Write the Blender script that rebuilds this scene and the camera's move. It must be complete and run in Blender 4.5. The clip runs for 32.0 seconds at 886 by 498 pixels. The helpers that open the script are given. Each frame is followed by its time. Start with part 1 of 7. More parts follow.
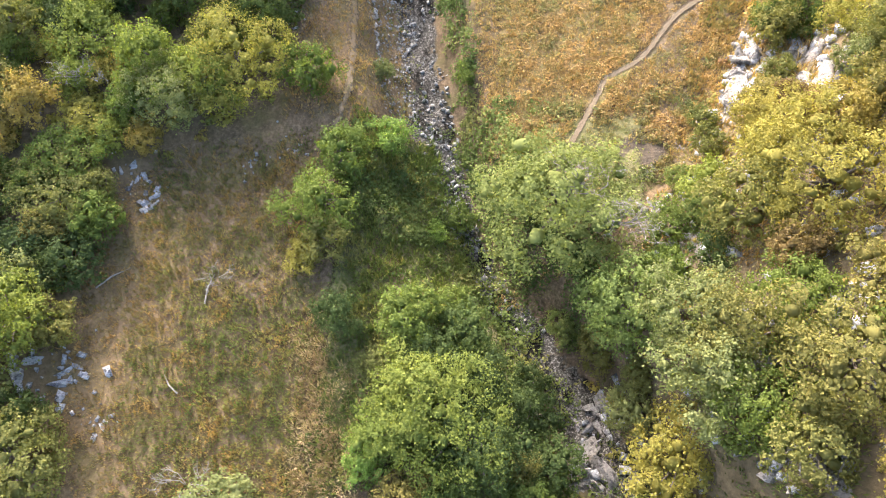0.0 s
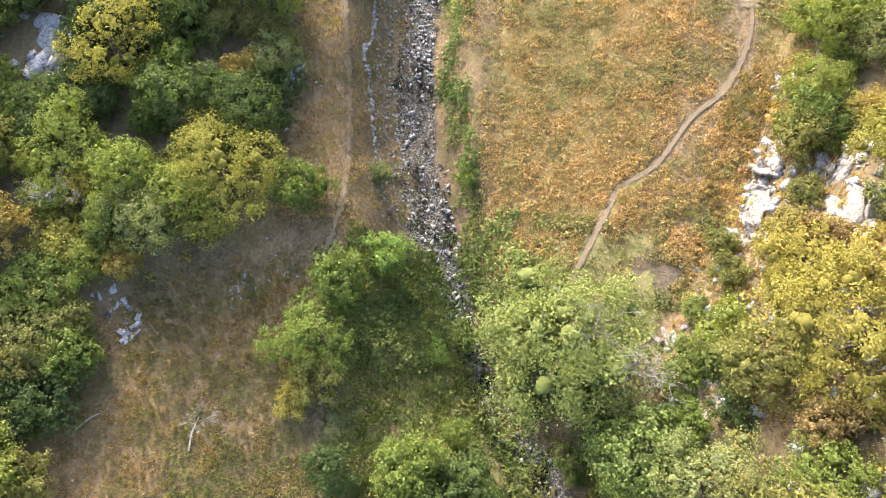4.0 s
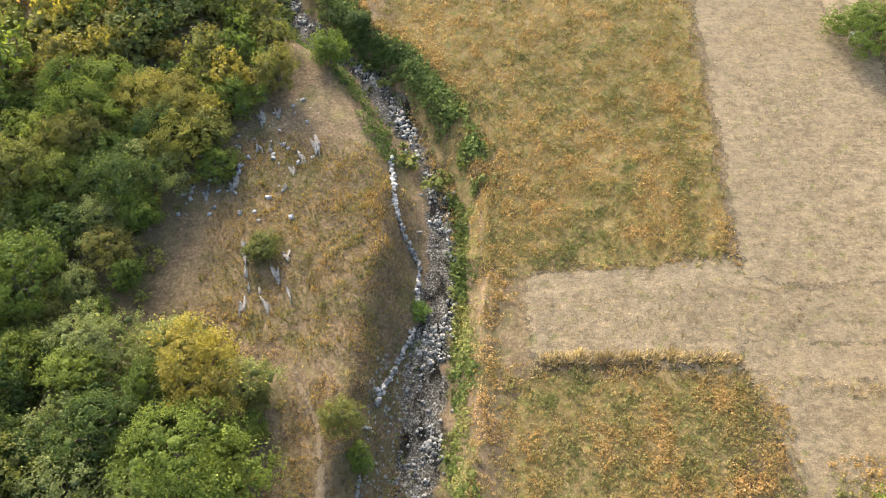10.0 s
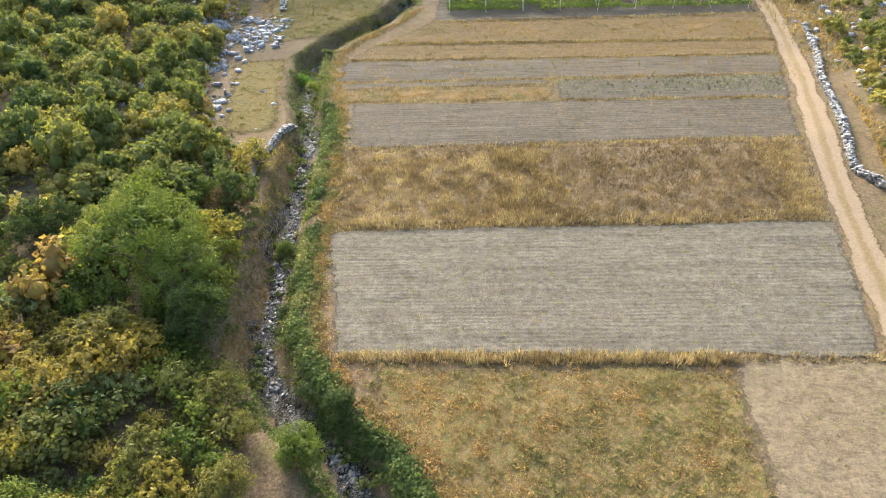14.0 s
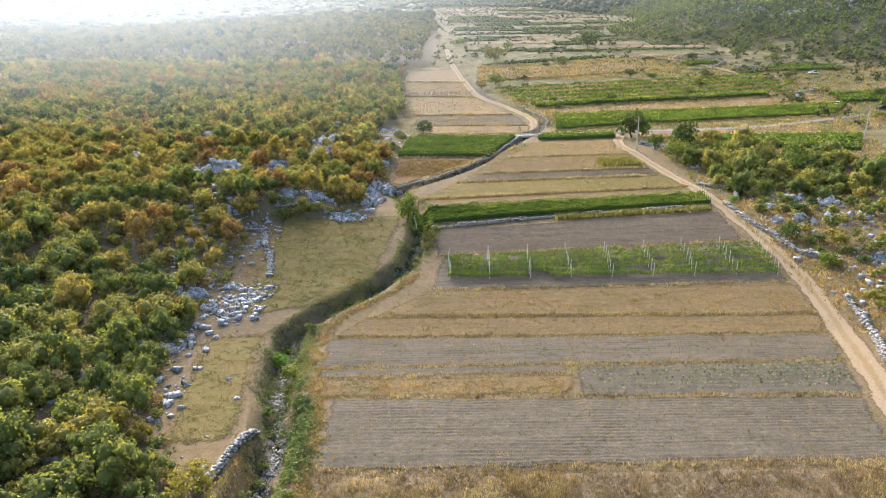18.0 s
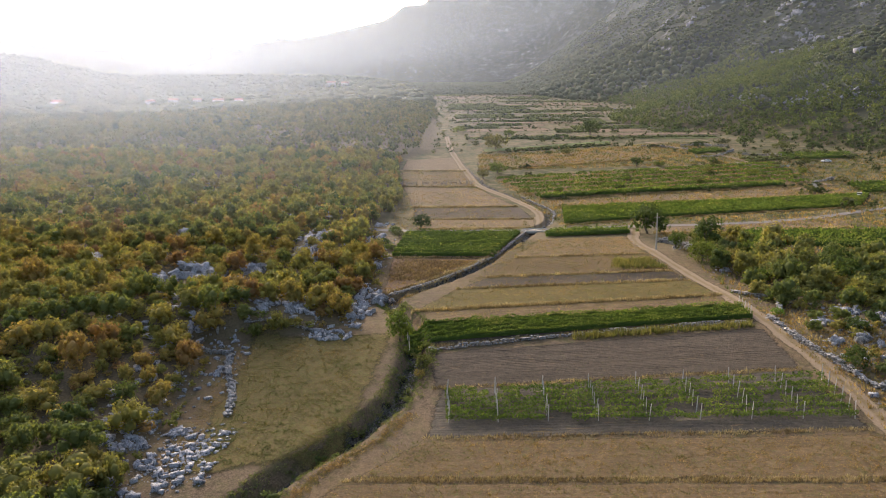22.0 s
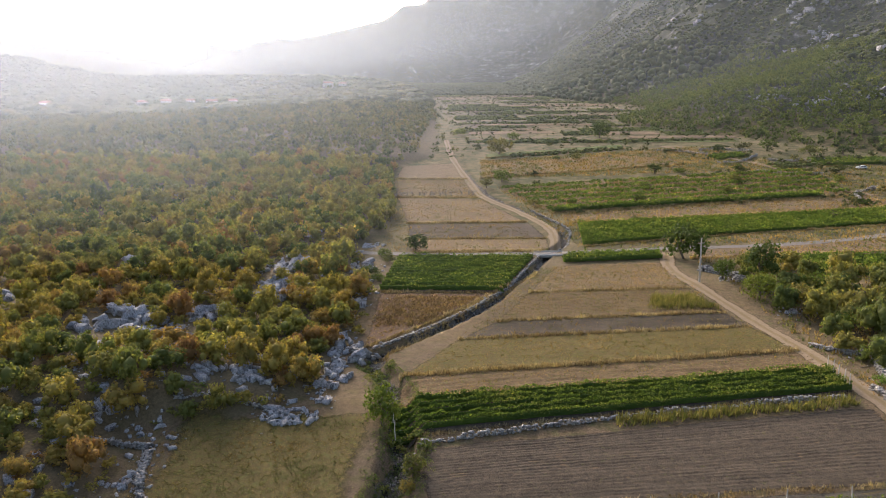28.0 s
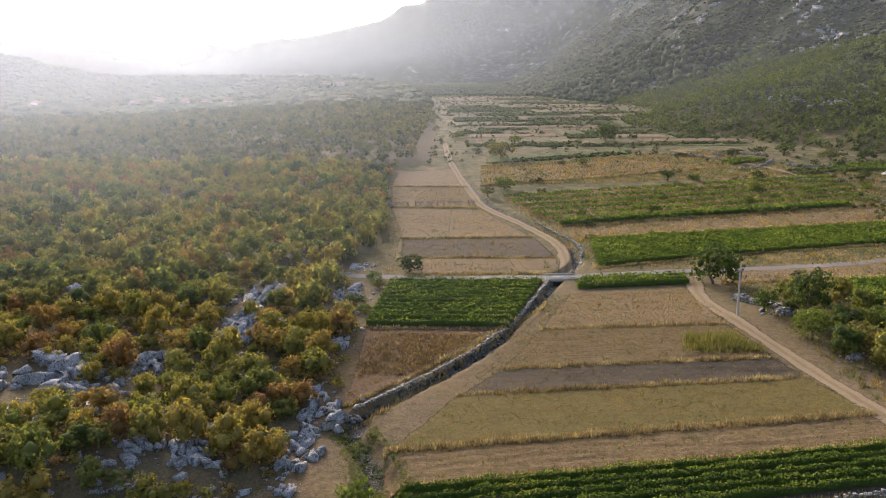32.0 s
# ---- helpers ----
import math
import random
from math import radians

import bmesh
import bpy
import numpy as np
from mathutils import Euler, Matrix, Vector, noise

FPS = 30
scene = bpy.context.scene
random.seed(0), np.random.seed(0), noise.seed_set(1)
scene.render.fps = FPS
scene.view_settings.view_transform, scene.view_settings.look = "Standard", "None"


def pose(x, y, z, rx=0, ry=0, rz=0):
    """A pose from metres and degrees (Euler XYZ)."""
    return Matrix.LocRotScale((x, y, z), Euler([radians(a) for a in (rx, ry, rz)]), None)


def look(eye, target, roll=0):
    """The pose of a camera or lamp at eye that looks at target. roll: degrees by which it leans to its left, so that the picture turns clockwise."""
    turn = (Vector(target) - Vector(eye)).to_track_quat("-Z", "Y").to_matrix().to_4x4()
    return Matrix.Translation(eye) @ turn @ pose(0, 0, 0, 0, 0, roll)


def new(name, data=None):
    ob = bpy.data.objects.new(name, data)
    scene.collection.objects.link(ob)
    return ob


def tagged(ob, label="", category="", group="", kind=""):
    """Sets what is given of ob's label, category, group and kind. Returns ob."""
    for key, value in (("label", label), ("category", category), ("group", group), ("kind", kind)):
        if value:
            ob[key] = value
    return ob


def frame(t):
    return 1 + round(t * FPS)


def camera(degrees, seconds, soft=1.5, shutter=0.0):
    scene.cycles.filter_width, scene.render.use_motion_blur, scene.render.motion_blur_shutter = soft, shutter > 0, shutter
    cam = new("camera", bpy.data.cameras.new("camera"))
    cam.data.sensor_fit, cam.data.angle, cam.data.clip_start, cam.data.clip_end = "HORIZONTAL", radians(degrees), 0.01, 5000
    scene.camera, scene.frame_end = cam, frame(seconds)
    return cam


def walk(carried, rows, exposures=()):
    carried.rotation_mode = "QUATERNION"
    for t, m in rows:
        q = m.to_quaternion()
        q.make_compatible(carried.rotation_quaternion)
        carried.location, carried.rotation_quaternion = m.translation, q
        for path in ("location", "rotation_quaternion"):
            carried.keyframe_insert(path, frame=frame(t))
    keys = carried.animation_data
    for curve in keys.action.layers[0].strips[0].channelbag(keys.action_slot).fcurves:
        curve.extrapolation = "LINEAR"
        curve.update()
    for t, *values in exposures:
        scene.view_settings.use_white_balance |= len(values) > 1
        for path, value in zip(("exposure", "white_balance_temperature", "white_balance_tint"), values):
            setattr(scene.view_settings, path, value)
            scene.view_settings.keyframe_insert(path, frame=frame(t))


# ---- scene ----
cam = camera(65.1, 32.0, soft=1.0)
EXPOSURE = [(0, 2.57, 6050, 16), (6, 2.42, 6200, 13), (10, 2.03, 6300, 9), (13, 1.93, 6150, 9), (17, 1.97, 5950, 11), (18, 1.8, 6050, 12), (19, 1.37, 6200, 14), (20, 0.98, 6400, 18), (32, 0.95, 6400, 18)]
PATH = [
    (0, (0.194, 2.384, 32.892), (0.19, 3.159, 31.049), -0.0),
    (0.5, (0.19, 2.758, 32.9), (0.187, 3.533, 31.056), -0.0),
    (1, (0.179, 3.32, 32.933), (0.176, 4.096, 31.089), 0.0),
    (1.5, (0.173, 4.024, 32.946), (0.17, 4.804, 31.105), -0.0),
    (2, (0.155, 5.016, 33.043), (0.152, 5.795, 31.201), 0.0),
    (2.5, (0.148, 6.118, 33.118), (0.144, 6.891, 31.273), -0.0),
    (4.5, (0.139, 11.792, 33.616), (0.134, 12.511, 31.749), -0.0),
    (5, (0.111, 13.266, 33.674), (0.106, 13.988, 31.809), -0.0),
    (5.5, (0.092, 15.034, 33.896), (0.087, 15.75, 32.028), 0.0),
    (6, (0.077, 16.728, 34.048), (0.071, 17.458, 32.186), -0.0),
    (6.5, (0.052, 18.407, 34.161), (0.045, 19.159, 32.308), -0.0),
    (7, (0.057, 19.986, 34.219), (0.049, 20.769, 32.379), 0.0),
    (7.5, (0.043, 21.703, 34.306), (0.033, 22.529, 32.485), 0.0),
    (8, (0.053, 23.389, 34.37), (0.041, 24.262, 32.57), 0.0),
    (8.5, (0.074, 25.136, 34.415), (0.061, 26.055, 32.639), -0.0),
    (9, (0.089, 26.915, 34.481), (0.075, 27.901, 32.74), -0.0),
    (9.5, (0.116, 28.546, 34.378), (0.099, 29.611, 32.685), 0.0),
    (10, (0.108, 30.447, 34.454), (0.089, 31.577, 32.804), 0.0),
    (10.5, (0.13, 32.265, 34.446), (0.107, 33.464, 32.845), -0.0),
    (11, (0.103, 34.005, 34.384), (0.08, 35.274, 32.838), -0.0),
    (11.5, (0.151, 35.901, 34.382), (0.124, 37.232, 32.889), -0.0),
    (12, (0.208, 37.799, 34.495), (0.177, 39.188, 33.056), -0.0),
    (12.5, (0.24, 39.727, 34.513), (0.206, 41.173, 33.133), -0.0),
    (13, (0.27, 41.669, 34.429), (0.233, 43.173, 33.112), -0.0),
    (13.5, (0.323, 43.568, 34.37), (0.282, 45.127, 33.119), -0.0),
    (14, (0.336, 45.6, 34.453), (0.292, 47.207, 33.263), -0.0),
    (14.5, (0.314, 47.564, 34.518), (0.268, 49.217, 33.393), -0.0),
    (16.5, (0.364, 55.925, 34.178), (0.309, 57.739, 33.336), -0.0),
    (17, (0.466, 57.936, 34.367), (0.407, 59.781, 33.598), 0.0),
    (17.5, (0.439, 59.99, 34.399), (0.378, 61.865, 33.705), 0.0),
    (18, (0.389, 62.212, 34.385), (0.327, 64.113, 33.766), 0.0),
    (18.5, (0.435, 64.504, 34.425), (0.37, 66.427, 33.881), 0.0),
    (19, (0.39, 66.812, 34.32), (0.325, 68.756, 33.853), 0.0),
    (19.5, (0.407, 69.014, 34.52), (0.34, 70.972, 34.121), 0.0),
    (20, (0.442, 71.476, 34.631), (0.375, 73.436, 34.24), 0.0),
    (20.5, (0.412, 73.699, 34.683), (0.344, 75.66, 34.293), 0.0),
    (21, (0.454, 76.099, 34.733), (0.387, 78.06, 34.343), -0.0),
    (21.5, (0.282, 78.561, 34.892), (0.216, 80.521, 34.501), -0.0),
    (22, (0.2, 80.841, 35.067), (0.134, 82.801, 34.674), -0.0),
    (22.5, (0.146, 83.123, 35.133), (0.079, 85.083, 34.741), 0.0),
    (23, (0.056, 85.565, 35.034), (-0.009, 87.525, 34.642), 0.0),
    (23.5, (-0.035, 87.816, 34.997), (-0.101, 89.776, 34.607), 0.0),
    (24, (-0.084, 90.023, 34.956), (-0.149, 91.983, 34.566), 0.0),
    (24.5, (-0.181, 92.332, 34.925), (-0.247, 94.292, 34.535), 0.0),
    (25, (-0.32, 94.755, 35.015), (-0.383, 96.715, 34.623), -0.0),
    (25.5, (-0.347, 97.104, 35.13), (-0.411, 99.065, 34.738), 0.0),
    (27.5, (-0.388, 106.712, 35.207), (-0.454, 108.672, 34.817), 0.0),
    (28, (-0.52, 108.826, 35.416), (-0.585, 110.787, 35.025), -0.0),
    (28.5, (-0.557, 111.308, 35.39), (-0.621, 113.269, 34.999), 0.0),
    (29, (-0.677, 113.408, 35.684), (-0.741, 115.368, 35.292), -0.0),
    (29.5, (-0.922, 115.839, 35.924), (-0.983, 117.799, 35.53), -0.0),
    (30, (-1.0, 118.072, 36.025), (-1.061, 120.032, 35.633), -0.0),
    (30.5, (-1.037, 120.434, 36.201), (-1.098, 122.394, 35.808), -0.0),
    (31, (-0.877, 122.742, 36.125), (-0.939, 124.703, 35.734), -0.0),
    (31.5, (-0.642, 125.478, 36.226), (-0.704, 127.438, 35.834), -0.0),
    (32, (-0.688, 127.52, 36.332), (-0.751, 129.481, 35.941), 0.0),
]
walk(cam, [(t, look(eye, target, roll)) for t, eye, target, roll in PATH], EXPOSURE)

# ---- world and sun ----
SUN_AZ, SUN_EL = radians(-22), radians(23)
world = bpy.data.worlds.new("world")
scene.world = world
world.use_nodes = True
wn = world.node_tree.nodes
sky = wn.new("ShaderNodeTexSky")
sky.sky_type, sky.sun_disc = "NISHITA", False
sky.sun_elevation, sky.sun_rotation = SUN_EL, SUN_AZ
sky.dust_density, sky.air_density, sky.ozone_density = 6.0, 1.2, 1.0
wn["Background"].inputs["Strength"].default_value = 0.15
world.node_tree.links.new(sky.outputs[0], wn["Background"].inputs["Color"])
sun_data = bpy.data.lights.new("sun", "SUN")
sun_data.energy, sun_data.angle, sun_data.color = 1.9, radians(14.0), (1.0, 0.96, 0.92)
sun = new("sun", sun_data)
sun_dir = Vector((math.sin(SUN_AZ) * math.cos(SUN_EL), math.cos(SUN_AZ) * math.cos(SUN_EL), math.sin(SUN_EL)))
sun.matrix_world = look((-40, 100, 90), Vector((-40, 100, 90)) - sun_dir)

# ---- materials ----


class Nodes:
    """A small wrapper to write node materials in few lines."""

    def __init__(self, name):
        self.mat = bpy.data.materials.new(name)
        self.mat.use_nodes = True
        self.t = self.mat.node_tree
        self.bsdf = self.t.nodes["Principled BSDF"]
        self.out = self.t.nodes["Material Output"]

    def add(self, kind, **sets):
        n = self.t.nodes.new(kind)
        for k, v in sets.items():
            n.inputs[k].default_value = v
        return n

    def link(self, a, b):
        self.t.links.new(a, b)

    def coords(self):
        return self.add("ShaderNodeNewGeometry").outputs["Position"]

    def noise(self, scale, detail=4.0, rough=0.6, vec=None, stretch=None):
        n = self.add("ShaderNodeTexNoise", Scale=scale, Detail=detail, Roughness=rough)
        v = vec or self.coords()
        if stretch:
            m = self.add("ShaderNodeMapping")
            m.inputs["Scale"].default_value = stretch
            self.link(v, m.inputs["Vector"])
            v = m.outputs[0]
        self.link(v, n.inputs["Vector"])
        return n.outputs["Fac"]

    def ramp(self, fac, *stops, mode="LINEAR"):
        r = self.add("ShaderNodeValToRGB")
        r.color_ramp.interpolation = mode
        e = r.color_ramp.elements
        while len(e) < len(stops):
            e.new(0.5)
        for el, (p, c) in zip(e, stops):
            el.position, el.color = p, ((c, c, c) if isinstance(c, float) else c) + (1.0,)
        self.link(fac, r.inputs[0])
        return r.outputs[0]

    def mix(self, fac, a, b, blend="MIX"):
        m = self.add("ShaderNodeMix")
        m.data_type, m.blend_type = "RGBA", blend
        for s, v in ((m.inputs[0], fac), (m.inputs[6], a), (m.inputs[7], b)):
            if isinstance(v, (int, float)):
                s.default_value = v
            elif isinstance(v, tuple):
                s.default_value = v + (1.0,)
            else:
                self.link(v, s)
        return m.outputs[2]

    def attr(self, name, out="Fac"):
        n = self.add("ShaderNodeAttribute")
        n.attribute_name = name
        return n.outputs[out]

    def bump(self, fac, strength=0.5, dist=0.05):
        b = self.add("ShaderNodeBump", Strength=strength, Distance=dist)
        self.link(fac, b.inputs["Height"])
        self.link(b.outputs[0], self.bsdf.inputs["Normal"])

    def rim(self):
        """Thins the surface out raggedly where the attribute 'rim' falls from 1 to 0 at its edge."""
        add, m, clear = self.add("ShaderNodeMath"), self.add("ShaderNodeMixShader"), self.add("ShaderNodeBsdfTransparent")
        add.operation = "ADD"
        self.link(self.attr("rim"), add.inputs[0])
        self.link(self.ramp(self.noise(1.6, 7, 0.75), (0.25, 0.0), (0.75, 0.75)), add.inputs[1])
        self.link(self.ramp(add.outputs[0], (0.55, 0.0), (0.85, 1.0)), m.inputs[0])
        self.link(clear.outputs[0], m.inputs[1])
        self.link(self.bsdf.outputs[0], m.inputs[2])
        self.link(m.outputs[0], self.out.inputs["Surface"])

    def done(self, color, rough=0.9, spec=0.2):
        if isinstance(color, tuple):
            self.bsdf.inputs["Base Color"].default_value = color + (1.0,)
        else:
            self.link(color, self.bsdf.inputs["Base Color"])
        self.bsdf.inputs["Roughness"].default_value = rough
        self.bsdf.inputs["Specular IOR Level"].default_value = spec
        return self.mat


LEAF = ((0.0, (0.095, 0.130, 0.048)), (0.28, (0.172, 0.196, 0.066)), (0.5, (0.258, 0.246, 0.080)),
        (0.68, (0.328, 0.266, 0.086)), (0.84, (0.322, 0.216, 0.088)), (1.0, (0.268, 0.160, 0.086)))


def leaf_material(name, source, stops=LEAF, glow=0.5):
    """Thin leaves: part of the light goes through. source: 'object' or 'tint' (an attribute)."""
    n = Nodes(name)
    if source == "object":
        info = n.add("ShaderNodeObjectInfo")
        t = info.outputs["Random"]
    else:
        t = n.attr("tint")
    col = n.ramp(t, *stops)
    vary = n.add("ShaderNodeNewGeometry").outputs["Random Per Island"]
    col = n.mix(0.48, col, n.ramp(vary, (0.0, (0.62, 0.64, 0.62)), (1.0, (1.28, 1.26, 1.2))), "MULTIPLY")
    col = n.mix(0.3, col, n.ramp(n.noise(0.9, 3), (0.3, (0.6, 0.62, 0.5)), (0.7, (1.5, 1.35, 1.1))), "MULTIPLY")
    n.done(col, 0.75, 0.1)
    tr = n.add("ShaderNodeBsdfTranslucent")
    n.link(n.mix(1.0, col, (1.25, 1.25, 0.6), "MULTIPLY"), tr.inputs["Color"])
    m = n.add("ShaderNodeMixShader", Fac=glow)
    n.link(n.bsdf.outputs[0], m.inputs[1])
    n.link(tr.outputs[0], m.inputs[2])
    n.link(m.outputs[0], n.out.inputs["Surface"])
    return n.mat


def shade_leaf(name, *colors, glow=0.4):
    k = max(1, len(colors) - 1)
    return leaf_material(name, "object", tuple((i / k, c) for i, c in enumerate(colors)), glow)


M_WOODS = leaf_material("mixed_foliage", "tint", glow=0.46)
M_SCRUB = leaf_material("distant_scrub", "tint", ((0.0, (0.068, 0.086, 0.042)), (0.3, (0.112, 0.126, 0.054)), (0.6, (0.172, 0.162, 0.064)), (1.0, (0.215, 0.170, 0.070))), 0.25)
M_GREEN = shade_leaf("green_leaves", (0.092, 0.128, 0.034), (0.135, 0.178, 0.042), (0.185, 0.215, 0.050))
M_BRIGHT = shade_leaf("bright_green_leaves", (0.130, 0.235, 0.048), (0.180, 0.260, 0.065))
M_DARK = shade_leaf("dark_green_leaves", (0.058, 0.086, 0.032), (0.088, 0.122, 0.038))
M_OLIVE = shade_leaf("olive_leaves", (0.125, 0.140, 0.046), (0.170, 0.172, 0.055), (0.195, 0.170, 0.055))
M_YELLOW = shade_leaf("yellowing_leaves", (0.225, 0.222, 0.054), (0.280, 0.240, 0.060), (0.258, 0.204, 0.066))
M_RUST = shade_leaf("rusty_leaves", (0.185, 0.148, 0.058), (0.180, 0.124, 0.062), (0.190, 0.160, 0.058))
M_GREY = shade_leaf("grey_green_leaves", (0.165, 0.190, 0.080), (0.205, 0.225, 0.090))
M_LIME = shade_leaf("pale_lime_leaves", (0.150, 0.195, 0.060), (0.190, 0.220, 0.072))
M_VINE = leaf_material("vine_leaves", "tint", ((0.0, (0.072, 0.116, 0.030)), (0.6, (0.138, 0.188, 0.048)), (1.0, (0.240, 0.252, 0.080))), 0.45)
M_MAIZE = leaf_material("maize_leaves", "tint", ((0.0, (0.120, 0.135, 0.045)), (1.0, (0.285, 0.245, 0.105))), 0.4)
M_CABBAGE = leaf_material("cabbage_leaves", "tint", ((0.0, (0.140, 0.165, 0.085)), (1.0, (0.330, 0.335, 0.210))), 0.2)
M_WEED = leaf_material("weeds", "tint", ((0.0, (0.125, 0.150, 0.055)), (0.35, (0.232, 0.196, 0.082)), (0.6, (0.335, 0.218, 0.090)),
                                         (0.8, (0.370, 0.240, 0.105)), (1.0, (0.440, 0.345, 0.185))), 0.35)
M_STRAW = leaf_material("straw", "tint", ((0.0, (0.155, 0.112, 0.075)), (0.5, (0.270, 0.198, 0.122)), (1.0, (0.490, 0.395, 0.260))), 0.3)
M_HERB = leaf_material("green_herbs", "tint", ((0.0, (0.072, 0.108, 0.034)), (0.6, (0.138, 0.175, 0.052)), (1.0, (0.260, 0.250, 0.095))), 0.35)


def bark_material():
    n = Nodes("bark")
    f = n.noise(9, 6, stretch=(1, 1, 0.2))
    n.bump(f, 0.6, 0.02)
    return n.done(n.ramp(f, (0.3, (0.07, 0.055, 0.04)), (0.75, (0.24, 0.20, 0.16))), 0.95)


def twig_material():
    n = Nodes("dead_wood")
    f = n.noise(6, 4)
    return n.done(n.ramp(f, (0.3, (0.16, 0.14, 0.12)), (0.7, (0.36, 0.33, 0.29))), 0.9)


def rock_material(name="limestone", dark=(0.125, 0.128, 0.138), pale=(0.52, 0.52, 0.525), warm=0.4):
    """Weathered limestone: pale faces, dark fissures along the bedding, grey lichen and warm stains."""
    n = Nodes(name)
    big, fine = n.noise(0.7, 5), n.noise(5, 8, 0.72)
    col = n.ramp(fine, (0.28, dark), (0.46, tuple(0.45 * a + 0.55 * b for a, b in zip(dark, pale))), (0.66, pale))
    col = n.mix(n.ramp(big, (0.5, 0.0), (0.72, warm)), col, (0.40, 0.33, 0.25))
    col = n.mix(n.ramp(n.noise(2.3, 6, 0.7), (0.56, 0.0), (0.68, 0.6)), col, (0.16, 0.16, 0.16))
    crack = n.ramp(n.noise(1.5, 7, 0.72, stretch=(1.0, 1.0, 0.5)), (0.41, (0.18, 0.18, 0.19)), (0.46, (1.0, 1.0, 1.0)), (0.53, (1.0, 1.0, 1.0)), (0.555, (0.30, 0.30, 0.31)), (0.59, (1.1, 1.1, 1.1)))
    col = n.mix(0.85, col, crack, "MULTIPLY")
    n.bump(fine, 1.0, 0.12)
    return n.done(col, 0.95)


def soil_material(name, dark, mid, pale, weeds=0.0, rows=0.0, straw=0.0):
    """Tilled earth: clods, paler dry patches, furrow tone; weeds: share of green growth; straw: share of dry litter."""
    n = Nodes(name)
    clod, patch, wide = n.noise(7, 6, 0.7), n.noise(0.35, 4), n.noise(0.07, 3)
    col = n.ramp(clod, (0.3, dark), (0.52, mid), (0.75, pale))
    col = n.mix(n.ramp(patch, (0.35, 0.0), (0.7, 0.5)), col, pale)
    col = n.mix(n.ramp(wide, (0.4, 0.0), (0.65, 0.35)), col, mid)
    if rows:
        line = n.noise(1.0, 4, 0.7, stretch=(0.4, 3.4, 0.0))
        col = n.mix(n.ramp(line, (0.42, 0.0), (0.62, rows)), col, dark)
    if rows:
        line = n.noise(1.0, 3, 0.6, stretch=(0.04, 0.75, 0.0))
        col = n.mix(n.ramp(line, (0.46, 0.0), (0.60, 0.22)), col, tuple(0.75 * c for c in dark))
    if straw:
        f = n.noise(2.6, 6, 0.8, stretch=(0.5, 1.6, 1.0))
        col = n.mix(n.ramp(f, (0.5 - 0.2 * straw, 0.0), (0.72 - 0.2 * straw, 0.7)), col, (0.255, 0.200, 0.128))
    if weeds:
        f = n.noise(1.7, 6, 0.7)
        col = n.mix(n.ramp(f, (0.62 - 0.25 * weeds, 0.0), (0.74 - 0.25 * weeds, 0.8)), col, (0.115, 0.120, 0.035))
    mott = n.noise(2.0, 6, 0.84, stretch=(0.85, 1.0, 1.0))
    col = n.mix(0.9, col, n.ramp(mott, (0.34, (0.50, 0.52, 0.46)), (0.5, (1.0, 1.0, 1.0)), (0.64, (1.42, 1.36, 1.26))), "MULTIPLY")
    speck = n.noise(13, 5, 0.8)
    col = n.mix(0.85, col, n.ramp(speck, (0.30, (0.52, 0.50, 0.47)), (0.5, (1.0, 1.0, 1.0)), (0.68, (1.45, 1.42, 1.35))), "MULTIPLY")
    n.bump(clod, 0.9, 0.06)
    n.rim()
    return n.done(col, 0.97, 0.1)


M_BARK, M_TWIG, M_ROCK = bark_material(), twig_material(), rock_material()
M_CRAG = rock_material("bank_limestone", (0.100, 0.092, 0.083), (0.34, 0.318, 0.285), 0.7)
M_WALLROCK = rock_material("wall_limestone", (0.140, 0.138, 0.135), (0.47, 0.457, 0.43))
M_PEBBLE = rock_material("stream_stone", (0.10, 0.096, 0.085), (0.42, 0.405, 0.37))
M_PLOW = soil_material("tilled_soil", (0.064, 0.054, 0.040), (0.100, 0.086, 0.066), (0.148, 0.130, 0.103), 0.12, 0.5)
M_PLOW_DARK = soil_material("dark_tilled_soil", (0.054, 0.043, 0.031), (0.088, 0.070, 0.050), (0.130, 0.106, 0.079), 0.08, 0.4)
M_STUBBLE_OLD = soil_material("weathered_stubble", (0.100, 0.068, 0.038), (0.165, 0.114, 0.064), (0.240, 0.172, 0.100), 0.25, 0.4, 0.25)
M_PLOW_PALE = soil_material("pale_tilled_soil", (0.082, 0.070, 0.053), (0.138, 0.122, 0.094), (0.198, 0.179, 0.142), 0.24, 0.3)
M_STUBBLE = soil_material("mown_stubble", (0.094, 0.072, 0.044), (0.152, 0.118, 0.076), (0.215, 0.174, 0.118), 0.24, 0.0, 0.2)
M_WEEDFIELD = soil_material("weedy_ground", (0.105, 0.080, 0.036), (0.162, 0.120, 0.055), (0.220, 0.158, 0.078), 0.5)
M_DRYGRASS = soil_material("dry_grass", (0.084, 0.057, 0.028), (0.142, 0.095, 0.047), (0.205, 0.140, 0.072), 0.32, 0.3, 0.1)
M_MEADOW = soil_material("mown_meadow", (0.070, 0.056, 0.021), (0.120, 0.092, 0.034), (0.190, 0.134, 0.055), 0.5)
M_RUSSET = soil_material("russet_grass", (0.075, 0.044, 0.029), (0.122, 0.074, 0.047), (0.195, 0.125, 0.080), 0.1, 0.0, 0.1)
M_LUSH = soil_material("green_turf", (0.075, 0.075, 0.032), (0.125, 0.120, 0.052), (0.195, 0.170, 0.088), 0.45)
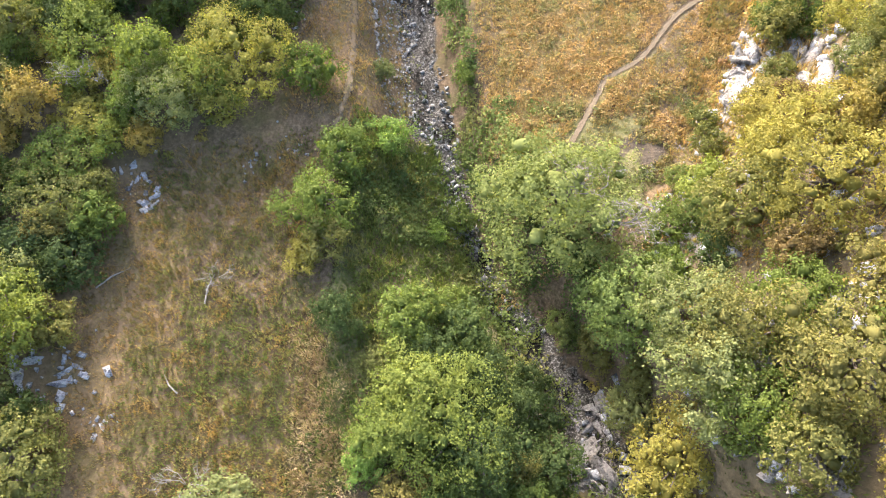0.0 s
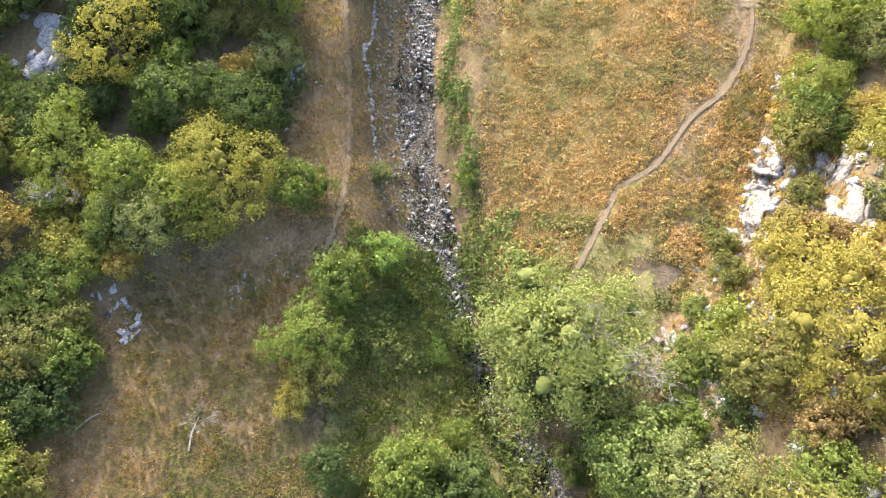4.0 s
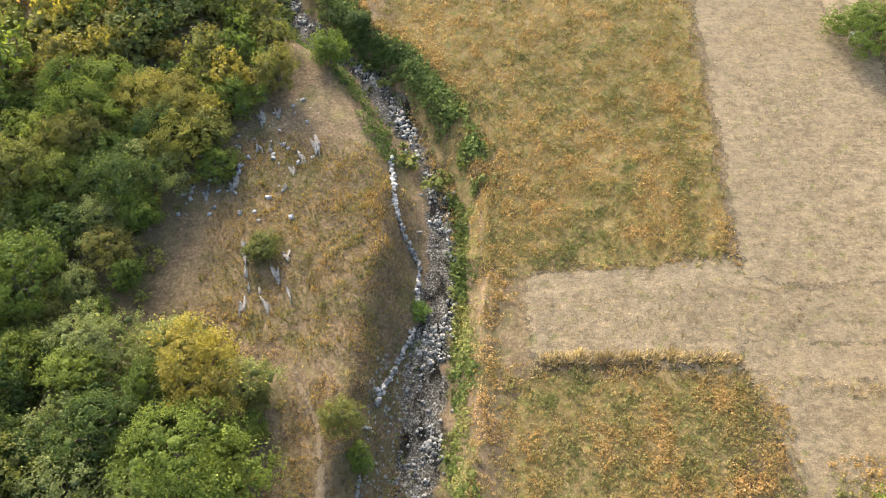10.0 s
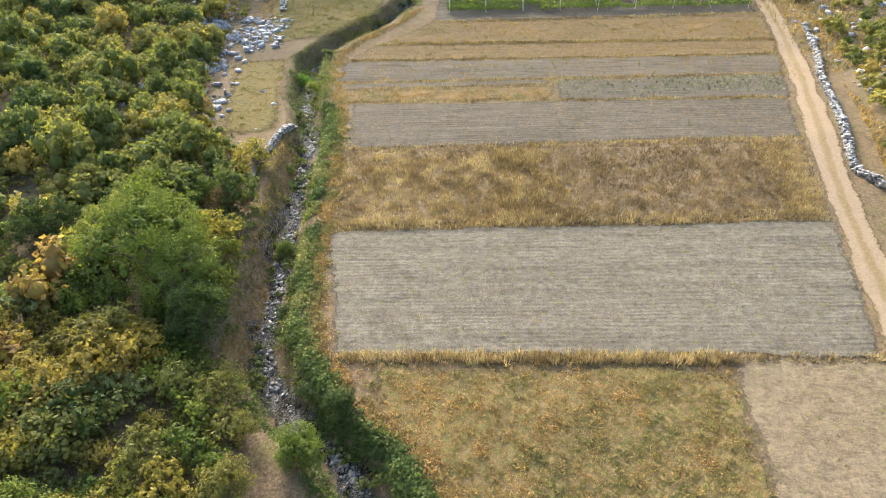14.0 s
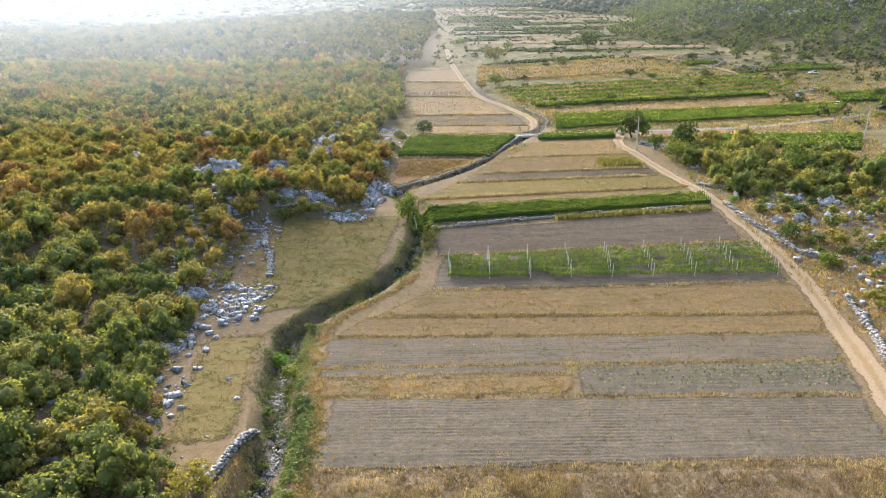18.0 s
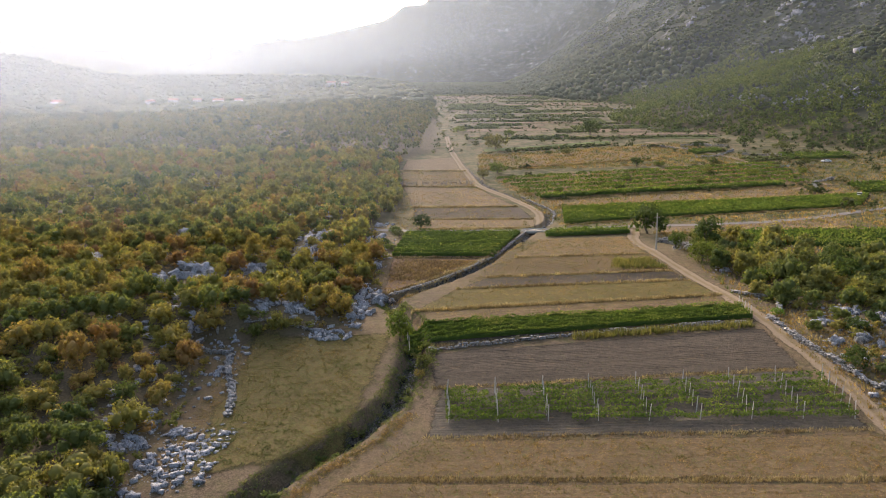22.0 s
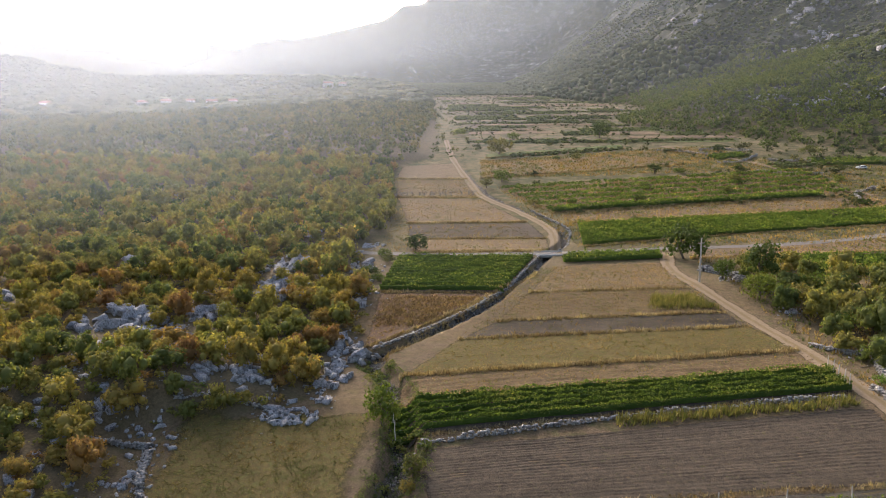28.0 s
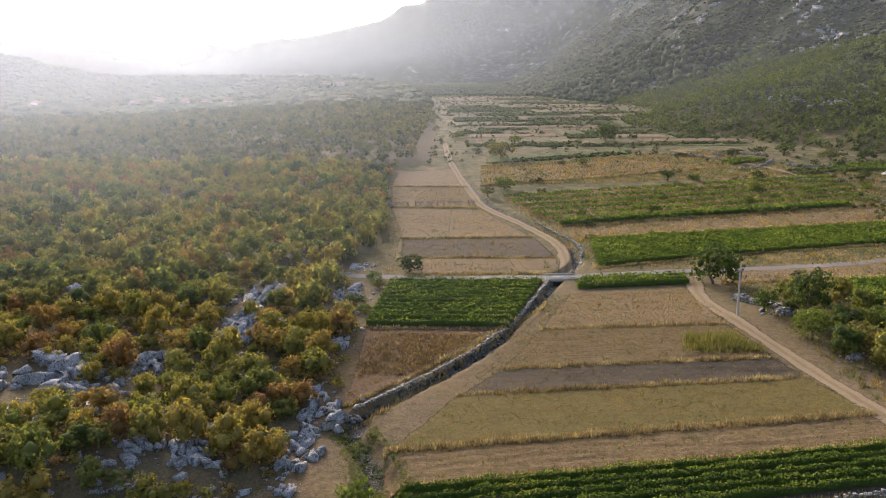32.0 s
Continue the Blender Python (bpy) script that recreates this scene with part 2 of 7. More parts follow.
M_STRAWGROUND = soil_material("straw_ground", (0.095, 0.068, 0.044), (0.160, 0.115, 0.074), (0.265, 0.205, 0.130), 0.03, 0.3, 0.35)
M_GREENFIELD = soil_material("green_crop_ground", (0.050, 0.080, 0.022), (0.090, 0.125, 0.032), (0.150, 0.170, 0.055), 0.5)


def road_material():
    n = Nodes("sandy_track")
    across = n.attr("across")
    f = n.noise(5, 6, 0.7)
    col = n.ramp(f, (0.3, (0.188, 0.138, 0.088)), (0.7, (0.298, 0.230, 0.153)))
    wob = n.add("ShaderNodeMath")
    wob.operation = "ADD"
    n.link(across, wob.inputs[0])
    n.link(n.ramp(n.noise(0.5, 4), (0.2, 0.0), (0.8, 0.14)), wob.inputs[1])
    grass = n.ramp(wob.outputs[0], (0.0, 0.9), (0.12, 0.85), (0.24, 0.0), (0.42, 0.05), (0.50, 0.7), (0.62, 0.7), (0.70, 0.05), (0.90, 0.0), (1.0, 0.85))
    col = n.mix(grass, col, n.ramp(n.noise(4, 5), (0.35, (0.122, 0.091, 0.036)), (0.65, (0.220, 0.157, 0.071))))
    n.bump(f, 0.6, 0.04)
    n.rim()
    return n.done(col, 0.97, 0.1)


def gravel_material(name, a, b, soft=False):
    n = Nodes(name)
    f = n.noise(8, 7, 0.75)
    n.bump(f, 0.8, 0.04)
    if soft:
        n.rim()
    return n.done(n.ramp(f, (0.3, a), (0.7, b)), 0.95, 0.15)


M_ROAD = road_material()
M_PATH = gravel_material("trodden_earth", (0.112, 0.086, 0.052), (0.190, 0.148, 0.097), True)
M_LANE = gravel_material("worn_asphalt", (0.132, 0.119, 0.106), (0.238, 0.218, 0.191))


def ground_material():
    """The open country: dry turf, gravel in the stream, leaf litter under the woods, scree on the mountain."""
    n = Nodes("open_ground")
    zone = n.add("ShaderNodeVertexColor")
    zone.layer_name = "zone"
    sep = n.add("ShaderNodeSeparateColor")
    n.link(zone.outputs[0], sep.inputs[0])
    fine, mid, wide = n.noise(5, 7, 0.72), n.noise(0.6, 5, 0.65), n.noise(0.05, 4)
    col = n.ramp(fine, (0.30, (0.056, 0.042, 0.025)), (0.5, (0.140, 0.100, 0.060)), (0.70, (0.245, 0.185, 0.122)))
    col = n.mix(n.ramp(mid, (0.48, 0.0), (0.66, 0.6)), col, (0.100, 0.100, 0.034))
    col = n.mix(n.ramp(wide, (0.45, 0.0), (0.62, 0.35)), col, (0.180, 0.125, 0.055))
    olive = n.ramp(n.noise(0.16, 8, 0.75), (0.36, (0.058, 0.064, 0.024)), (0.47, (0.098, 0.092, 0.038)), (0.55, (0.150, 0.120, 0.058)), (0.68, (0.215, 0.165, 0.090)))
    col = n.mix(zone.outputs["Alpha"], col, olive)
    col = n.mix(0.8, col, n.ramp(n.noise(1.1, 6, 0.8), (0.36, (0.55, 0.56, 0.52)), (0.5, (1.0, 1.0, 1.0)), (0.64, (1.3, 1.26, 1.2))), "MULTIPLY")
    litter = n.ramp(n.noise(3, 6, 0.7), (0.3, (0.072, 0.060, 0.034)), (0.7, (0.185, 0.142, 0.082)))
    col = n.mix(sep.outputs[1], col, litter)
    stone = n.ramp(n.noise(8.0, 8, 0.8), (0.42, (0.026, 0.024, 0.018)), (0.53, (0.100, 0.092, 0.078)), (0.63, (0.380, 0.365, 0.335)))
    stone = n.mix(1.0, stone, n.ramp(n.noise(0.9, 5, 0.7, stretch=(1.3, 0.6, 1.0)), (0.40, (0.16, 0.15, 0.13)), (0.52, (0.95, 0.93, 0.9)), (0.7, (1.2, 1.2, 1.2))), "MULTIPLY")
    edge = n.mix(1.0, sep.outputs[0], n.ramp(n.noise(1.3, 5), (0.3, 0.5), (0.7, 1.5)), "MULTIPLY")
    col = n.mix(n.ramp(edge, (0.35, 0.0), (0.6, 1.0)), col, stone)
    scrub = n.ramp(n.noise(0.06, 9, 0.74), (0.42, (0.018, 0.025, 0.013)), (0.52, (0.038, 0.043, 0.029)), (0.575, (0.072, 0.072, 0.062)), (0.64, (0.270, 0.266, 0.258)))
    scrub = n.mix(n.ramp(n.noise(0.009, 6, 0.7), (0.42, 0.0), (0.58, 0.7)), scrub, n.ramp(n.noise(0.09, 6, 0.7), (0.4, (0.022, 0.032, 0.015)), (0.62, (0.058, 0.066, 0.034))))
    col = n.mix(sep.outputs[2], col, scrub)
    n.bump(fine, 0.8, 0.06)
    return n.done(col, 0.97, 0.1)


M_GROUND = ground_material()

# ---- the lie of the land ----


def table(y, text):
    p = np.array([float(v) for v in text.replace(",", " ").split()]).reshape(-1, 2)
    return np.interp(y, p[:, 0], p[:, 1])


def sstep(a, b, v):
    u = np.clip((v - a) / (b - a), 0, 1)
    return u * u * (3 - 2 * u)


def waves(x, y, scale, seed=0):
    """Smooth value noise in two octaves, about -1 to 1, for whole arrays."""
    x, y = np.asarray(x, float), np.asarray(y, float)
    out = 0.0
    for k, (f, amp) in enumerate(((1.0, 0.95), (2.3, 0.5))):
        grid = np.random.RandomState(seed * 7 + k).uniform(-1, 1, (64, 64))
        u, v = x * f * 2 / scale + 17.3 * seed, y * f * 2 / scale + 5.1 * seed
        i, j = np.floor(u).astype(int), np.floor(v).astype(int)
        a, b = u - i, v - j
        a, b = a * a * (3 - 2 * a), b * b * (3 - 2 * b)
        i, j = i & 63, j & 63
        i2, j2 = (i + 1) & 63, (j + 1) & 63
        out = out + amp * ((grid[i, j] * (1 - a) + grid[i2, j] * a) * (1 - b) + (grid[i, j2] * (1 - a) + grid[i2, j2] * a) * b)
    return out


def stream_x(y):
    return table(y, "-30,20 0,11.5 9,7.5 12.9,5 17.6,1.6 21.3,.7 25.2,0 29.4,-.8 33.8,-1.6 39,-1.4 45,-1 49,-.8 53.3,-.1 59.6,-.2 65.5,-2.5 72,-6.1 75.2,-9.7 79,-12.6 82.6,-14.1 90,-14.7 101.5,-15.7 118.7,-16.9 126.7,-19.2 134,-20.5 142.5,-21.3 147.9,-18.5 154,-13.6 164.3,-8.3 176.4,-6.9 190,-8.9 199,-13 203,-12.6 207.4,-9.1 216,-2.3 225.4,4.2 247,13.2 263,18 275,23.5 290,25.5 303,23 320,18 345,8 372,3 400,-1 460,-6 600,-10")


def woods_edge(y):
    return table(y, "-30,-21 0,-19.5 17,-18.5 22,-15 26,-9.5 34,-8.6 45,-9 47,-17.5 56,-17.5 60,-16 66,-13.5 72,-12.5 80,-16.5 92,-17.5 103,-19.5 112,-25 128,-33 150,-35 172,-36 180,-38 184,-24 190,-19.5 205,-17 232,-18 258,-24 268,-26 300,-20 345,-25 385,-29 408,-28 430,-15 480,-14 600,-20 1000,-50 1600,-120 2200,-260")


def crag_edge(y):
    return table(y, "-30,6 5,6.2 10,8 16,10 22,13 29,17 35,19.5 40,21.5 50,26 60,29 70,33 80,36.5 100,41 120,46 140,51 160,53 180,51 200,52 230,52 260,60")


def mountain_foot(y):
    return table(y, "0,300 300,270 400,240 437,205 468,182 516,155 549,132 600,112 640,114 700,150 780,185 860,170 960,130 1087,98 1400,95 2000,90 3000,200")


def height(x, y):
    x, y = np.asarray(x, float), np.asarray(y, float)
    axis = table(y, "-60,0 60,-.1 80,-.3 100,-.4 112,-.4 125,-1.2 140,-2.3 160,-1.2 172,.2 186,1.5 214,1.8 235,3.2 260,3.3 290,4.1 310,4.6 350,7 470,18 700,32 1000,50 1500,80 2200,112 3000,130 6000,130")
    west = table(y, "-60,0 310,4.6 350,6.5 470,11 700,20 1000,33 1200,43 1600,76 2000,124 2400,105 6000,100")
    tilt = table(y, "-60,.01 60,.01 80,.02 100,.03 112,.035 140,.035 160,.03 186,.018 214,.02 260,.015 300,.01 350,0")
    far = sstep(-80, -400, x) * sstep(320, 420, y)
    z = axis * (1 - far) + west * far + tilt * np.clip(x, -25, 55)
    z = z - 0.8 * np.exp(-((x - 3) / 8) ** 2) * np.clip((75 - y) / 20, 0, 1) * np.clip(x / 3, 0, 1)
    u = np.maximum(0, woods_edge(y) - x)
    z = z + table(y, "0,2.2 110,2.2 170,4 300,4 500,3 1500,2") * (1 - np.exp(-u / 13)) + 0.9 * waves(x, y, 38, 3) * np.clip(u / 20, 0, 1)
    v = np.maximum(0, x - crag_edge(y))
    z = z + table(y, "-30,.95 20,.9 28,.6 40,.35 55,.24 90,.18 140,.12 190,.07 225,0") * 28 * (1 - np.exp(-v / 28))
    d = np.maximum(0, x - mountain_foot(y))
    knee = table(y, "400,400 600,330 750,230 1000,120 1400,95 2500,95")
    rise = 0.31 * d + 0.44 * np.log1p(np.exp(np.clip((d - knee) / 22, -30, 60))) * 22
    rough = 1 + 0.14 * waves(x, y, 320, 5) + 0.09 * waves(x, y, 110, 6) + 0.05 * waves(x, y, 47, 7)
    z = z + 640 * np.tanh(rise * rough / 640)
    ridge = table(x, "-4000,90 -2200,80 -1500,60 -1150,70 -865,190 -600,225 -350,262 -156,340 40,345 185,420 800,620 2000,700")
    z = z + ridge * sstep(2250, 3050, y) * (1 + 0.10 * waves(x, y, 500, 8) + 0.05 * waves(x, y, 160, 4))
    z = z + 200 * sstep(3300, 4600, y) * sstep(-900, -1600, x) + 75 * sstep(-900, -1400, x) * sstep(1200, 2000, y)
    xs = stream_x(y)
    lean = np.abs(stream_x(y + 1.5) - stream_x(y - 1.5)) / 3
    off = (x - xs) / np.sqrt(1 + lean**2) + 0.25 * waves(x, y, 5, 9)
    bed = table(y, "0,1.3 60,1.25 75,.8 200,.7 208,.55 258,.55 262,1.0 300,.7")
    bank = np.where(off > 0, table(y, "0,2.2 55,1.5 75,1.8 200,1.4 210,.4 262,.5 300,.6"), table(y, "0,3.6 20,4 30,3.6 50,3.0 60,3.2 75,2.2 200,1.6 210,.5 262,.6"))
    deep = table(y, "-30,4 30,3.8 47,3.4 60,2.9 75,2.5 100,2.2 145,2.2 180,1.7 200,1.1 210,.8 255,.8 262,1.3 300,.7 400,.4 460,0")
    return z - deep * (1 - sstep(0, 1, (np.abs(off) - bed) / bank)) + 0.06 * waves(x, y, 3.1, 11)


def ground_at(x, y):
    return float(height(x, y))


# ---- mesh helpers ----


def nmesh(name, verts, *faces, mats=(), tint=None, smooth=False, attr="tint"):
    """A mesh from arrays: verts (n, 3) and one or more face arrays (m, k)."""
    me = bpy.data.meshes.new(name)
    verts = np.asarray(verts, np.float32)
    faces = [np.asarray(f, np.int32) for f in faces if len(f)]
    me.vertices.add(len(verts))
    me.vertices.foreach_set("co", verts.ravel())
    loops = np.concatenate([f.ravel() for f in faces])
    sizes = np.concatenate([np.full(len(f), f.shape[1], np.int32) for f in faces])
    me.loops.add(len(loops))
    me.loops.foreach_set("vertex_index", loops)
    me.polygons.add(len(sizes))
    me.polygons.foreach_set("loop_start", np.r_[0, np.cumsum(sizes)[:-1]].astype(np.int32))
    if smooth:
        me.polygons.foreach_set("use_smooth", np.ones(len(sizes), bool))
    if tint is not None:
        a = me.attributes.new(attr, "FLOAT", "POINT")
        a.data.foreach_set("value", np.asarray(tint, np.float32))
    for m in mats:
        me.materials.append(m)
    me.update(calc_edges=True)
    return me


def part(name, me, parent=None, label=""):
    ob = new(name, me)
    ob.parent = parent
    return tagged(ob, label)


class Soup:
    """Collects pieces into one mesh."""

    def __init__(self):
        self.v, self.f, self.t, self.n = [], {}, [], 0

    def put(self, verts, *faces, tint=0.0):
        verts = np.asarray(verts, float).reshape(-1, 3)
        for f in faces:
            f = np.asarray(f, int)
            self.f.setdefault(f.shape[1], []).append(f + self.n)
        self.v.append(verts)
        self.t.append(np.broadcast_to(np.asarray(tint, float), (len(verts),)))
        self.n += len(verts)

    def mesh(self, name, *mats, smooth=False):
        return nmesh(name, np.concatenate(self.v), *[np.concatenate(f) for f in self.f.values()], mats=mats, tint=np.concatenate(self.t), smooth=smooth)


def tube(soup, pts, radii, sides=6, tint=0.0):
    pts, n = np.asarray(pts, float), len(pts)
    rings = []
    for i, p in enumerate(pts):
        d = pts[min(i + 1, n - 1)] - pts[max(i - 1, 0)]
        d /= np.linalg.norm(d) + 1e-9
        a = np.cross(d, (0.31, 0.95, 0.1))
        a /= np.linalg.norm(a) + 1e-9
        b = np.cross(d, a)
        ang = np.arange(sides) * 2 * np.pi / sides
        rings.append(p + radii[i] * (np.cos(ang)[:, None] * a + np.sin(ang)[:, None] * b))
    k = np.arange(sides)
    quads = [np.stack([i * sides + k, i * sides + (k + 1) % sides, (i + 1) * sides + (k + 1) % sides, (i + 1) * sides + k], 1) for i in range(n - 1)]
    soup.put(np.concatenate(rings), np.concatenate(quads), tint=tint)


def ico(sub):
    bm = bmesh.new()
    bmesh.ops.create_icosphere(bm, subdivisions=sub, radius=1)
    v = np.array([p.co[:] for p in bm.verts])
    f = np.array([[p.index for p in q.verts] for q in bm.faces])
    bm.free()
    return v, f


ICO1, ICO2, ICO3 = ico(1), ico(2), ico(3)


def leaf_quads(rng, centres, dirs, size, long=1.5, loose=0.6):
    """Small leaf-shaped quads at the given places, facing about along dirs."""
    n = len(centres)
    nor = dirs + loose * rng.normal(size=(n, 3))
    nor /= np.linalg.norm(nor, axis=1)[:, None] + 1e-9
    a = np.cross(nor, rng.normal(size=(n, 3)))
    a /= np.linalg.norm(a, axis=1)[:, None] + 1e-9
    b = np.cross(nor, a)
    s = (size * rng.uniform(0.6, 1.35, n))[:, None]
    v = np.stack([centres - a * s * long * 0.5, centres + b * s * 0.5 - a * s * 0.1, centres + a * s * long * 0.5, centres - b * s * 0.5 - a * s * 0.1], 1)
    return v.reshape(-1, 3), np.arange(4 * n).reshape(n, 4)


def ball(rng, n):
    d = rng.normal(size=(n, 3))
    return d / (np.linalg.norm(d, axis=1)[:, None] + 1e-9)


def crown_pieces(rng, r, h, lobes, leaves, size, base=0.1, loose=0.42, fine=True, fuzz=(0.70, 1.16)):
    """The crown of a tree of radius r and height h that stands at the origin: leaves on the outside of overlapping lobes; also the lobes."""
    k = np.arange(lobes)
    az = 2.4 * k + rng.uniform(-0.5, 0.5, lobes)
    up = np.clip(1 - 1.5 * (k + 0.5) / lobes + 0.16 * rng.normal(size=lobes), -0.55, 1)
    flat = np.sqrt(1 - np.clip(up, -0.98, 0.98) ** 2)
    half = h * (1 - base) * 0.5
    wide = r * (0.62 + 0.16 * rng.normal(size=lobes))
    c = np.stack([np.cos(az) * flat * wide, np.sin(az) * flat * wide, h * base + half * (0.9 + 0.66 * up + 0.10 * rng.normal(size=lobes))], 1)
    cr = r * rng.uniform(0.24, 0.50, lobes) * (1.18 if lobes < 8 else 1.0)
    c = np.vstack([c, [(0.08 * r * rng.normal(), 0.08 * r * rng.normal(), h * base + half * 0.85)]])
    cr = np.append(cr, 0.55 * min(r, half))
    m = int(leaves * 2.2)
    q = rng.choice(lobes + 1, m, p=cr**2 / (cr**2).sum())
    d = ball(rng, m)
    if fine:
        tips = ball(rng, 9 * (lobes + 1)).reshape(lobes + 1, 9, 3)
        d = np.where(rng.rand(m, 1) < 0.8, tips[q, rng.randint(0, 9, m)] + 0.34 * d, d)
    d[:, 2] = d[:, 2] * 0.9 + 0.2
    d /= np.linalg.norm(d, axis=1)[:, None]
    p = c[q] + d * (cr[q] * rng.uniform(*fuzz, m))[:, None]
    gap = np.linalg.norm(p[:, None] - c[None], axis=2) / cr[None]
    gap[np.arange(m), q] = 9
    keep = np.where((gap.min(1) > 0.74) & (p[:, 2] > 0.04 * h))[0][:leaves]
    v, f = leaf_quads(rng, p[keep], d[keep] + (0, 0, 0.2), size, loose=loose)
    return v, f, c, cr


def tree_mesh(name, seed, r, h, clumps, leaves, size, mat, core=0.34, base=0.22):
    rng = np.random.RandomState(seed)
    s = Soup()
    v, f, c, cr = crown_pieces(rng, r, h, clumps, leaves, size, base, 0.62, fuzz=(0.48, 1.22))
    s.put(v, f)
    for q, w in zip(c, cr) if core else ():
        iv, jf = ICO1
        s.put(q + iv * w * core * (1 + 0.25 * rng.normal(size=(len(iv), 1))), jf)
    crown = s.mesh(name, mat)
    t = Soup()
    tr = 0.045 * h
    top = np.array([0.1 * r * rng.normal(), 0.1 * r * rng.normal(), h * 0.62])
    bend = np.array([0.12 * r * rng.normal(), 0.12 * r * rng.normal(), h * 0.3])
    tube(t, [(0, 0, -0.3), (0, 0, 0.05 * h), bend, top], [tr * 1.5, tr, tr * 0.75, tr * 0.3])
    for q in c[np.argsort(-cr)][:7]:
        a = bend * rng.uniform(0.6, 1.2)
        tube(t, [a, 0.5 * (a + q) + (0, 0, 0.08 * h), q], [tr * 0.5, tr * 0.32, tr * 0.1], 5)
    return crown, t.mesh("trunk_mesh", M_BARK)


# ---- ground sheet ----


def spread(lo, hi, step, out_lo, out_hi, grow=1.13):
    mid = list(np.arange(lo, hi + 1e-6, step))
    a, s = [], step
    while (a[-1] if a else lo) > out_lo:
        s *= grow
        a.append((a[-1] if a else lo) - s)
    b, s = [], step
    while (b[-1] if b else hi) < out_hi:
        s *= grow
        b.append((b[-1] if b else hi) + s)
    return np.array(a[::-1] + mid + b)


def build_ground():
    gx = spread(-60, 60, 0.55, -4800, 4800, 1.055)
    gy = spread(-6, 300, 0.6, -300, 4900, 1.028)
    X, Y = np.meshgrid(gx, gy)
    Z = height(X, Y)
    n, m = len(gy), len(gx)
    i = np.arange(n * m).reshape(n, m)
    quads = np.stack([i[:-1, :-1], i[:-1, 1:], i[1:, 1:], i[1:, :-1]], -1).reshape(-1, 4)
    me = nmesh("ground", np.stack([X, Y, Z], -1).reshape(-1, 3), quads, mats=(M_GROUND,), smooth=True)
    xs = stream_x(Y)
    lean = np.abs(stream_x(Y + 1.5) - stream_x(Y - 1.5)) / 3
    off = (X - xs) / np.sqrt(1 + lean**2)
    wander = 0.45 * waves(X, Y, 4.5, 12)
    gravel = np.where(off > 0, 1 - sstep(0.4, 1.2, off + wander), 1 - sstep(0.7, 1.7 + 0.8 * sstep(60, 48, Y), -off + 1.6 * wander)) * sstep(470, 300, Y) * np.where(off < -4.5, 0, 1)
    woods = sstep(-1, 3, woods_edge(Y) - X)
    crag = sstep(-0.5, 2, X - crag_edge(Y)) * sstep(240, 190, Y)
    rocky = np.clip(sstep(5, 70, X - mountain_foot(Y)) + sstep(1000, 1400, Y) * sstep(-60, 0, X - woods_edge(Y)) + sstep(2200, 2500, Y), 0, 1)
    col = np.stack([np.clip(gravel, 0, 1), np.clip(woods + 0.85 * crag, 0, 1), rocky, sstep(200, 330, Y) + 0.45 * sstep(46, 60, X) * sstep(330, 200, Y)], -1).reshape(-1, 4)
    a = me.color_attributes.new("zone", "FLOAT_COLOR", "POINT")
    a.data.foreach_set("color", col.astype(np.float32).ravel())
    return tagged(part("ground", me), "dry valley ground with turf, gravel and wooded slopes", "ground", kind="structure")


build_ground()

# ---- fields and tracks ----


def patch(name, corners, mat, label, category="field", lift=0.05, dx=1.2, dy=0.5, furrow=0.0, pitch=0.55, wob=0.25, group="", bumps=0.0, soft=0.8):
    """A field between four corners (near left, near right, far right, far left), draped on the land, its edges uneven."""
    c = np.array(corners, float)
    w = max(np.linalg.norm(c[1] - c[0]), np.linalg.norm(c[2] - c[3]))
    d = max(np.linalg.norm(c[3] - c[0]), np.linalg.norm(c[2] - c[1]))
    nu, nv = max(3, int(w / dx)), max(3, int(d / dy))
    u, v = np.meshgrid(np.linspace(0, 1, nu + 1), np.linspace(0, 1, nv + 1))
    v2 = v + (wob / d) * (np.where(v < 0.5, 1, -1) * waves(u * w + c[0, 1], v * 3, 6, 22) * (np.abs(v - 0.5) * 2) ** 6)
    u2 = u + (wob / w) * (waves(v * d + c[0, 0], u * 3, 5, 23) * (np.abs(u - 0.5) * 2) ** 8)
    P = ((1 - u2) * (1 - v2))[..., None] * c[0] + (u2 * (1 - v2))[..., None] * c[1] + (u2 * v2)[..., None] * c[2] + ((1 - u2) * v2)[..., None] * c[3]
    Z = height(P[..., 0], P[..., 1]) + lift
    if furrow:
        fade = np.clip(np.minimum(v, 1 - v) * d / 0.5, 0, 1)
        Z = Z + fade * furrow * np.sin(v * d * 2 * np.pi / pitch + 2.2 * waves(P[..., 0], P[..., 1], 7, 24)) * (0.5 + 0.7 * waves(P[..., 0] * 0.6, P[..., 1], 3, 25)) + 0.9 * furrow * waves(P[..., 0], P[..., 1], 1.1, 27)
    if bumps:
        Z = Z + bumps * waves(P[..., 0], P[..., 1], 1.7, 26)
    rim = np.clip(np.minimum(np.minimum(u, 1 - u) * w, np.minimum(v, 1 - v) * d) / soft, 0, 1)
    i = np.arange((nu + 1) * (nv + 1)).reshape(nv + 1, nu + 1)
    quads = np.stack([i[:-1, :-1], i[:-1, 1:], i[1:, 1:], i[1:, :-1]], -1).reshape(-1, 4)
    me = nmesh(name, np.dstack([P, Z]).reshape(-1, 3), quads, mats=(mat,), smooth=True, tint=rim.ravel(), attr="rim")
    return tagged(part(name, me), label, category, group, "structure")


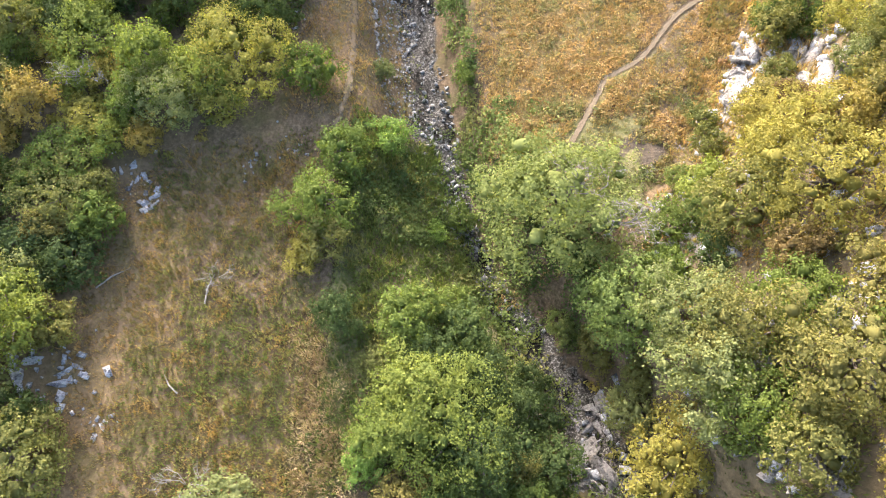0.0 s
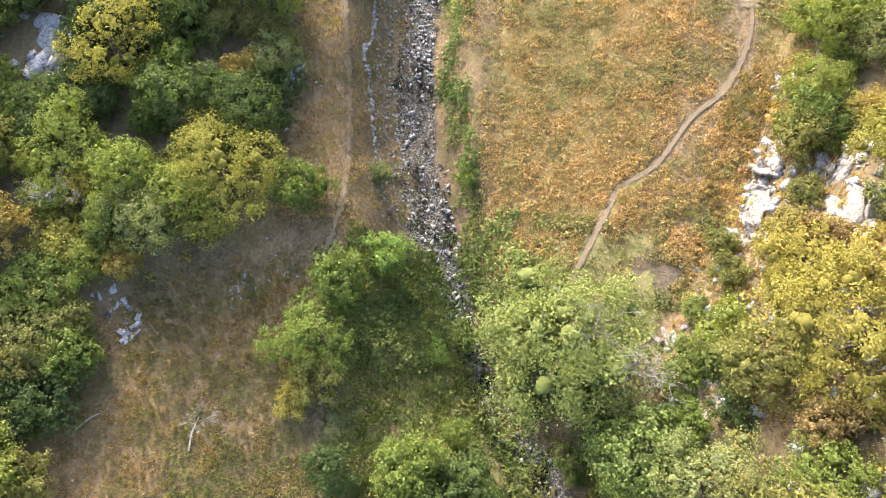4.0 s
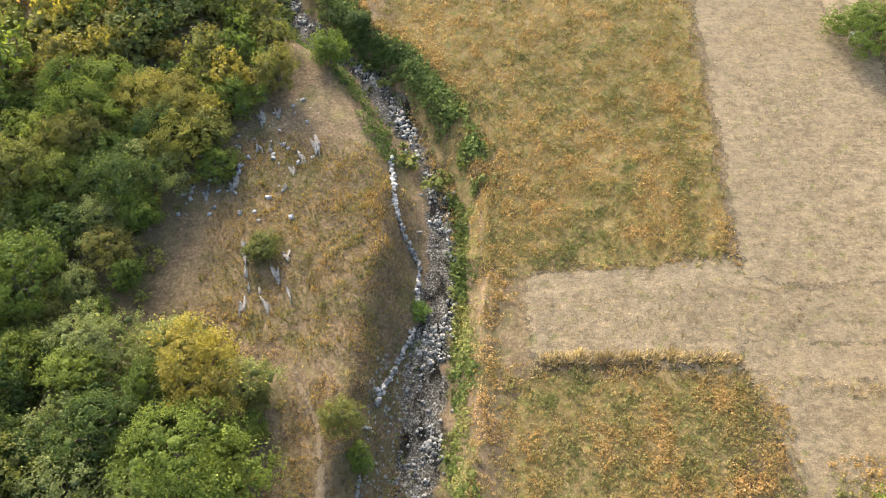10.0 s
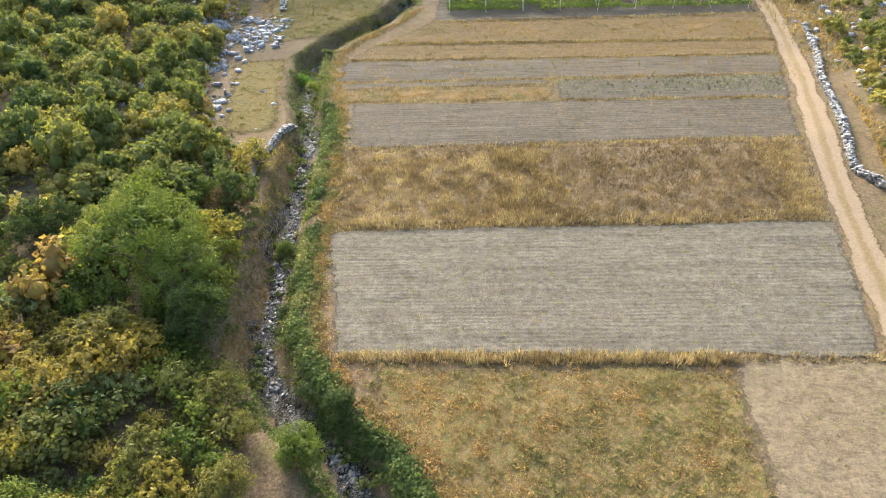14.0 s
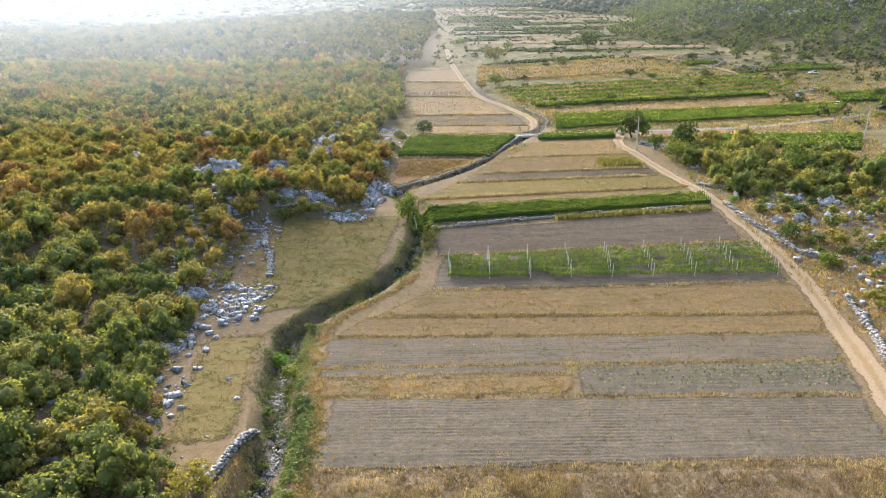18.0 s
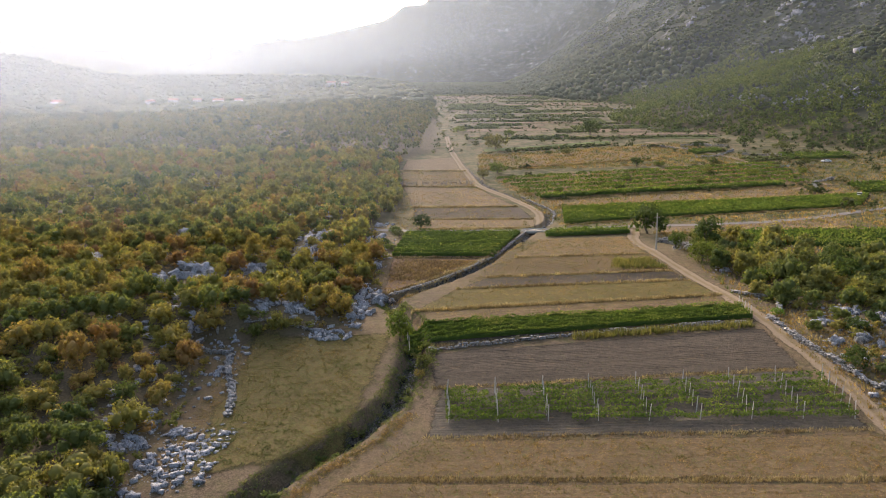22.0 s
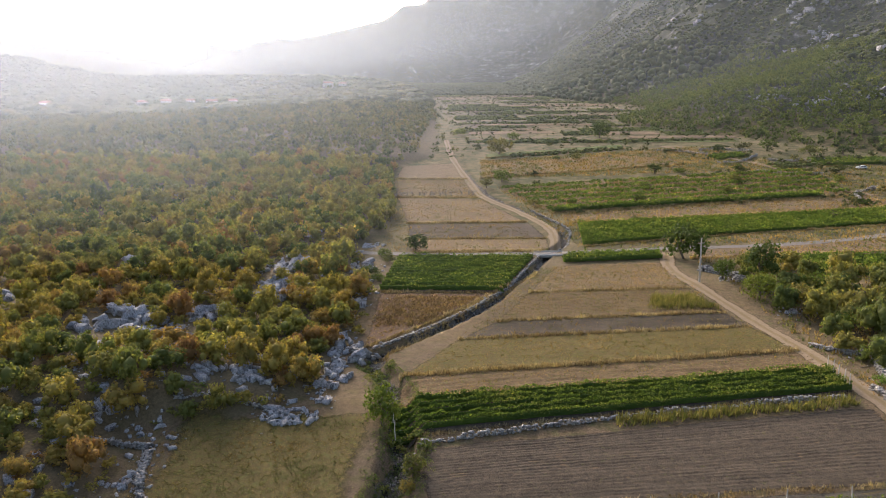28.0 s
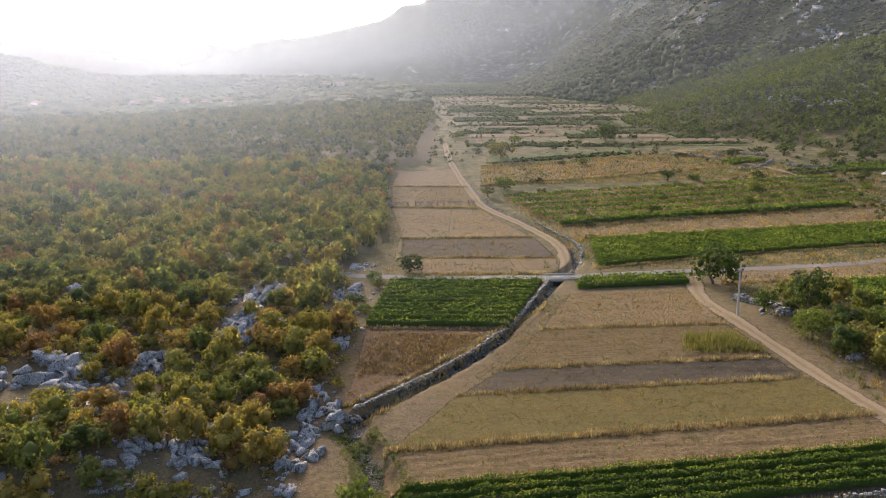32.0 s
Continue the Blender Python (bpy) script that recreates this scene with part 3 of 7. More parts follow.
def smooth_line(pts, step=0.8):
    p = np.array(pts, float)
    q = np.vstack([2 * p[0] - p[1], p, 2 * p[-1] - p[-2]])
    out = []
    for a, b, c, d in zip(q[:-3], q[1:-2], q[2:-1], q[3:]):
        n = max(2, int(np.linalg.norm(c - b) / step))
        for t in np.arange(n) / n:
            out.append(0.5 * (2 * b + (c - a) * t + (2 * a - 5 * b + 4 * c - d) * t * t + (3 * b - a - 3 * c + d) * t**3))
    return np.array(out + [p[-1]])


def ribbon(name, pts, width, mat, label, category, lift=0.07, across=9, wob=0.2, dish=0.0, fade=3.0):
    line = smooth_line(pts)
    d = np.gradient(line, axis=0)
    d /= np.linalg.norm(d, axis=1)[:, None]
    side = np.stack([d[:, 1], -d[:, 0]], 1)
    s = np.linspace(-0.5, 0.5, across)
    n = len(line)
    wide = width * (1 + wob * waves(np.arange(n) * 0.8, 0 * np.arange(n), 9, 31))
    P = line[:, None] + side[:, None] * s[None, :, None] * wide[:, None, None]
    Z = height(P[..., 0], P[..., 1]) + lift - dish * (np.abs(np.abs(s) - 0.25) < 0.1)[None]
    i = np.arange(n * across).reshape(n, across)
    quads = np.stack([i[:-1, :-1], i[:-1, 1:], i[1:, 1:], i[1:, :-1]], -1).reshape(-1, 4)
    tint = np.broadcast_to(s + 0.5, (n, across)).ravel()
    me = nmesh(name, np.dstack([P, Z]).reshape(-1, 3), quads, mats=(mat,), tint=tint, smooth=True, attr="across")
    ends = np.minimum(np.arange(n), np.arange(n)[::-1])[:, None] * 0.8 / (3 * width)
    a = me.attributes.new("rim", "FLOAT", "POINT")
    a.data.foreach_set("value", np.clip(np.minimum((1 - 2 * np.abs(s))[None] * fade, ends), 0, 1).astype(np.float32).ravel())
    return tagged(part(name, me), label, category, kind="structure")


FIELDS = [
    ("weedy_field", [(2.6, 22), (11, 26), (16, 46.8), (3.0, 47)], M_WEEDFIELD, "fallow field of rusty brown and olive weeds", 0, 0),
    ("stubble_strip", [(4.4, 46.7), (27.0, 45.0), (29.0, 55.0), (3.6, 53.0)], M_STUBBLE, "strip of pale mown stubble between weedy fields", 0, 0),
    ("weedy_field", [(1.9, 52.8), (17.1, 52.9), (19.0, 79.3), (-6.6, 79.2)], M_WEEDFIELD, "large fallow field of orange and green weeds by the stream", 0, 0),
    ("stubble_field", [(16.7, 51.6), (29.0, 51.0), (33.6, 80.1), (18.8, 80.1)], M_STUBBLE, "pale dry mown field beside the track", 0, 0),
    ("stubble_field", [(17.6, 38.6), (22.8, 38.0), (27.2, 48.6), (15.0, 48.6)], M_STUBBLE, "pale trampled dry grass beside the footpath", 0, 0),
    ("tilled_field", [(-8.6, 80.0), (29.6, 80.0), (33.4, 96.6), (-11.5, 95.4)], M_PLOW_PALE, "grey-brown tilled field with fine furrows", 0.016, 0.45),
    ("straw_field", [(-10.8, 95.6), (32.6, 96.8), (35.8, 111.0), (-12.0, 110.0)], M_STRAWGROUND, "strip of tall dry golden straw and brown grass", 0, 0),
    ("tilled_field", [(-12.0, 110.6), (36.0, 111.5), (38.8, 122.4), (-13.3, 123.4)], M_PLOW, "grey-brown tilled strip with fine furrows", 0.04, 0.6),
    ("grass_strip", [(-14.0, 123.9), (11.5, 123.6), (12.3, 128.5), (-15.0, 128.0)], M_DRYGRASS, "narrow strip of green and orange grass", 0, 0),
    ("vegetable_plot", [(11.6, 123.4), (39.2, 122.8), (41.5, 130.8), (12.3, 130.8)], M_PLOW, "tilled plot planted with pale cabbages", 0.04, 0.9),
    ("tilled_field", [(-15.8, 131.1), (41.7, 131.1), (44.0, 138.9), (-16.6, 140.0)], M_PLOW, "brown tilled strip with fine furrows", 0.045, 0.65),
    ("tilled_field", [(-15.2, 128.4), (11.9, 128.8), (11.9, 130.9), (-15.8, 130.9)], M_PLOW, "brown tilled strip beside the cabbage plot", 0.03, 0.5),
    ("mixed_strip", [(-16.0, 140.4), (44.0, 139.4), (45.2, 144.2), (-13.2, 145.2)], M_DRYGRASS, "strip of dry grass and sparse green plants", 0.03, 1.2),
    ("dry_grass_strip", [(-11.5, 146.0), (45.2, 144.6), (46.6, 153.8), (-4.8, 153.6)], M_DRYGRASS, "strip of golden dry grass", 0, 0),
    ("tilled_field", [(-4.8, 154.0), (46.2, 154.6), (45.4, 169.9), (-3.4, 165.6)], M_PLOW, "tilled plot under young trellised vines", 0.055, 0.75),
    ("tilled_field", [(-4.4, 165.9), (45.4, 170.2), (46.2, 184.6), (-5.4, 176.2)], M_PLOW_DARK, "dark brown tilled field below a terrace wall", 0.035, 0.6),
    ("vineyard_ground", [(-8.0, 178.4), (46.2, 188.2), (46.6, 196.0), (-10.0, 186.4)], M_PLOW_DARK, "dark soil under the rows of a vineyard", 0.03, 1.4),
    ("furrowed_strip", [(-9.5, 186.8), (46.5, 196.2), (46.6, 202.6), (-9.0, 194.0)], M_DRYGRASS, "brown furrowed strip of dry stubble", 0.07, 1.3),
    ("grass_field", [(-9.0, 194.3), (46.2, 202.9), (43.6, 213.0), (-1.8, 208.2)], M_MEADOW, "olive and tan field of short dry grass", 0, 0),
    ("tilled_field", [(-1.6, 208.5), (43.5, 213.4), (42.4, 219.4), (4.0, 216.3)], M_PLOW_DARK, "dark brown tilled strip", 0.028, 0.5),
    ("mixed_crop_field", [(4.2, 216.7), (42.3, 219.8), (40.4, 232.2), (10.6, 230.6)], M_DRYGRASS, "brown field of dry stalks with a yellow maize corner", 0.04, 0.9),
    ("stubble_field", [(10.8, 231.0), (40.3, 232.8), (40.8, 254.0), (18.5, 251.8)], M_STUBBLE, "pale dry field at the bend of the track", 0, 0),
    ("dry_grass_field", [(-15.4, 204.6), (2.6, 227.5), (4.0, 230.0), (-16.4, 231.5)], M_RUSSET, "russet field of dry grass beside the walled channel", 0, 0),
    ("vineyard_ground", [(-16.6, 232.0), (6.4, 230.8), (15.2, 260.4), (-15.6, 261.6)], M_PLOW_DARK, "dark soil under a square vineyard", 0.03, 1.6),
    ("dry_grass_field", [(-13.0, 266.0), (19.0, 266.4), (20.0, 279.5), (-15.4, 280.0)], M_STUBBLE, "dry tan field beyond the lane", 0, 0),
    ("tilled_field", [(-15.6, 280.3), (20.0, 280.0), (17.4, 302.0), (-17.0, 301.0)], M_PLOW_DARK, "dark tilled field beside the sandy road", 0.03, 0.9),
    ("stubble_field", [(-17.2, 301.6), (17.0, 302.6), (4.4, 340.0), (-24.0, 342.0)], M_STUBBLE, "pale orange stubble field", 0, 0),
    ("grass_field", [(-24.2, 342.6), (3.6, 342.0), (0.4, 376.0), (-27.6, 376.0)], M_DRYGRASS, "olive field with a row of bare saplings", 0, 0),
    ("stubble_field", [(-28.0, 376.6), (0.0, 377.0), (-5.0, 415.0), (-28.0, 405.0)], M_STUBBLE, "pale field at the foot of the woods", 0, 0),
    ("dry_grass_field", [(48.0, 257.0), (104.0, 268.0), (112.0, 284.0), (50.0, 265.6)], M_STUBBLE, "golden strip of dry grass along the lane", 0, 0),
    ("vineyard_ground", [(27.2, 270.6), (126.0, 303.4), (142.0, 328.0), (30.0, 299.0)], M_PLOW_DARK, "dark soil under a long vineyard", 0.03, 1.6),
    ("dry_grass_field", [(29.0, 301.5), (140.0, 331.0), (136.0, 350.0), (26.5, 314.0)], M_STUBBLE, "long strip of pale dry grass", 0, 0),
    ("vineyard_ground", [(25.0, 316.5), (134.0, 351.0), (138.0, 402.0), (10.5, 362.0)], M_DRYGRASS, "green ground under rows of vines", 0, 0),
    ("dry_grass_field", [(4.8, 378.0), (94.0, 413.0), (90.0, 445.0), (5.0, 414.0)], M_STUBBLE, "broad dry tan field", 0, 0),
    ("green_field", [(8.2, 427.0), (78.0, 459.0), (80.0, 474.0), (8.5, 440.0)], M_GREENFIELD, "strip of green crop across the valley", 0, 0),
    ("green_turf", [(-6.6, 3.0), (4.8, 8.0), (-0.6, 25.0), (-5.0, 25.0)], M_LUSH, "rank green grass between the bushes and the stream", 0, 0),
    ("green_turf", [(6.2, 17.5), (11.0, 18.0), (11.6, 25.0), (3.7, 24.6)], M_LUSH, "pale green grass on the bank below the weeds", 0, 0),
    ("dry_grass_strip", [(17.5, 30.5), (20.5, 34.0), (23.5, 41.0), (18.6, 41.5)], M_WEEDFIELD, "yellow dry grass beside the footpath", 0, 0),
    ("bare_hollow", [(9.2, 20.9), (12.7, 20.9), (12.7, 23.3), (9.4, 23.5)], M_PLOW_DARK, "bare dark earth of a small hollow", 0, 0),
    ("meadow", [(-30.5, 145.5), (-13.5, 151.5), (-10.5, 184.5), (-33.0, 182.5)], M_MEADOW, "olive and ochre meadow inside a bend of the stream", 0, 0),
    ("meadow", [(-26.8, 114.0), (-20.0, 116.0), (-24.2, 142.0), (-32.6, 141.0)], M_MEADOW, "ochre grass patch beside the stream", 0, 0),
]
for fi, (fname, fc, fm, flabel, fur, pit) in enumerate(FIELDS):
    if fm is M_STUBBLE and fc[0][1] > 180:
        fm = M_STUBBLE_OLD
    patch(fname, fc, fm, flabel, lift=0.045 + 0.006 * (fi % 7), furrow=fur, pitch=pit or 0.6, dy=(pit / 4 if fur else 1.2), dx=1.5, bumps=0.02 if not fur else 0.0, wob=1.2 if fname in ("meadow", "weedy_field") else 0.4, soft=2.6 if fname == "meadow" else 1.5 if fm in (M_STUBBLE, M_WEEDFIELD) else 0.6 if fc[0][1] < 260 else 1.5)

TRACK = [(29.0, 71.5), (30.6, 77.5), (32.6, 86), (34.6, 97), (37.0, 108), (40.6, 121), (45.6, 140),
         (48.3, 158), (48.4, 172), (47.6, 186), (46.9, 200), (45.2, 214), (43.0, 228), (41.2, 241), (41.4, 250), (43.5, 259), (45.5, 267)]
ribbon("dirt_track", TRACK, 3.4, M_ROAD, "sandy dirt track with two wheel ruts", "track", fade=1.7)
ribbon("footpath", [(5.4, 19.5), (7.2, 22.8), (8.9, 25.9), (9.6, 27.2), (11.6, 28.4), (14.0, 31.5), (16.0, 33.2), (18.0, 37.0), (18.7, 41.5)], 0.48, M_PATH,
       "narrow trodden footpath through the weeds", "footpath", across=7, fade=0.95)
ribbon("footpath", [(-8.7, 46.6), (-6.7, 43.2), (-5.9, 38.5), (-5.3, 31.4), (-5.3, 26.4), (-6.0, 23.5), (-6.9, 21.3)], 0.9, M_PATH,
       "faint trodden path along the stream bank", "footpath", across=7, fade=0.55)
ribbon("lane", [(-75, 290), (-45, 275), (-28.5, 267), (-12.3, 263.8), (17.1, 263.2), (21.7, 263.8), (45.4, 267.6), (56, 268.6), (78, 273.5), (98, 281), (112, 289), (130, 300), (165, 318)], 2.8, M_LANE,
       "grey gravel lane across the valley", "lane", across=7, wob=0.08, lift=0.09, fade=6.0)
ribbon("sandy_road", [(19.5, 264.5), (21.3, 275), (21.9, 290), (19.6, 305), (14.6, 320), (5.2, 344), (0.6, 372), (-3.4, 400), (-8, 440), (-12, 500)], 3.4, M_ROAD,
       "pale sandy road along the walled channel", "road", lift=0.14)
ribbon("farm_track", [(95, 470), (112, 440), (122, 420), (128, 400), (124, 380), (132, 360), (140, 345)], 3.4, M_ROAD, "pale farm track below the slope", "track", lift=0.3)

# far strips of field up the valley
rng = np.random.RandomState(5)
y0 = 478.0
CROPS, HEDGES = [(20, 430, 76, 454, 9), (12, 478, 60, 494, 8), (128, 404, 186, 420, 10)], [(30, 300, 112, 313), (4, 378, 94, 412), (10, 424, 78, 457), (12, 362, 137, 403), (92, 446, 150, 470), (28, 315, 134, 349), (96, 300, 130, 340), (130, 380, 190, 400), (60, 262, 112, 284), (5, 420, 5, 470)]
while y0 < 1150:
    dep = (9 + 0.035 * (y0 - 470)) * rng.uniform(0.6, 1.9)
    left, right = float(woods_edge(y0)) + 14, float(mountain_foot(y0)) - 6
    cut = sorted(rng.uniform(left, right, 3 if y0 < 1200 else 2))
    for a, b in zip([left] + cut, cut + [right]):
        if rng.rand() < 0.65:
            HEDGES.append((a, y0 - 1.5, b, y0 - 1.5 + 0.12 * (b - a)))
        if b - a < 12 or rng.rand() < 0.42:
            continue
        mat, lab = [(M_STUBBLE_OLD, "far strip of dry tan stubble"), (M_GREENFIELD, "far strip of green crop"), (M_DRYGRASS, "far strip of dry grass"), (M_GREENFIELD, "far strip of vines")][(0, 1, 2, 1, 3, 1, 3)[rng.randint(7)]]
        if mat is M_GREENFIELD:
            CROPS.append((a, y0, b - 3, y0 + 0.15 * (b - a), dep))
        sk = rng.uniform(0.1, 0.3) * (b - a)
        patch("far_field", [(a, y0), (b, y0 + sk * 0.6), (b - 3, y0 + sk * 0.6 + dep), (a + 2, y0 + dep)], mat, lab, dx=4, dy=2, lift=0.3, group="far valley fields", wob=1.5, soft=4.0)
    y0 += dep + rng.uniform(0, 5)

# ---- scattered growth ----


def tufts(rng, pts, h, blades, wide, tint, lean=0.6, jitter=0.18):
    """Tufts of pointed blades standing on the land; h, tint: one value a tuft."""
    n = len(pts)
    ang = rng.uniform(0, 6.283, (n, blades))
    ln = rng.uniform(0.15, 1.0, (n, blades)) * lean
    hh = h[:, None] * rng.uniform(0.6, 1.2, (n, blades))
    base = np.stack([pts[:, 0], pts[:, 1], height(pts[:, 0], pts[:, 1]) + 0.02], 1)[:, None] + np.dstack([np.cos(ang), np.sin(ang), 0 * ang]) * (0.25 * h)[:, None, None]
    tip = base + np.dstack([np.cos(ang) * ln * hh, np.sin(ang) * ln * hh, hh * np.sqrt(np.clip(1 - ln**2, 0.15, 1))])
    sd = np.dstack([-np.sin(ang), np.cos(ang), 0 * ang]) * (wide * hh)[..., None]
    v = np.stack([base - sd * 0.5, base + sd * 0.5, tip], 2).reshape(-1, 3)
    f = np.arange(3 * n * blades).reshape(-1, 3)
    return v, f, np.repeat(np.clip(tint + jitter * rng.normal(size=n), 0, 1), 3 * blades)


def leafy(rng, pts, h, leaves, size, tint, jitter=0.11):
    """Low bushy clumps of small leaves; h, tint: one value a clump."""
    n = len(pts)
    tint = np.clip(tint + jitter * rng.normal(size=n), 0, 1)
    d = ball(rng, n * leaves)
    d[:, 2] = np.abs(d[:, 2])
    hh = np.repeat(h, leaves)[:, None]
    base = np.repeat(np.stack([pts[:, 0], pts[:, 1], height(pts[:, 0], pts[:, 1])], 1), leaves, 0)
    v, f = leaf_quads(rng, base + d * hh * rng.uniform(0.5, 1.1, (n * leaves, 1)) * (0.8, 0.8, 1.0), d + (0, 0, 0.5), hh[:, 0] * size, 1.5, 0.6)
    return v, f, np.repeat(np.clip(np.repeat(tint, leaves) + 0.07 * rng.normal(size=n * leaves), 0, 1), 4)


def in_quad(rng, corners, n):
    c = np.array(corners, float)
    u, v = rng.rand(n, 1), rng.rand(n, 1)
    w, d = np.linalg.norm(c[1] - c[0]), np.linalg.norm(c[3] - c[0])
    edge = np.minimum(np.minimum(u, 1 - u) * w, np.minimum(v, 1 - v) * d)[:, 0]
    keep = edge > 0.25 * min(w, d, 8) * rng.rand(n) ** 1.5
    u, v = u[keep], v[keep]
    return (1 - u) * (1 - v) * c[0] + u * (1 - v) * c[1] + u * v * c[2] + (1 - u) * v * c[3]


FOOTPATH = smooth_line([(5.4, 19.5), (7.2, 22.8), (8.9, 25.9), (9.6, 27.2), (11.6, 28.4), (14.0, 31.5), (16.0, 33.2), (18.0, 37.0), (18.8, 42.0), (19.2, 46.0)], 0.3)


def off_path(p):
    """Keeps growth off the footpath."""
    far = np.ones(len(p), bool)
    sel = (p[:, 1] > 19) & (p[:, 1] < 46) & (p[:, 0] > 4) & (p[:, 0] < 21)
    q = p[sel]
    if len(q):
        far[sel] = np.sqrt(((q[:, None] - FOOTPATH[None]) ** 2).sum(-1)).min(1) > 0.24 + 0.25 * np.abs(waves(q[:, 0], q[:, 1], 2, 52))
    return far & (((p[:, 0] - 11) / 1.25) ** 2 + ((p[:, 1] - 22.1) / 0.75) ** 2 > 1 + 0.5 * waves(p[:, 0], p[:, 1], 1.5, 57))


def growth(name, mat, label, blocks, seed, category="plants"):
    """blocks: corners, number, height, blades, width, tint low, tint high, size of the tint's patches."""
    rng = np.random.RandomState(seed)
    s = Soup()
    for corners, n, h, blades, wide, t0, t1, sc in blocks:
        p = in_quad(rng, corners, n)
        p = p[off_path(p)]
        n = len(p)
        tt = t0 + (t1 - t0) * np.clip(0.5 + 0.55 * waves(p[:, 0], p[:, 1], sc, seed + 1), 0, 1)
        hh = h * rng.uniform(0.6, 1.4, n) * (1 + 0.3 * waves(p[:, 0], p[:, 1], sc * 0.4, seed + 2))
        v, f, t = tufts(rng, p, hh, blades, wide, tt)
        s.put(v, f, tint=t)
    return tagged(part(name, s.mesh(name, mat)), label, category, kind="stuff")


def weeds(name, mat, label, blocks, seed):
    """blocks: corners, number, height, leaves, leaf size, tint low, tint high, size of the tint's patches."""
    rng = np.random.RandomState(seed)
    s = Soup()
    for corners, n, h, leaves, size, t0, t1, sc in blocks:
        p = in_quad(rng, corners, n)
        p = p[off_path(p)]
        tt = t0 + (t1 - t0) * np.clip(0.5 + 0.42 * waves(p[:, 0], p[:, 1], sc, seed + 1) + 0.25 * waves(p[:, 0], p[:, 1], sc * 3, seed + 4), 0, 1)
        hh = h * rng.uniform(0.5, 1.5, len(p)) * (1 + 0.35 * waves(p[:, 0], p[:, 1], 1.8, seed + 2))
        v, f, t = leafy(rng, p, np.clip(hh, 0.05, 9), leaves, size, tt)
        s.put(v, f, tint=t)
    return tagged(part(name, s.mesh(name, mat)), label, "plants", kind="stuff")


weeds("field_weeds", M_WEED, "rusty and olive weeds of the fallow fields", [
    ([(2.2, 21), (12, 25), (16.6, 46.8), (2.2, 47.2)], 21000, 0.17, 10, 0.30, 0.12, 0.84, 3.0),
    ([(11, 26), (17.4, 32), (18.0, 46), (14, 46)], 4600, 0.17, 10, 0.30, 0.15, 0.85, 3.0),
    ([(17, 31), (21, 35), (23, 42), (18.4, 42)], 2200, 0.17, 10, 0.30, 0.15, 0.8, 3.0),
    ([(1.4, 52.6), (17.4, 53.0), (19.4, 79.4), (-6.8, 79.4)], 27000, 0.175, 10, 0.30, 0.10, 0.84, 3.6),
    ([(9.0, 19), (14.5, 21), (19.5, 35), (12, 28)], 3600, 0.19, 10, 0.30, 0.0, 0.8, 3.0),
    ([(2.4, 14), (9, 15), (12, 26), (2.4, 24)], 4200, 0.18, 10, 0.30, 0.0, 0.55, 3.0),
], 41)
weeds("meadow_grass", M_WEED, "olive and ochre grass of the meadows and dry strips", [
    ([(-30.0, 146.5), (-14.0, 151.5), (-11.0, 183.5), (-31.5, 182.0)], 17000, 0.16, 8, 0.34, 0.0, 0.48, 8.0),
    ([(-33.5, 146.0), (-29.0, 146.0), (-30.0, 182.0), (-34.0, 180.0)], 2600, 0.14, 8, 0.34, 0.35, 0.8, 5.0),
    ([(-26.8, 114.0), (-20.0, 116.0), (-24.2, 142.0), (-32.6, 141.0)], 5000, 0.15, 8, 0.34, 0.15, 0.7, 6.0),
    ([(-11.5, 146.0), (45.2, 144.6), (46.6, 153.8), (-4.8, 153.6)], 14000, 0.14, 8, 0.34, 0.1, 0.8, 5.0),
    ([(-16.0, 140.4), (44.0, 139.4), (45.2, 144.2), (-13.2, 145.2)], 3500, 0.14, 8, 0.34, 0.0, 0.9, 4.0),
    ([(-14.0, 123.9), (11.5, 123.6), (12.3, 128.5), (-15.0, 128.0)], 4000, 0.15, 8, 0.34, 0.0, 0.85, 3.0),
    ([(-9.0, 194.3), (46.2, 202.9), (43.6, 213.0), (-1.8, 208.2)], 11000, 0.14, 7, 0.36, 0.0, 0.6, 6.0),
    ([(4.2, 216.7), (42.3, 219.8), (40.4, 232.2), (10.6, 230.6)], 5000, 0.16, 7, 0.36, 0.1, 0.7, 5.0),
    ([(10.8, 231.0), (40.3, 232.8), (40.8, 254.0), (18.5, 251.8)], 6000, 0.14, 7, 0.36, 0.3, 0.9, 6.0),
    ([(-15.4, 206.6), (0.6, 226.5), (2.0, 229.0), (-16.0, 230.5)], 4000, 0.2, 7, 0.36, 0.45, 0.85, 6.0),
], 46)
growth("field_grass", M_WEED, "thin dry grass among the weeds", [
    ([(2.2, 21), (12, 25), (16.6, 46.8), (2.2, 47.2)], 9000, 0.2, 4, 0.16, 0.5, 1.0, 3.2),
    ([(1.4, 52.6), (17.4, 53.0), (19.4, 79.4), (-6.8, 79.4)], 12000, 0.2, 4, 0.16, 0.5, 1.0, 3.8),
    ([(-8, 80), (32, 80), (32.5, 96.5), (-10.8, 95.5)], 900, 0.16, 4, 0.35, 0.2, 0.9, 5.0),
], 40)
growth("rank_grass", M_HERB, "rank green grass and herbs beside the gully", [
    ([(-6.4, 3.0), (4.8, 8.0), (-0.4, 25), (-5.0, 25)], 13000, 0.28, 5, 0.22, 0.2, 1.0, 3.0),
    ([(-14, -3), (-4, -3), (-5, 14), (-13, 14)], 5200, 0.2, 5, 0.22, 0.5, 1.0, 3.0),
    ([(6, -2), (14, -2), (17, 12), (9, 12)], 3000, 0.30, 5, 0.24, 0.3, 1.0, 3.0),
], 42)


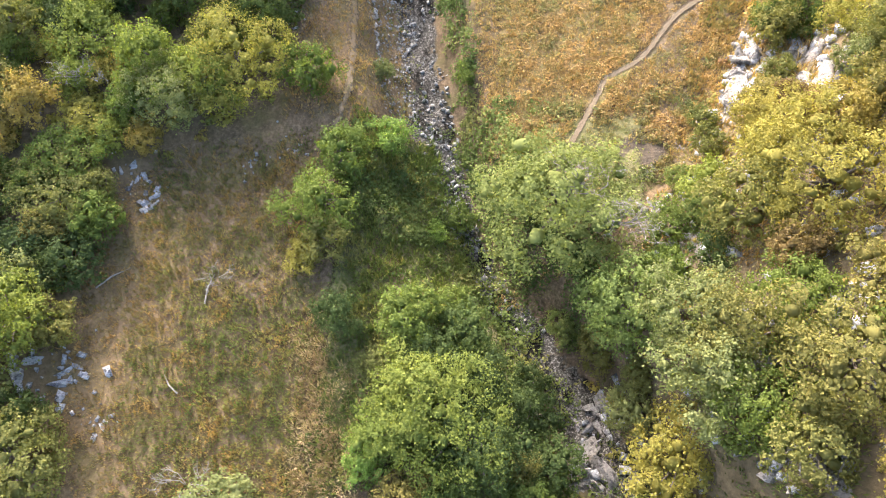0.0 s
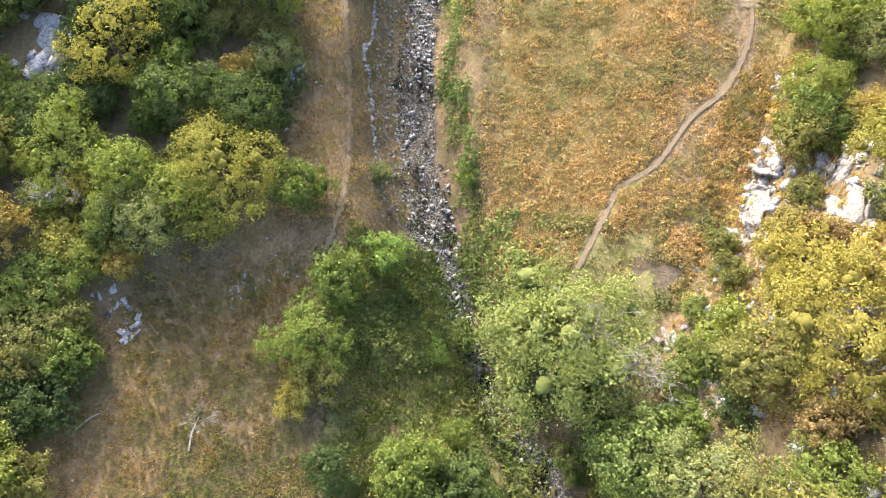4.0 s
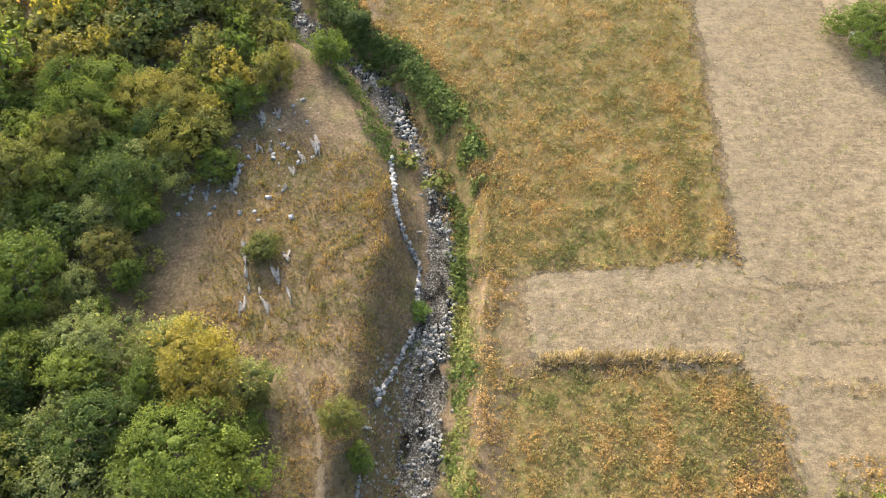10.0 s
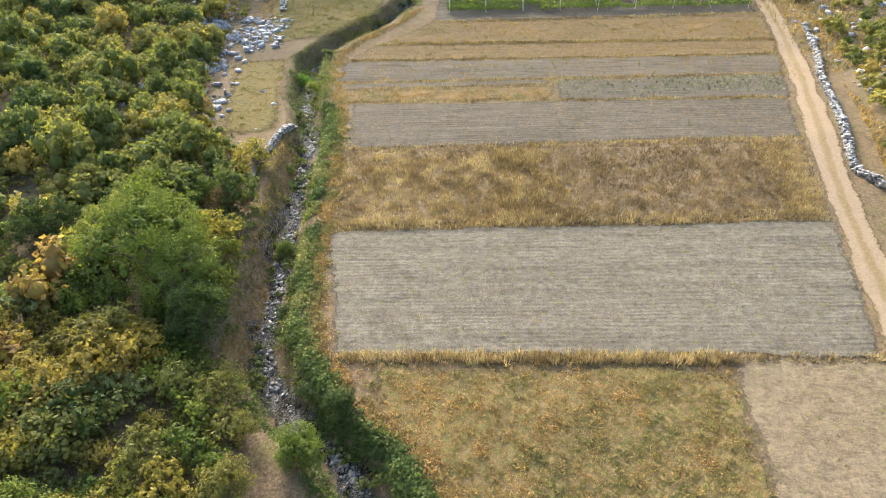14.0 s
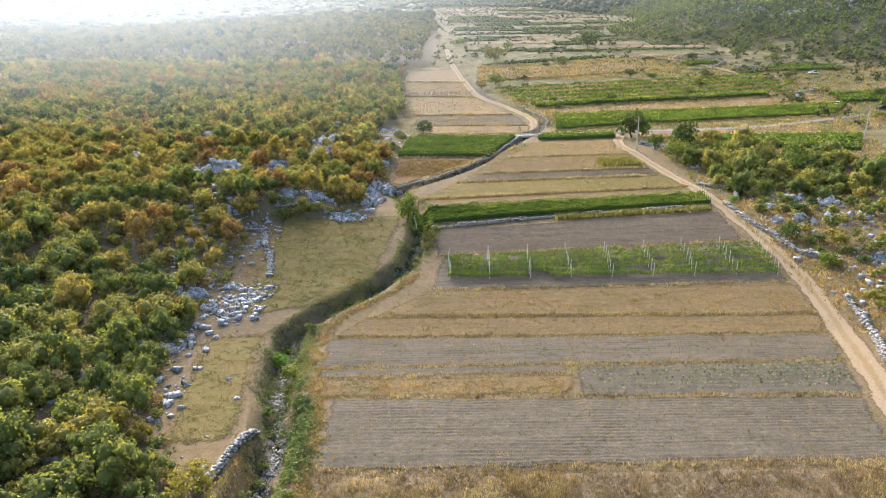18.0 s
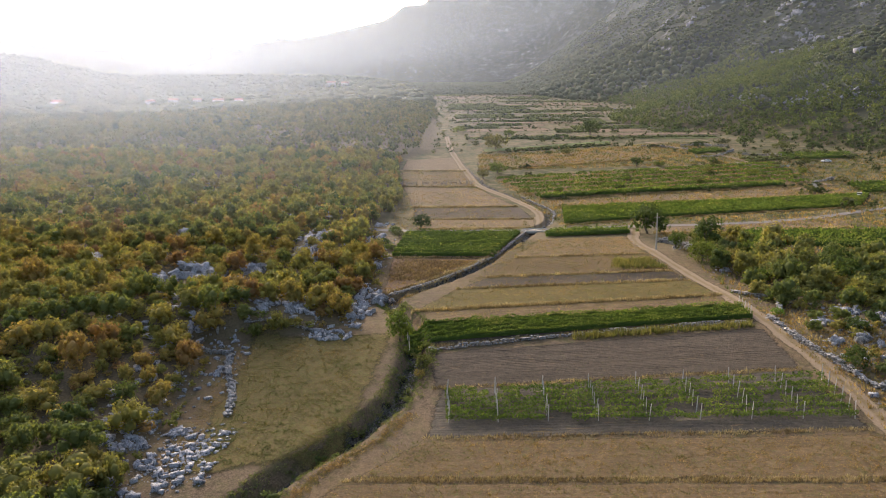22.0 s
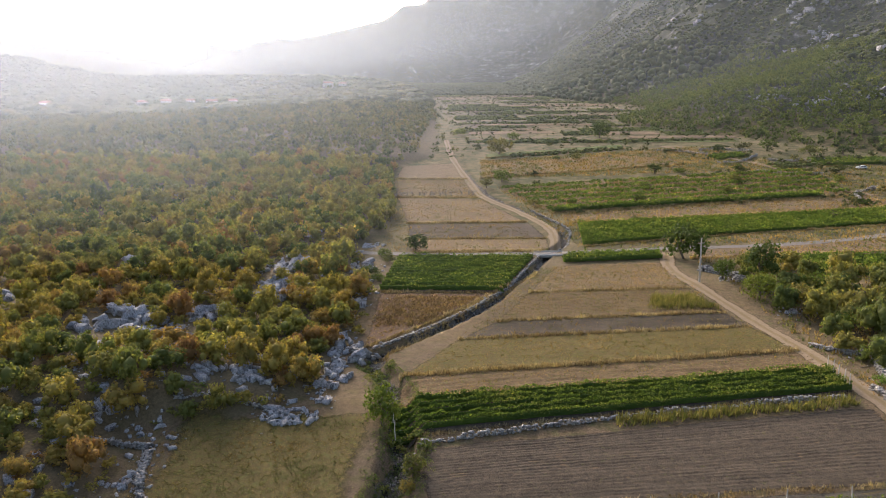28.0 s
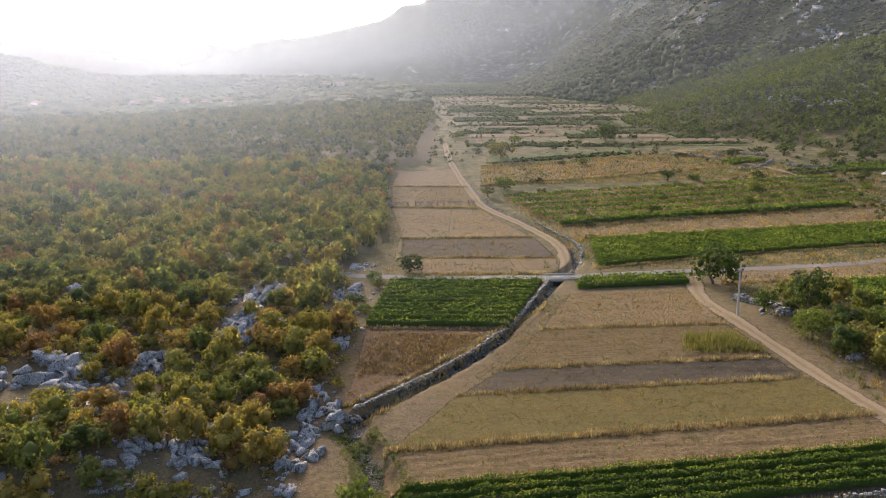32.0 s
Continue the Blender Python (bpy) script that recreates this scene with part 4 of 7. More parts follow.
def along(name, mat, label, blocks, seed):
    """Growth that follows the stream: y from, y to, offset, spread, number, height, tint low, tint high."""
    rng = np.random.RandomState(seed)
    s = Soup()
    for ya, yb, off, sp, n, h, t0, t1 in blocks:
        y = rng.uniform(ya, yb, n)
        x = stream_x(y) + off + sp * rng.normal(size=n) + 0.5 * waves(y, 0 * y, 6, seed)
        p = np.stack([x, y], 1)
        keep = waves(x, y, 4, seed + 3) > -0.55
        p = p[keep]
        tt = t0 + (t1 - t0) * np.clip(0.5 + 0.6 * waves(p[:, 0], p[:, 1], 5, seed + 1), 0, 1)
        v, f, q = leafy(rng, p, h * rng.uniform(0.4, 1.3, len(p)), 9, 0.30, tt)
        s.put(v, f, tint=q)
    return tagged(part(name, s.mesh(name, mat)), label, "plants", kind="stuff")


along("bank_grass", M_HERB, "green grass and herbs along the stream bank", [
    (12, 47, 2.0, 0.35, 2600, 0.34, 0.0, 0.9), (47, 62, 1.5, 0.35, 1400, 0.36, 0.0, 0.9), (60, 80, 2.6, 0.55, 3000, 0.45, 0.0, 0.7), (80, 124, 2.3, 0.6, 5200, 0.45, 0.0, 0.9), (62, 80, -2.6, 0.6, 900, 0.4, 0.1, 1.0),
    (118, 145, 2.4, 0.7, 1300, 0.34, 0.3, 1.0), (110, 145, -1.6, 0.5, 700, 0.35, 0.0, 0.8), (145, 200, 2.4, 0.5, 1500, 0.28, 0.5, 1.0), (145, 200, -2.2, 0.6, 1300, 0.28, 0.3, 1.0), (26, 50, -2.2, 0.8, 500, 0.2, 0.3, 1.0), (118, 200, 1.0, 0.7, 2600, 0.26, 0.0, 0.6), (118, 200, -1.0, 0.7, 2200, 0.26, 0.0, 0.6),
    (8, 24, -2.8, 1.3, 4200, 0.34, 0.0, 0.9), (-2, 10, -6, 2.4, 3000, 0.36, 0.0, 0.9), (12, 26, 3.6, 1.2, 2600, 0.36, 0.0, 0.9), (12, 26, -0.2, 0.6, 300, 0.22, 0.0, 0.5)], 43)
along("orange_bank_grass", M_WEED, "rusty dry grass along the field edge above the stream", [
    (24, 62, 3.2, 0.5, 1900, 0.22, 0.2, 0.8), (80, 124, 3.7, 0.45, 3400, 0.28, 0.2, 0.9), (124, 160, 4.0, 0.6, 1800, 0.28, 0.35, 0.95), (66, 80, 4.0, 0.5, 900, 0.28, 0.2, 0.8)], 44)
growth("dry_turf", M_WEED, "dry brown turf of the clearings", [
    ([(-15.5, -2), (-5, -2), (-6, 24), (-16, 22)], 24000, 0.17, 5, 0.2, 0.0, 0.55, 2.2),
    ([(-19, 5), (-14, 2), (-14, 22), (-18, 20)], 5000, 0.14, 5, 0.2, 0.3, 0.8, 4.0),
    ([(-9, 24), (-4, 24), (-4, 46), (-9, 46)], 6500, 0.15, 5, 0.2, 0.3, 0.9, 4.0),
    ([(-16, 46), (-3, 46), (-3.5, 63), (-14, 64)], 15000, 0.14, 5, 0.2, 0.15, 0.7, 3.0),
    ([(-5.4, 22), (-1.8, 24), (-2.2, 62), (-5.4, 60)], 5000, 0.15, 5, 0.2, 0.2, 0.9, 3.0),
    ([(-20, 116), (-16.5, 80), (-14.5, 80), (-17.4, 116)], 2200, 0.25, 5, 0.2, 0.1, 0.9, 6.0),
    ([(10, 14), (20, 12), (21, 36), (16, 34)], 4500, 0.3, 5, 0.2, 0.3, 1.0, 4.0),
    ([(50, 120), (70, 120), (75, 200), (50, 192)], 4500, 0.35, 4, 0.25, 0.4, 1.0, 6.0),
    ([(33, 74), (44, 96), (47, 128), (41, 104)], 1500, 0.3, 4, 0.25, 0.4, 1.0, 6.0),
], 45)
growth("standing_straw", M_STRAW, "tall dry straw and field margins", [
    ([(-10.8, 95.4), (12.0, 96.0), (9.0, 110.6), (-12.0, 110.0)], 15000, 0.34, 5, 0.13, 0.15, 1.0, 3.4),
    ([(4.0, 96.0), (32.0, 96.8), (35.0, 111.0), (3.0, 110.4)], 15000, 0.34, 5, 0.13, 0.0, 0.5, 3.4),
    ([(29.0, 96.8), (32.8, 96.8), (36.0, 111.0), (30.0, 111.0)], 3000, 0.34, 5, 0.13, 0.6, 1.0, 3.0),
    ([(-10.8, 95.2), (32.0, 96.4), (32.0, 98.4), (-10.8, 97.6)], 2200, 0.36, 5, 0.13, 0.5, 1.0, 3.0),
    ([(-8, 79.1), (19.8, 79.2), (19.8, 80.3), (-8, 80.3)], 1500, 0.4, 5, 0.16, 0.4, 1.0, 5.0),
    ([(5, 46.9), (16, 46.6), (16, 47.5), (5, 47.6)], 700, 0.35, 5, 0.16, 0.5, 1.0, 5.0),
    ([(17.3, 53), (25.4, 53.6), (29, 79.2), (19.5, 79.2)], 2600, 0.14, 4, 0.2, 0.2, 0.9, 6.0),
    ([(5, 47.5), (23.4, 47.4), (25, 53), (4.3, 52.2)], 2400, 0.14, 4, 0.2, 0.2, 0.9, 6.0),
    ([(-13.2, 145.4), (44.8, 144.2), (45, 145.3), (-11, 146.4)], 1500, 0.3, 4, 0.2, 0.4, 1.0, 5.0),
    ([(-9.2, 193.4), (46.4, 202.0), (46.4, 203.2), (-9.0, 194.9)], 1700, 0.45, 4, 0.2, 0.4, 1.0, 5.0),
    ([(-13.8, 201.5), (-11.4, 201), (14.6, 244), (12.9, 245.5)], 1400, 0.5, 4, 0.2, 0.3, 1.0, 5.0),
    ([(-16.4, 214), (-6, 215), (4, 229), (-15.6, 231)], 2600, 0.4, 4, 0.2, 0.0, 0.35, 6.0),
    ([(-6.6, -1), (-2.0, -1), (-3.6, 10), (-7.5, 13)], 1700, 0.36, 7, 0.08, 0.45, 1.0, 2.0),
    ([(-7.6, 2), (-4.0, 1), (-5.0, 9), (-6.5, 14)], 1000, 0.3, 7, 0.08, 0.45, 1.0, 2.0),
    ([(-13, 263.9), (17, 265.0), (17, 267), (-13, 266.4)], 900, 0.5, 4, 0.2, 0.4, 1.0, 5.0),
    ([(28, 314.5), (128, 345), (129, 348), (27, 316.5)], 1500, 0.6, 4, 0.2, 0.4, 1.0, 5.0),
], 47)

growth("margin_weeds", M_WEED, "tufts of dry and olive weeds over the further fields", [
    ([(-20, 266), (20, 266), (0, 376), (-28, 376)], 8000, 0.28, 4, 0.35, 0.0, 1.0, 8.0),
    ([(26, 268), (110, 276), (135, 402), (10, 362)], 12000, 0.5, 4, 0.35, 0.0, 0.9, 9.0),
    ([(5, 376), (140, 400), (120, 470), (5, 420)], 9000, 0.6, 4, 0.35, 0.0, 0.8, 12.0),
    ([(48, 196), (100, 196), (120, 285), (48, 262)], 7000, 0.45, 4, 0.35, 0.0, 0.9, 8.0),
    ([(112, 270), (200, 280), (220, 440), (130, 400)], 8000, 0.6, 4, 0.35, 0.0, 0.8, 12.0),
    ([(-9, 186), (46, 196), (40, 253), (12, 250)], 13000, 0.18, 4, 0.35, 0.0, 0.8, 4.0),
    ([(46, 130), (60, 130), (62, 196), (48, 196)], 4000, 0.35, 4, 0.3, 0.2, 1.0, 5.0),
    ([(-16, 128), (45, 128), (46, 154), (-8, 154)], 10000, 0.16, 4, 0.35, 0.1, 1.0, 4.0),
    ([(-12, 110), (37, 111), (39, 123), (-13, 123)], 1500, 0.15, 4, 0.35, 0.1, 1.0, 4.0),
], 53)

edges = []
for fname, fc, *_ in FIELDS:
    if fname in ("meadow", "green_turf", "weedy_field") or fc[0][1] < 46 or (fname == "stubble_field" and fc[0][1] < 60):
        continue
    (ax, ay), (bx, by) = fc[0], fc[1]
    hh = 0.28 if ay < 180 else 0.45 if ay < 300 else 0.6
    edges.append(([(ax, ay - 0.6), (bx, by - 0.6), (bx, by + 0.5), (ax, ay + 0.5)], int(math.hypot(bx - ax, by - ay) * 22), hh, 4, 0.22, 0.35, 1.0, 7.0))
growth("field_margins", M_STRAW, "dry golden grass left standing along the field edges", edges, 58)

# ---- trees ----
KINDS = {"green": M_GREEN, "bright": M_BRIGHT, "dark": M_DARK, "olive": M_OLIVE, "yellow": M_YELLOW, "rust": M_RUST, "grey": M_GREY, "lime": M_LIME}
WORDS = {"green": "green leafy", "bright": "bright green rounded", "dark": "dark green dense", "olive": "olive green", "yellow": "yellowing autumn", "rust": "rusty orange autumn", "grey": "grey-green airy", "lime": "pale lime-green airy"}
SHAPES = [[tree_mesh("near_crown", 100 + i, 1.0, hh, cl, int(n * 2.8), 0.052, M_GREEN, 0.34, bs), tree_mesh("mid_crown", 120 + i, 1.0, hh, max(8, cl // 2 + 2), 1000, 0.090, M_GREEN, 0.3, bs),
           tree_mesh("large_crown", 140 + i, 1.0, hh, int(cl * 1.4), int(n * 5.4), 0.038, M_GREEN, 0.28, bs),
           tree_mesh("broad_crown", 160 + i, 1.0, hh, int(cl * 2.0), n * 11, 0.027, M_GREEN, 0.25, bs)]
          for i, (hh, cl, n, bs) in enumerate([(1.5, 18, 1500, 0.10), (1.8, 16, 1500, 0.12), (1.25, 20, 1500, 0.06), (2.0, 20, 1500, 0.08), (1.4, 14, 1400, 0.04), (1.65, 22, 1600, 0.1), (1.1, 17, 1400, 0.03)])]
GROUPS = "trees and bushes of the valley"


def plant(x, y, r, kind, near=True, shape=None, tall=1.0, category="tree", label=""):
    """A tree: an empty at its foot, with a trunk and a crown."""
    k = random.randrange(len(SHAPES)) if shape is None else shape
    crown, trunk = SHAPES[k][(3 if r > 2.8 else 2 if r > 1.9 else 0) if near else 1]
    e = new("tree" if r > 1.5 else "bush")
    e.matrix_world = pose(x, y, ground_at(x, y) - 0.05, random.uniform(-4, 4), random.uniform(-4, 4), random.uniform(0, 360)) @ Matrix.Diagonal((r, r, r * tall, 1))
    part("trunk", trunk, e)
    c = part("crown", crown, e)
    c.material_slots[0].link = "OBJECT"
    c.material_slots[0].material = KINDS[kind]
    where = "at the edge of the woods" if x < -8 else "among the rocks" if x > 12 else "beside the stream"
    size = "tree" if r > 1.9 else "small tree" if r > 1.5 else "bush"
    tagged(e, label or f"{WORDS[kind]} {size} {where}", "tree" if r > 1.5 else "bush", GROUPS)
    return e


def spots(rng, x0, x1, y0, y1, gap, keep, tries=30):
    """Random places at least gap apart where keep(x, y) holds."""
    cell, grid, out = gap / 1.42, {}, []
    n = int((x1 - x0) * (y1 - y0) / gap**2 * tries / 4)
    P = np.stack([rng.uniform(x0, x1, n), rng.uniform(y0, y1, n)], 1)
    P = P[keep(P[:, 0], P[:, 1])]
    for p in P:
        i, j = int(p[0] // cell), int(p[1] // cell)
        if any((q := grid.get((i + a, j + b))) is not None and (q[0] - p[0]) ** 2 + (q[1] - p[1]) ** 2 < gap * gap for a in range(-2, 3) for b in range(-2, 3)):
            continue
        grid[i, j] = p
        out.append(p)
    return np.array(out).reshape(-1, 2)


HERO = [  # x, y, radius, kind, height factor
    (0.1, 7.4, 3.0, "green", 0.8), (4.6, 8.2, 1.5, "dark", 0.9), (5.4, 5.6, 1.7, "dark", 0.9), (4.8, 10.2, 1.2, "dark", 0.8), (6.8, 13.2, 1.2, "lime", 0.9), (4.0, 3.6, 1.6, "green", 0.8), (-0.4, 18.8, 0.8, "bright", 0.9),
    (-2.4, 7.0, 1.6, "green", 0.7), (3.0, 8.2, 1.5, "dark", 0.8), (0.4, 4.4, 1.8, "green", 0.7), (-2.8, 9.9, 1.2, "olive", 0.7), (2.6, 10.6, 1.3, "dark", 0.8), (-0.6, 10.4, 1.6, "dark", 0.6), (-2.6, 2.0, 1.3, "lime", 0.7), (2.2, 2.6, 1.5, "green", 0.8),
    (-3.1, 23.4, 1.45, "bright", 0.9), (-6.2, 18.4, 2.1, "green", 0.9), (-5.8, 16.6, 1.5, "olive", 0.9), (-18.6, 15.2, 1.8, "dark", 0.9), (-18.9, 11.8, 1.6, "olive", 0.9), (-17.6, 17.8, 1.7, "green", 0.9), (-19.4, 7.6, 1.7, "dark", 0.9), (-5.2, 21.2, 1.8, "green", 0.9), (-6.9, 15.6, 1.1, "yellow", 0.8),
    (-11.2, 26.6, 3.0, "yellow", 0.9), (-7.4, 26.2, 1.6, "green", 1.4), (-14.8, 24.4, 2.0, "grey", 0.9), (-19.6, 28.2, 2.2, "green", 1.0),
    (1.6, 28.4, 0.9, "green", 0.9), (-3.6, 28.6, 0.8, "grey", 0.9), (6.2, 17.8, 4.1, "lime", 0.65), (4.6, 19.0, 1.6, "lime", 1.2), (9.2, 13.0, 2.6, "lime", 0.9), (8.2, 11.6, 1.6, "olive", 1.0),
    (16.6, 17.2, 3.2, "yellow", 0.7), (16.4, 21.2, 2.1, "yellow", 0.8), (17.6, 22.0, 1.5, "rust", 0.8), (15.2, 8.2, 2.6, "olive", 0.9), (19.4, 29.8, 1.9, "green", 1.0), (14.2, 23.4, 0.9, "olive", 0.9), (12.9, 17.4, 1.2, "lime", 0.9), (12.4, 20.0, 0.8, "lime", 0.9),
    (1.0, 11.8, 1.7, "dark", 0.9), (-1.6, 12.4, 1.8, "green", 0.7), (-0.6, 8.2, 2.5, "green", 0.8), (1.8, 6.4, 2.0, "dark", 0.8), (-3.4, 5.6, 1.1, "bright", 0.9),
    (-5.0, 12.4, 1.3, "dark", 0.9), (1.6, 9.2, 1.7, "dark", 0.9), (3.6, 5.4, 1.0, "olive", 1.2), (-1.6, 4.0, 1.4, "olive", 0.9), (-9.6, 3.4, 1.9, "grey", 0.6),
    (1.2, 19.6, 1.0, "green", 0.8), (0.8, 14.2, 1.0, "green", 0.9), (-18.4, 5.2, 2.6, "olive", 0.8),
    (-12.2, 40.2, 2.9, "green", 1.1), (-12.4, 45.0, 2.4, "yellow", 1.1), (-9.7, 44.2, 1.0, "olive", 0.9), (-17.2, 39.0, 2.2, "grey", 1.0), (-9.0, 35.8, 1.0, "olive", 0.8),
    (-5.4, 43.2, 1.2, "olive", 0.8), (-4.4, 41.6, 1.0, "green", 0.8), (-11.0, 53.8, 1.2, "olive", 0.7), (-1.7, 51.4, 0.7, "bright", 0.9),
    (-17.4, 61.0, 2.3, "yellow", 0.9), (-14.9, 60.0, 1.5, "green", 0.9), (-16.4, 64.6, 1.9, "yellow", 1.0), (-12.2, 68.2, 1.7, "olive", 1.1), (-9.0, 71.4, 1.7, "green", 1.0),
    (30.6, 73.4, 2.7, "green", 0.85), (-34.0, 92.0, 2.6, "dark", 1.0), (-33.0, 99.0, 2.4, "olive", 0.9), (-24.0, 88.0, 4.2, "green", 1.1), (-19.8, 84.6, 3.0, "green", 1.0), (-18.0, 81.5, 2.5, "dark", 1.1), (-20.6, 107.2, 2.3, "yellow", 0.9),
    (-21.0, 98.5, 2.0, "rust", 0.8), (-7.2, 75.6, 1.1, "dark", 0.7), (-9.2, 77.2, 1.2, "dark", 0.6), (-15.2, 95.0, 1.0, "green", 0.9), (-12.9, 86.0, 1.0, "dark", 0.7),
    (-21.4, 136.4, 1.3, "bright", 1.0), (-18.6, 131.0, 1.6, "green", 0.9), (-9.8, 181.4, 2.4, "green", 1.2), (-5.6, 172.2, 1.5, "olive", 0.9), (-6.0, 169.5, 1.0, "yellow", 0.8),
    (46.6, 257.6, 5.2, "dark", 1.15), (48.2, 238.5, 2.4, "green", 0.9), (54.5, 236.0, 4.0, "dark", 1.0), (50.5, 227.0, 3.0, "green", 0.9), (55.0, 222.5, 3.4, "olive", 0.9), (61.0, 228.0, 3.2, "green", 0.9),
    (60.0, 209.0, 3.6, "green", 0.9), (65.0, 213.0, 3.4, "olive", 1.0), (60.5, 202.5, 3.0, "olive", 0.9), (69.0, 205.0, 3.4, "green", 0.9), (72.0, 216.0, 3.6, "dark", 1.1), (66.0, 196.0, 2.6, "yellow", 0.9),
    (52.6, 170.5, 2.0, "dark", 1.1), (53.6, 160.0, 1.8, "green", 1.1), (50.6, 190.6, 1.0, "bright", 1.1), (58.5, 182.0, 1.9, "dark", 0.9),
    (21.5, 258.5, 1.0, "green", 0.9), (74.6, 508.0, 6.0, "dark", 1.15), (13.0, 372.0, 4.0, "green", 0.9), (15.0, 440.0, 6.0, "olive", 1.0), (-12.0, 268.5, 3.0, "dark", 1.0),
]
for hx, hy, hr, hk, ht in HERO:
    plant(hx, hy, hr, hk, hy < 100, 2 if hy > 250 else None, tall=ht)


CLUSTERS = [  # x, y, spread, number, size
    (17.5, 28.9, 0.5, 3, 0.9), (17.2, 27.7, 0.5, 3, 1.0), (16.7, 26.4, 0.5, 3, 1.0), (16.1, 25.0, 0.5, 3, 0.9), (15.7, 23.8, 0.4, 3, 0.7), (19.1, 32.9, 0.6, 4, 0.55), (19.5, 26.2, 0.8, 3, 1.2), (19.2, 23.2, 0.9, 4, 1.2),
    (13.2, 22.2, 0.5, 3, 0.5), (13.8, 19.6, 0.6, 3, 0.8), (11.2, 18.4, 0.5, 3, 0.7), (11.8, 15.3, 0.8, 4, 1.0), (15.0, 18.4, 0.5, 2, 0.7), (18.8, 17.8, 1.1, 3, 1.1), (16.0, 11.4, 1.2, 3, 1.1), (8.2, 8.0, 1.0, 4, 1.0), (7.3, 5.6, 1.2, 4, 1.1),
    (13.5, 4.9, 1.0, 3, 1.0), (11.2, 20.8, 0.6, 5, 0.3), (20.0, 34.2, 0.8, 3, 0.5), (14.0, 11.0, 0.6, 2, 0.6),
    (-16.9, 20.6, 0.7, 5, 0.55), (-15.5, 18.9, 0.3, 2, 0.6), (-10.4, 21.2, 0.3, 2, 0.4), (-17.6, 9.8, 0.8, 4, 0.7), (-19.9, 10.1, 0.9, 4, 0.8), (-15.8, 7.1, 0.4, 2, 0.4), (-8.1, 22.2, 0.5, 2, 0.3),
    (-8.3, 33.8, 0.7, 6, 0.5), (-9.1, 31.6, 0.4, 3, 0.4), (-22.3, 36.6, 1.6, 7, 1.1), (-22.2, 34.0, 0.8, 3, 0.9),
    (-47.4, 194.0, 2.0, 4, 1.6), (-32.8, 197.6, 1.6, 4, 1.2), (-18.6, 208.0, 1.4, 4, 1.1), (-18.2, 226.0, 1.6, 4, 1.1), (-23.0, 271.8, 1.6, 3, 1.6), (-21.0, 250.0, 1.5, 3, 1.5), (-41.5, 274.0, 2.2, 4, 1.6),
    (-30.0, 150.0, 1.3, 6, 0.75), (-29.8, 153.4, 1.4, 5, 0.7), (-33.4, 155.2, 1.4, 5, 0.8), (-34.0, 148.4, 1.4, 5, 0.9), (-31.4, 145.4, 1.0, 3, 0.6), (-35.4, 136.0, 1.1, 4, 1.0), (-29.0, 126.8, 0.2, 1, 0.8),
    (-36.8, 152.4, 1.2, 4, 0.9), (-40.6, 157.4, 1.4, 4, 1.0), (-34.2, 170.6, 1.2, 4, 0.7), (-20.6, 181.8, 1.2, 5, 0.6), (-22.4, 183.6, 1.0, 4, 0.6), (-41.4, 181.0, 1.4, 3, 0.9),
    (58.0, 178.0, 2.0, 6, 1.1), (66.0, 187.0, 2.2, 6, 1.2), (61.5, 190.5, 2.0, 6, 1.1), (56.0, 186.0, 1.4, 5, 0.9), (68.0, 179.0, 2.0, 5, 1.1), (53.6, 178.3, 0.5, 2, 1.0), (60.0, 184.0, 1.6, 6, 0.9), (63.6, 178.4, 1.4, 4, 0.9), (57.4, 171.0, 1.2, 3, 0.6), (51.2, 130.2, 1.2, 4, 1.0), (61.0, 160.5, 1.4, 4, 1.1), (49.4, 125.0, 1.0, 3, 0.9),
    (48.6, 238.8, 1.0, 5, 0.8), (55.0, 229.5, 1.2, 4, 0.8), (60.0, 219.0, 1.4, 5, 0.9), (52.6, 219.0, 1.0, 4, 0.8), (64.0, 222.0, 1.2, 4, 0.9), (30.4, 74.0, 0.5, 2, 0.7), (160.0, 748.0, 9.0, 16, 2.4), (204.0, 538.0, 10.0, 20, 2.2), (191.0, 566.0, 9.0, 16, 2.2), (236.0, 520.0, 12.0, 22, 2.2), (222.0, 552.0, 9.0, 14, 2.0),
]


OUTCROPS = [  # x, y, half width, half depth, number of rocks, size
    (-51.5, 205.5, 6.5, 5.5, 30, 1.7), (-40.0, 210.8, 3.4, 3.0, 13, 1.6), (-43.5, 202.0, 4.0, 3.0, 12, 1.1), (-34.6, 241.0, 3.4, 8.0, 26, 1.6), (-33.0, 223.0, 3.2, 6.5, 26, 1.6), (-17.2, 201.5, 2.6, 5.0, 20, 1.2), (-17.4, 194.0, 2.0, 3.6, 14, 1.0),
    (-29.7, 189.2, 6.0, 1.7, 26, 0.9), (-20.5, 182.6, 3.6, 1.8, 22, 0.8), (-37.4, 180.4, 3.0, 2.4, 14, 0.7), (-22.2, 250.0, 2.4, 6.0, 10, 1.3), (-62.0, 236.0, 3.0, 2.0, 6, 1.5), (-76.0, 216.0, 4.0, 2.0, 7, 1.5), (-45.0, 268.0, 3.0, 2.5, 6, 1.5),
]


def near_hero(x, y):
    far = np.ones(np.shape(x), bool)
    for hx, hy, hr, *_ in HERO:
        far &= (x - hx) ** 2 + (y - hy) ** 2 > (0.75 * hr) ** 2
    return far & off_rock(x, y)


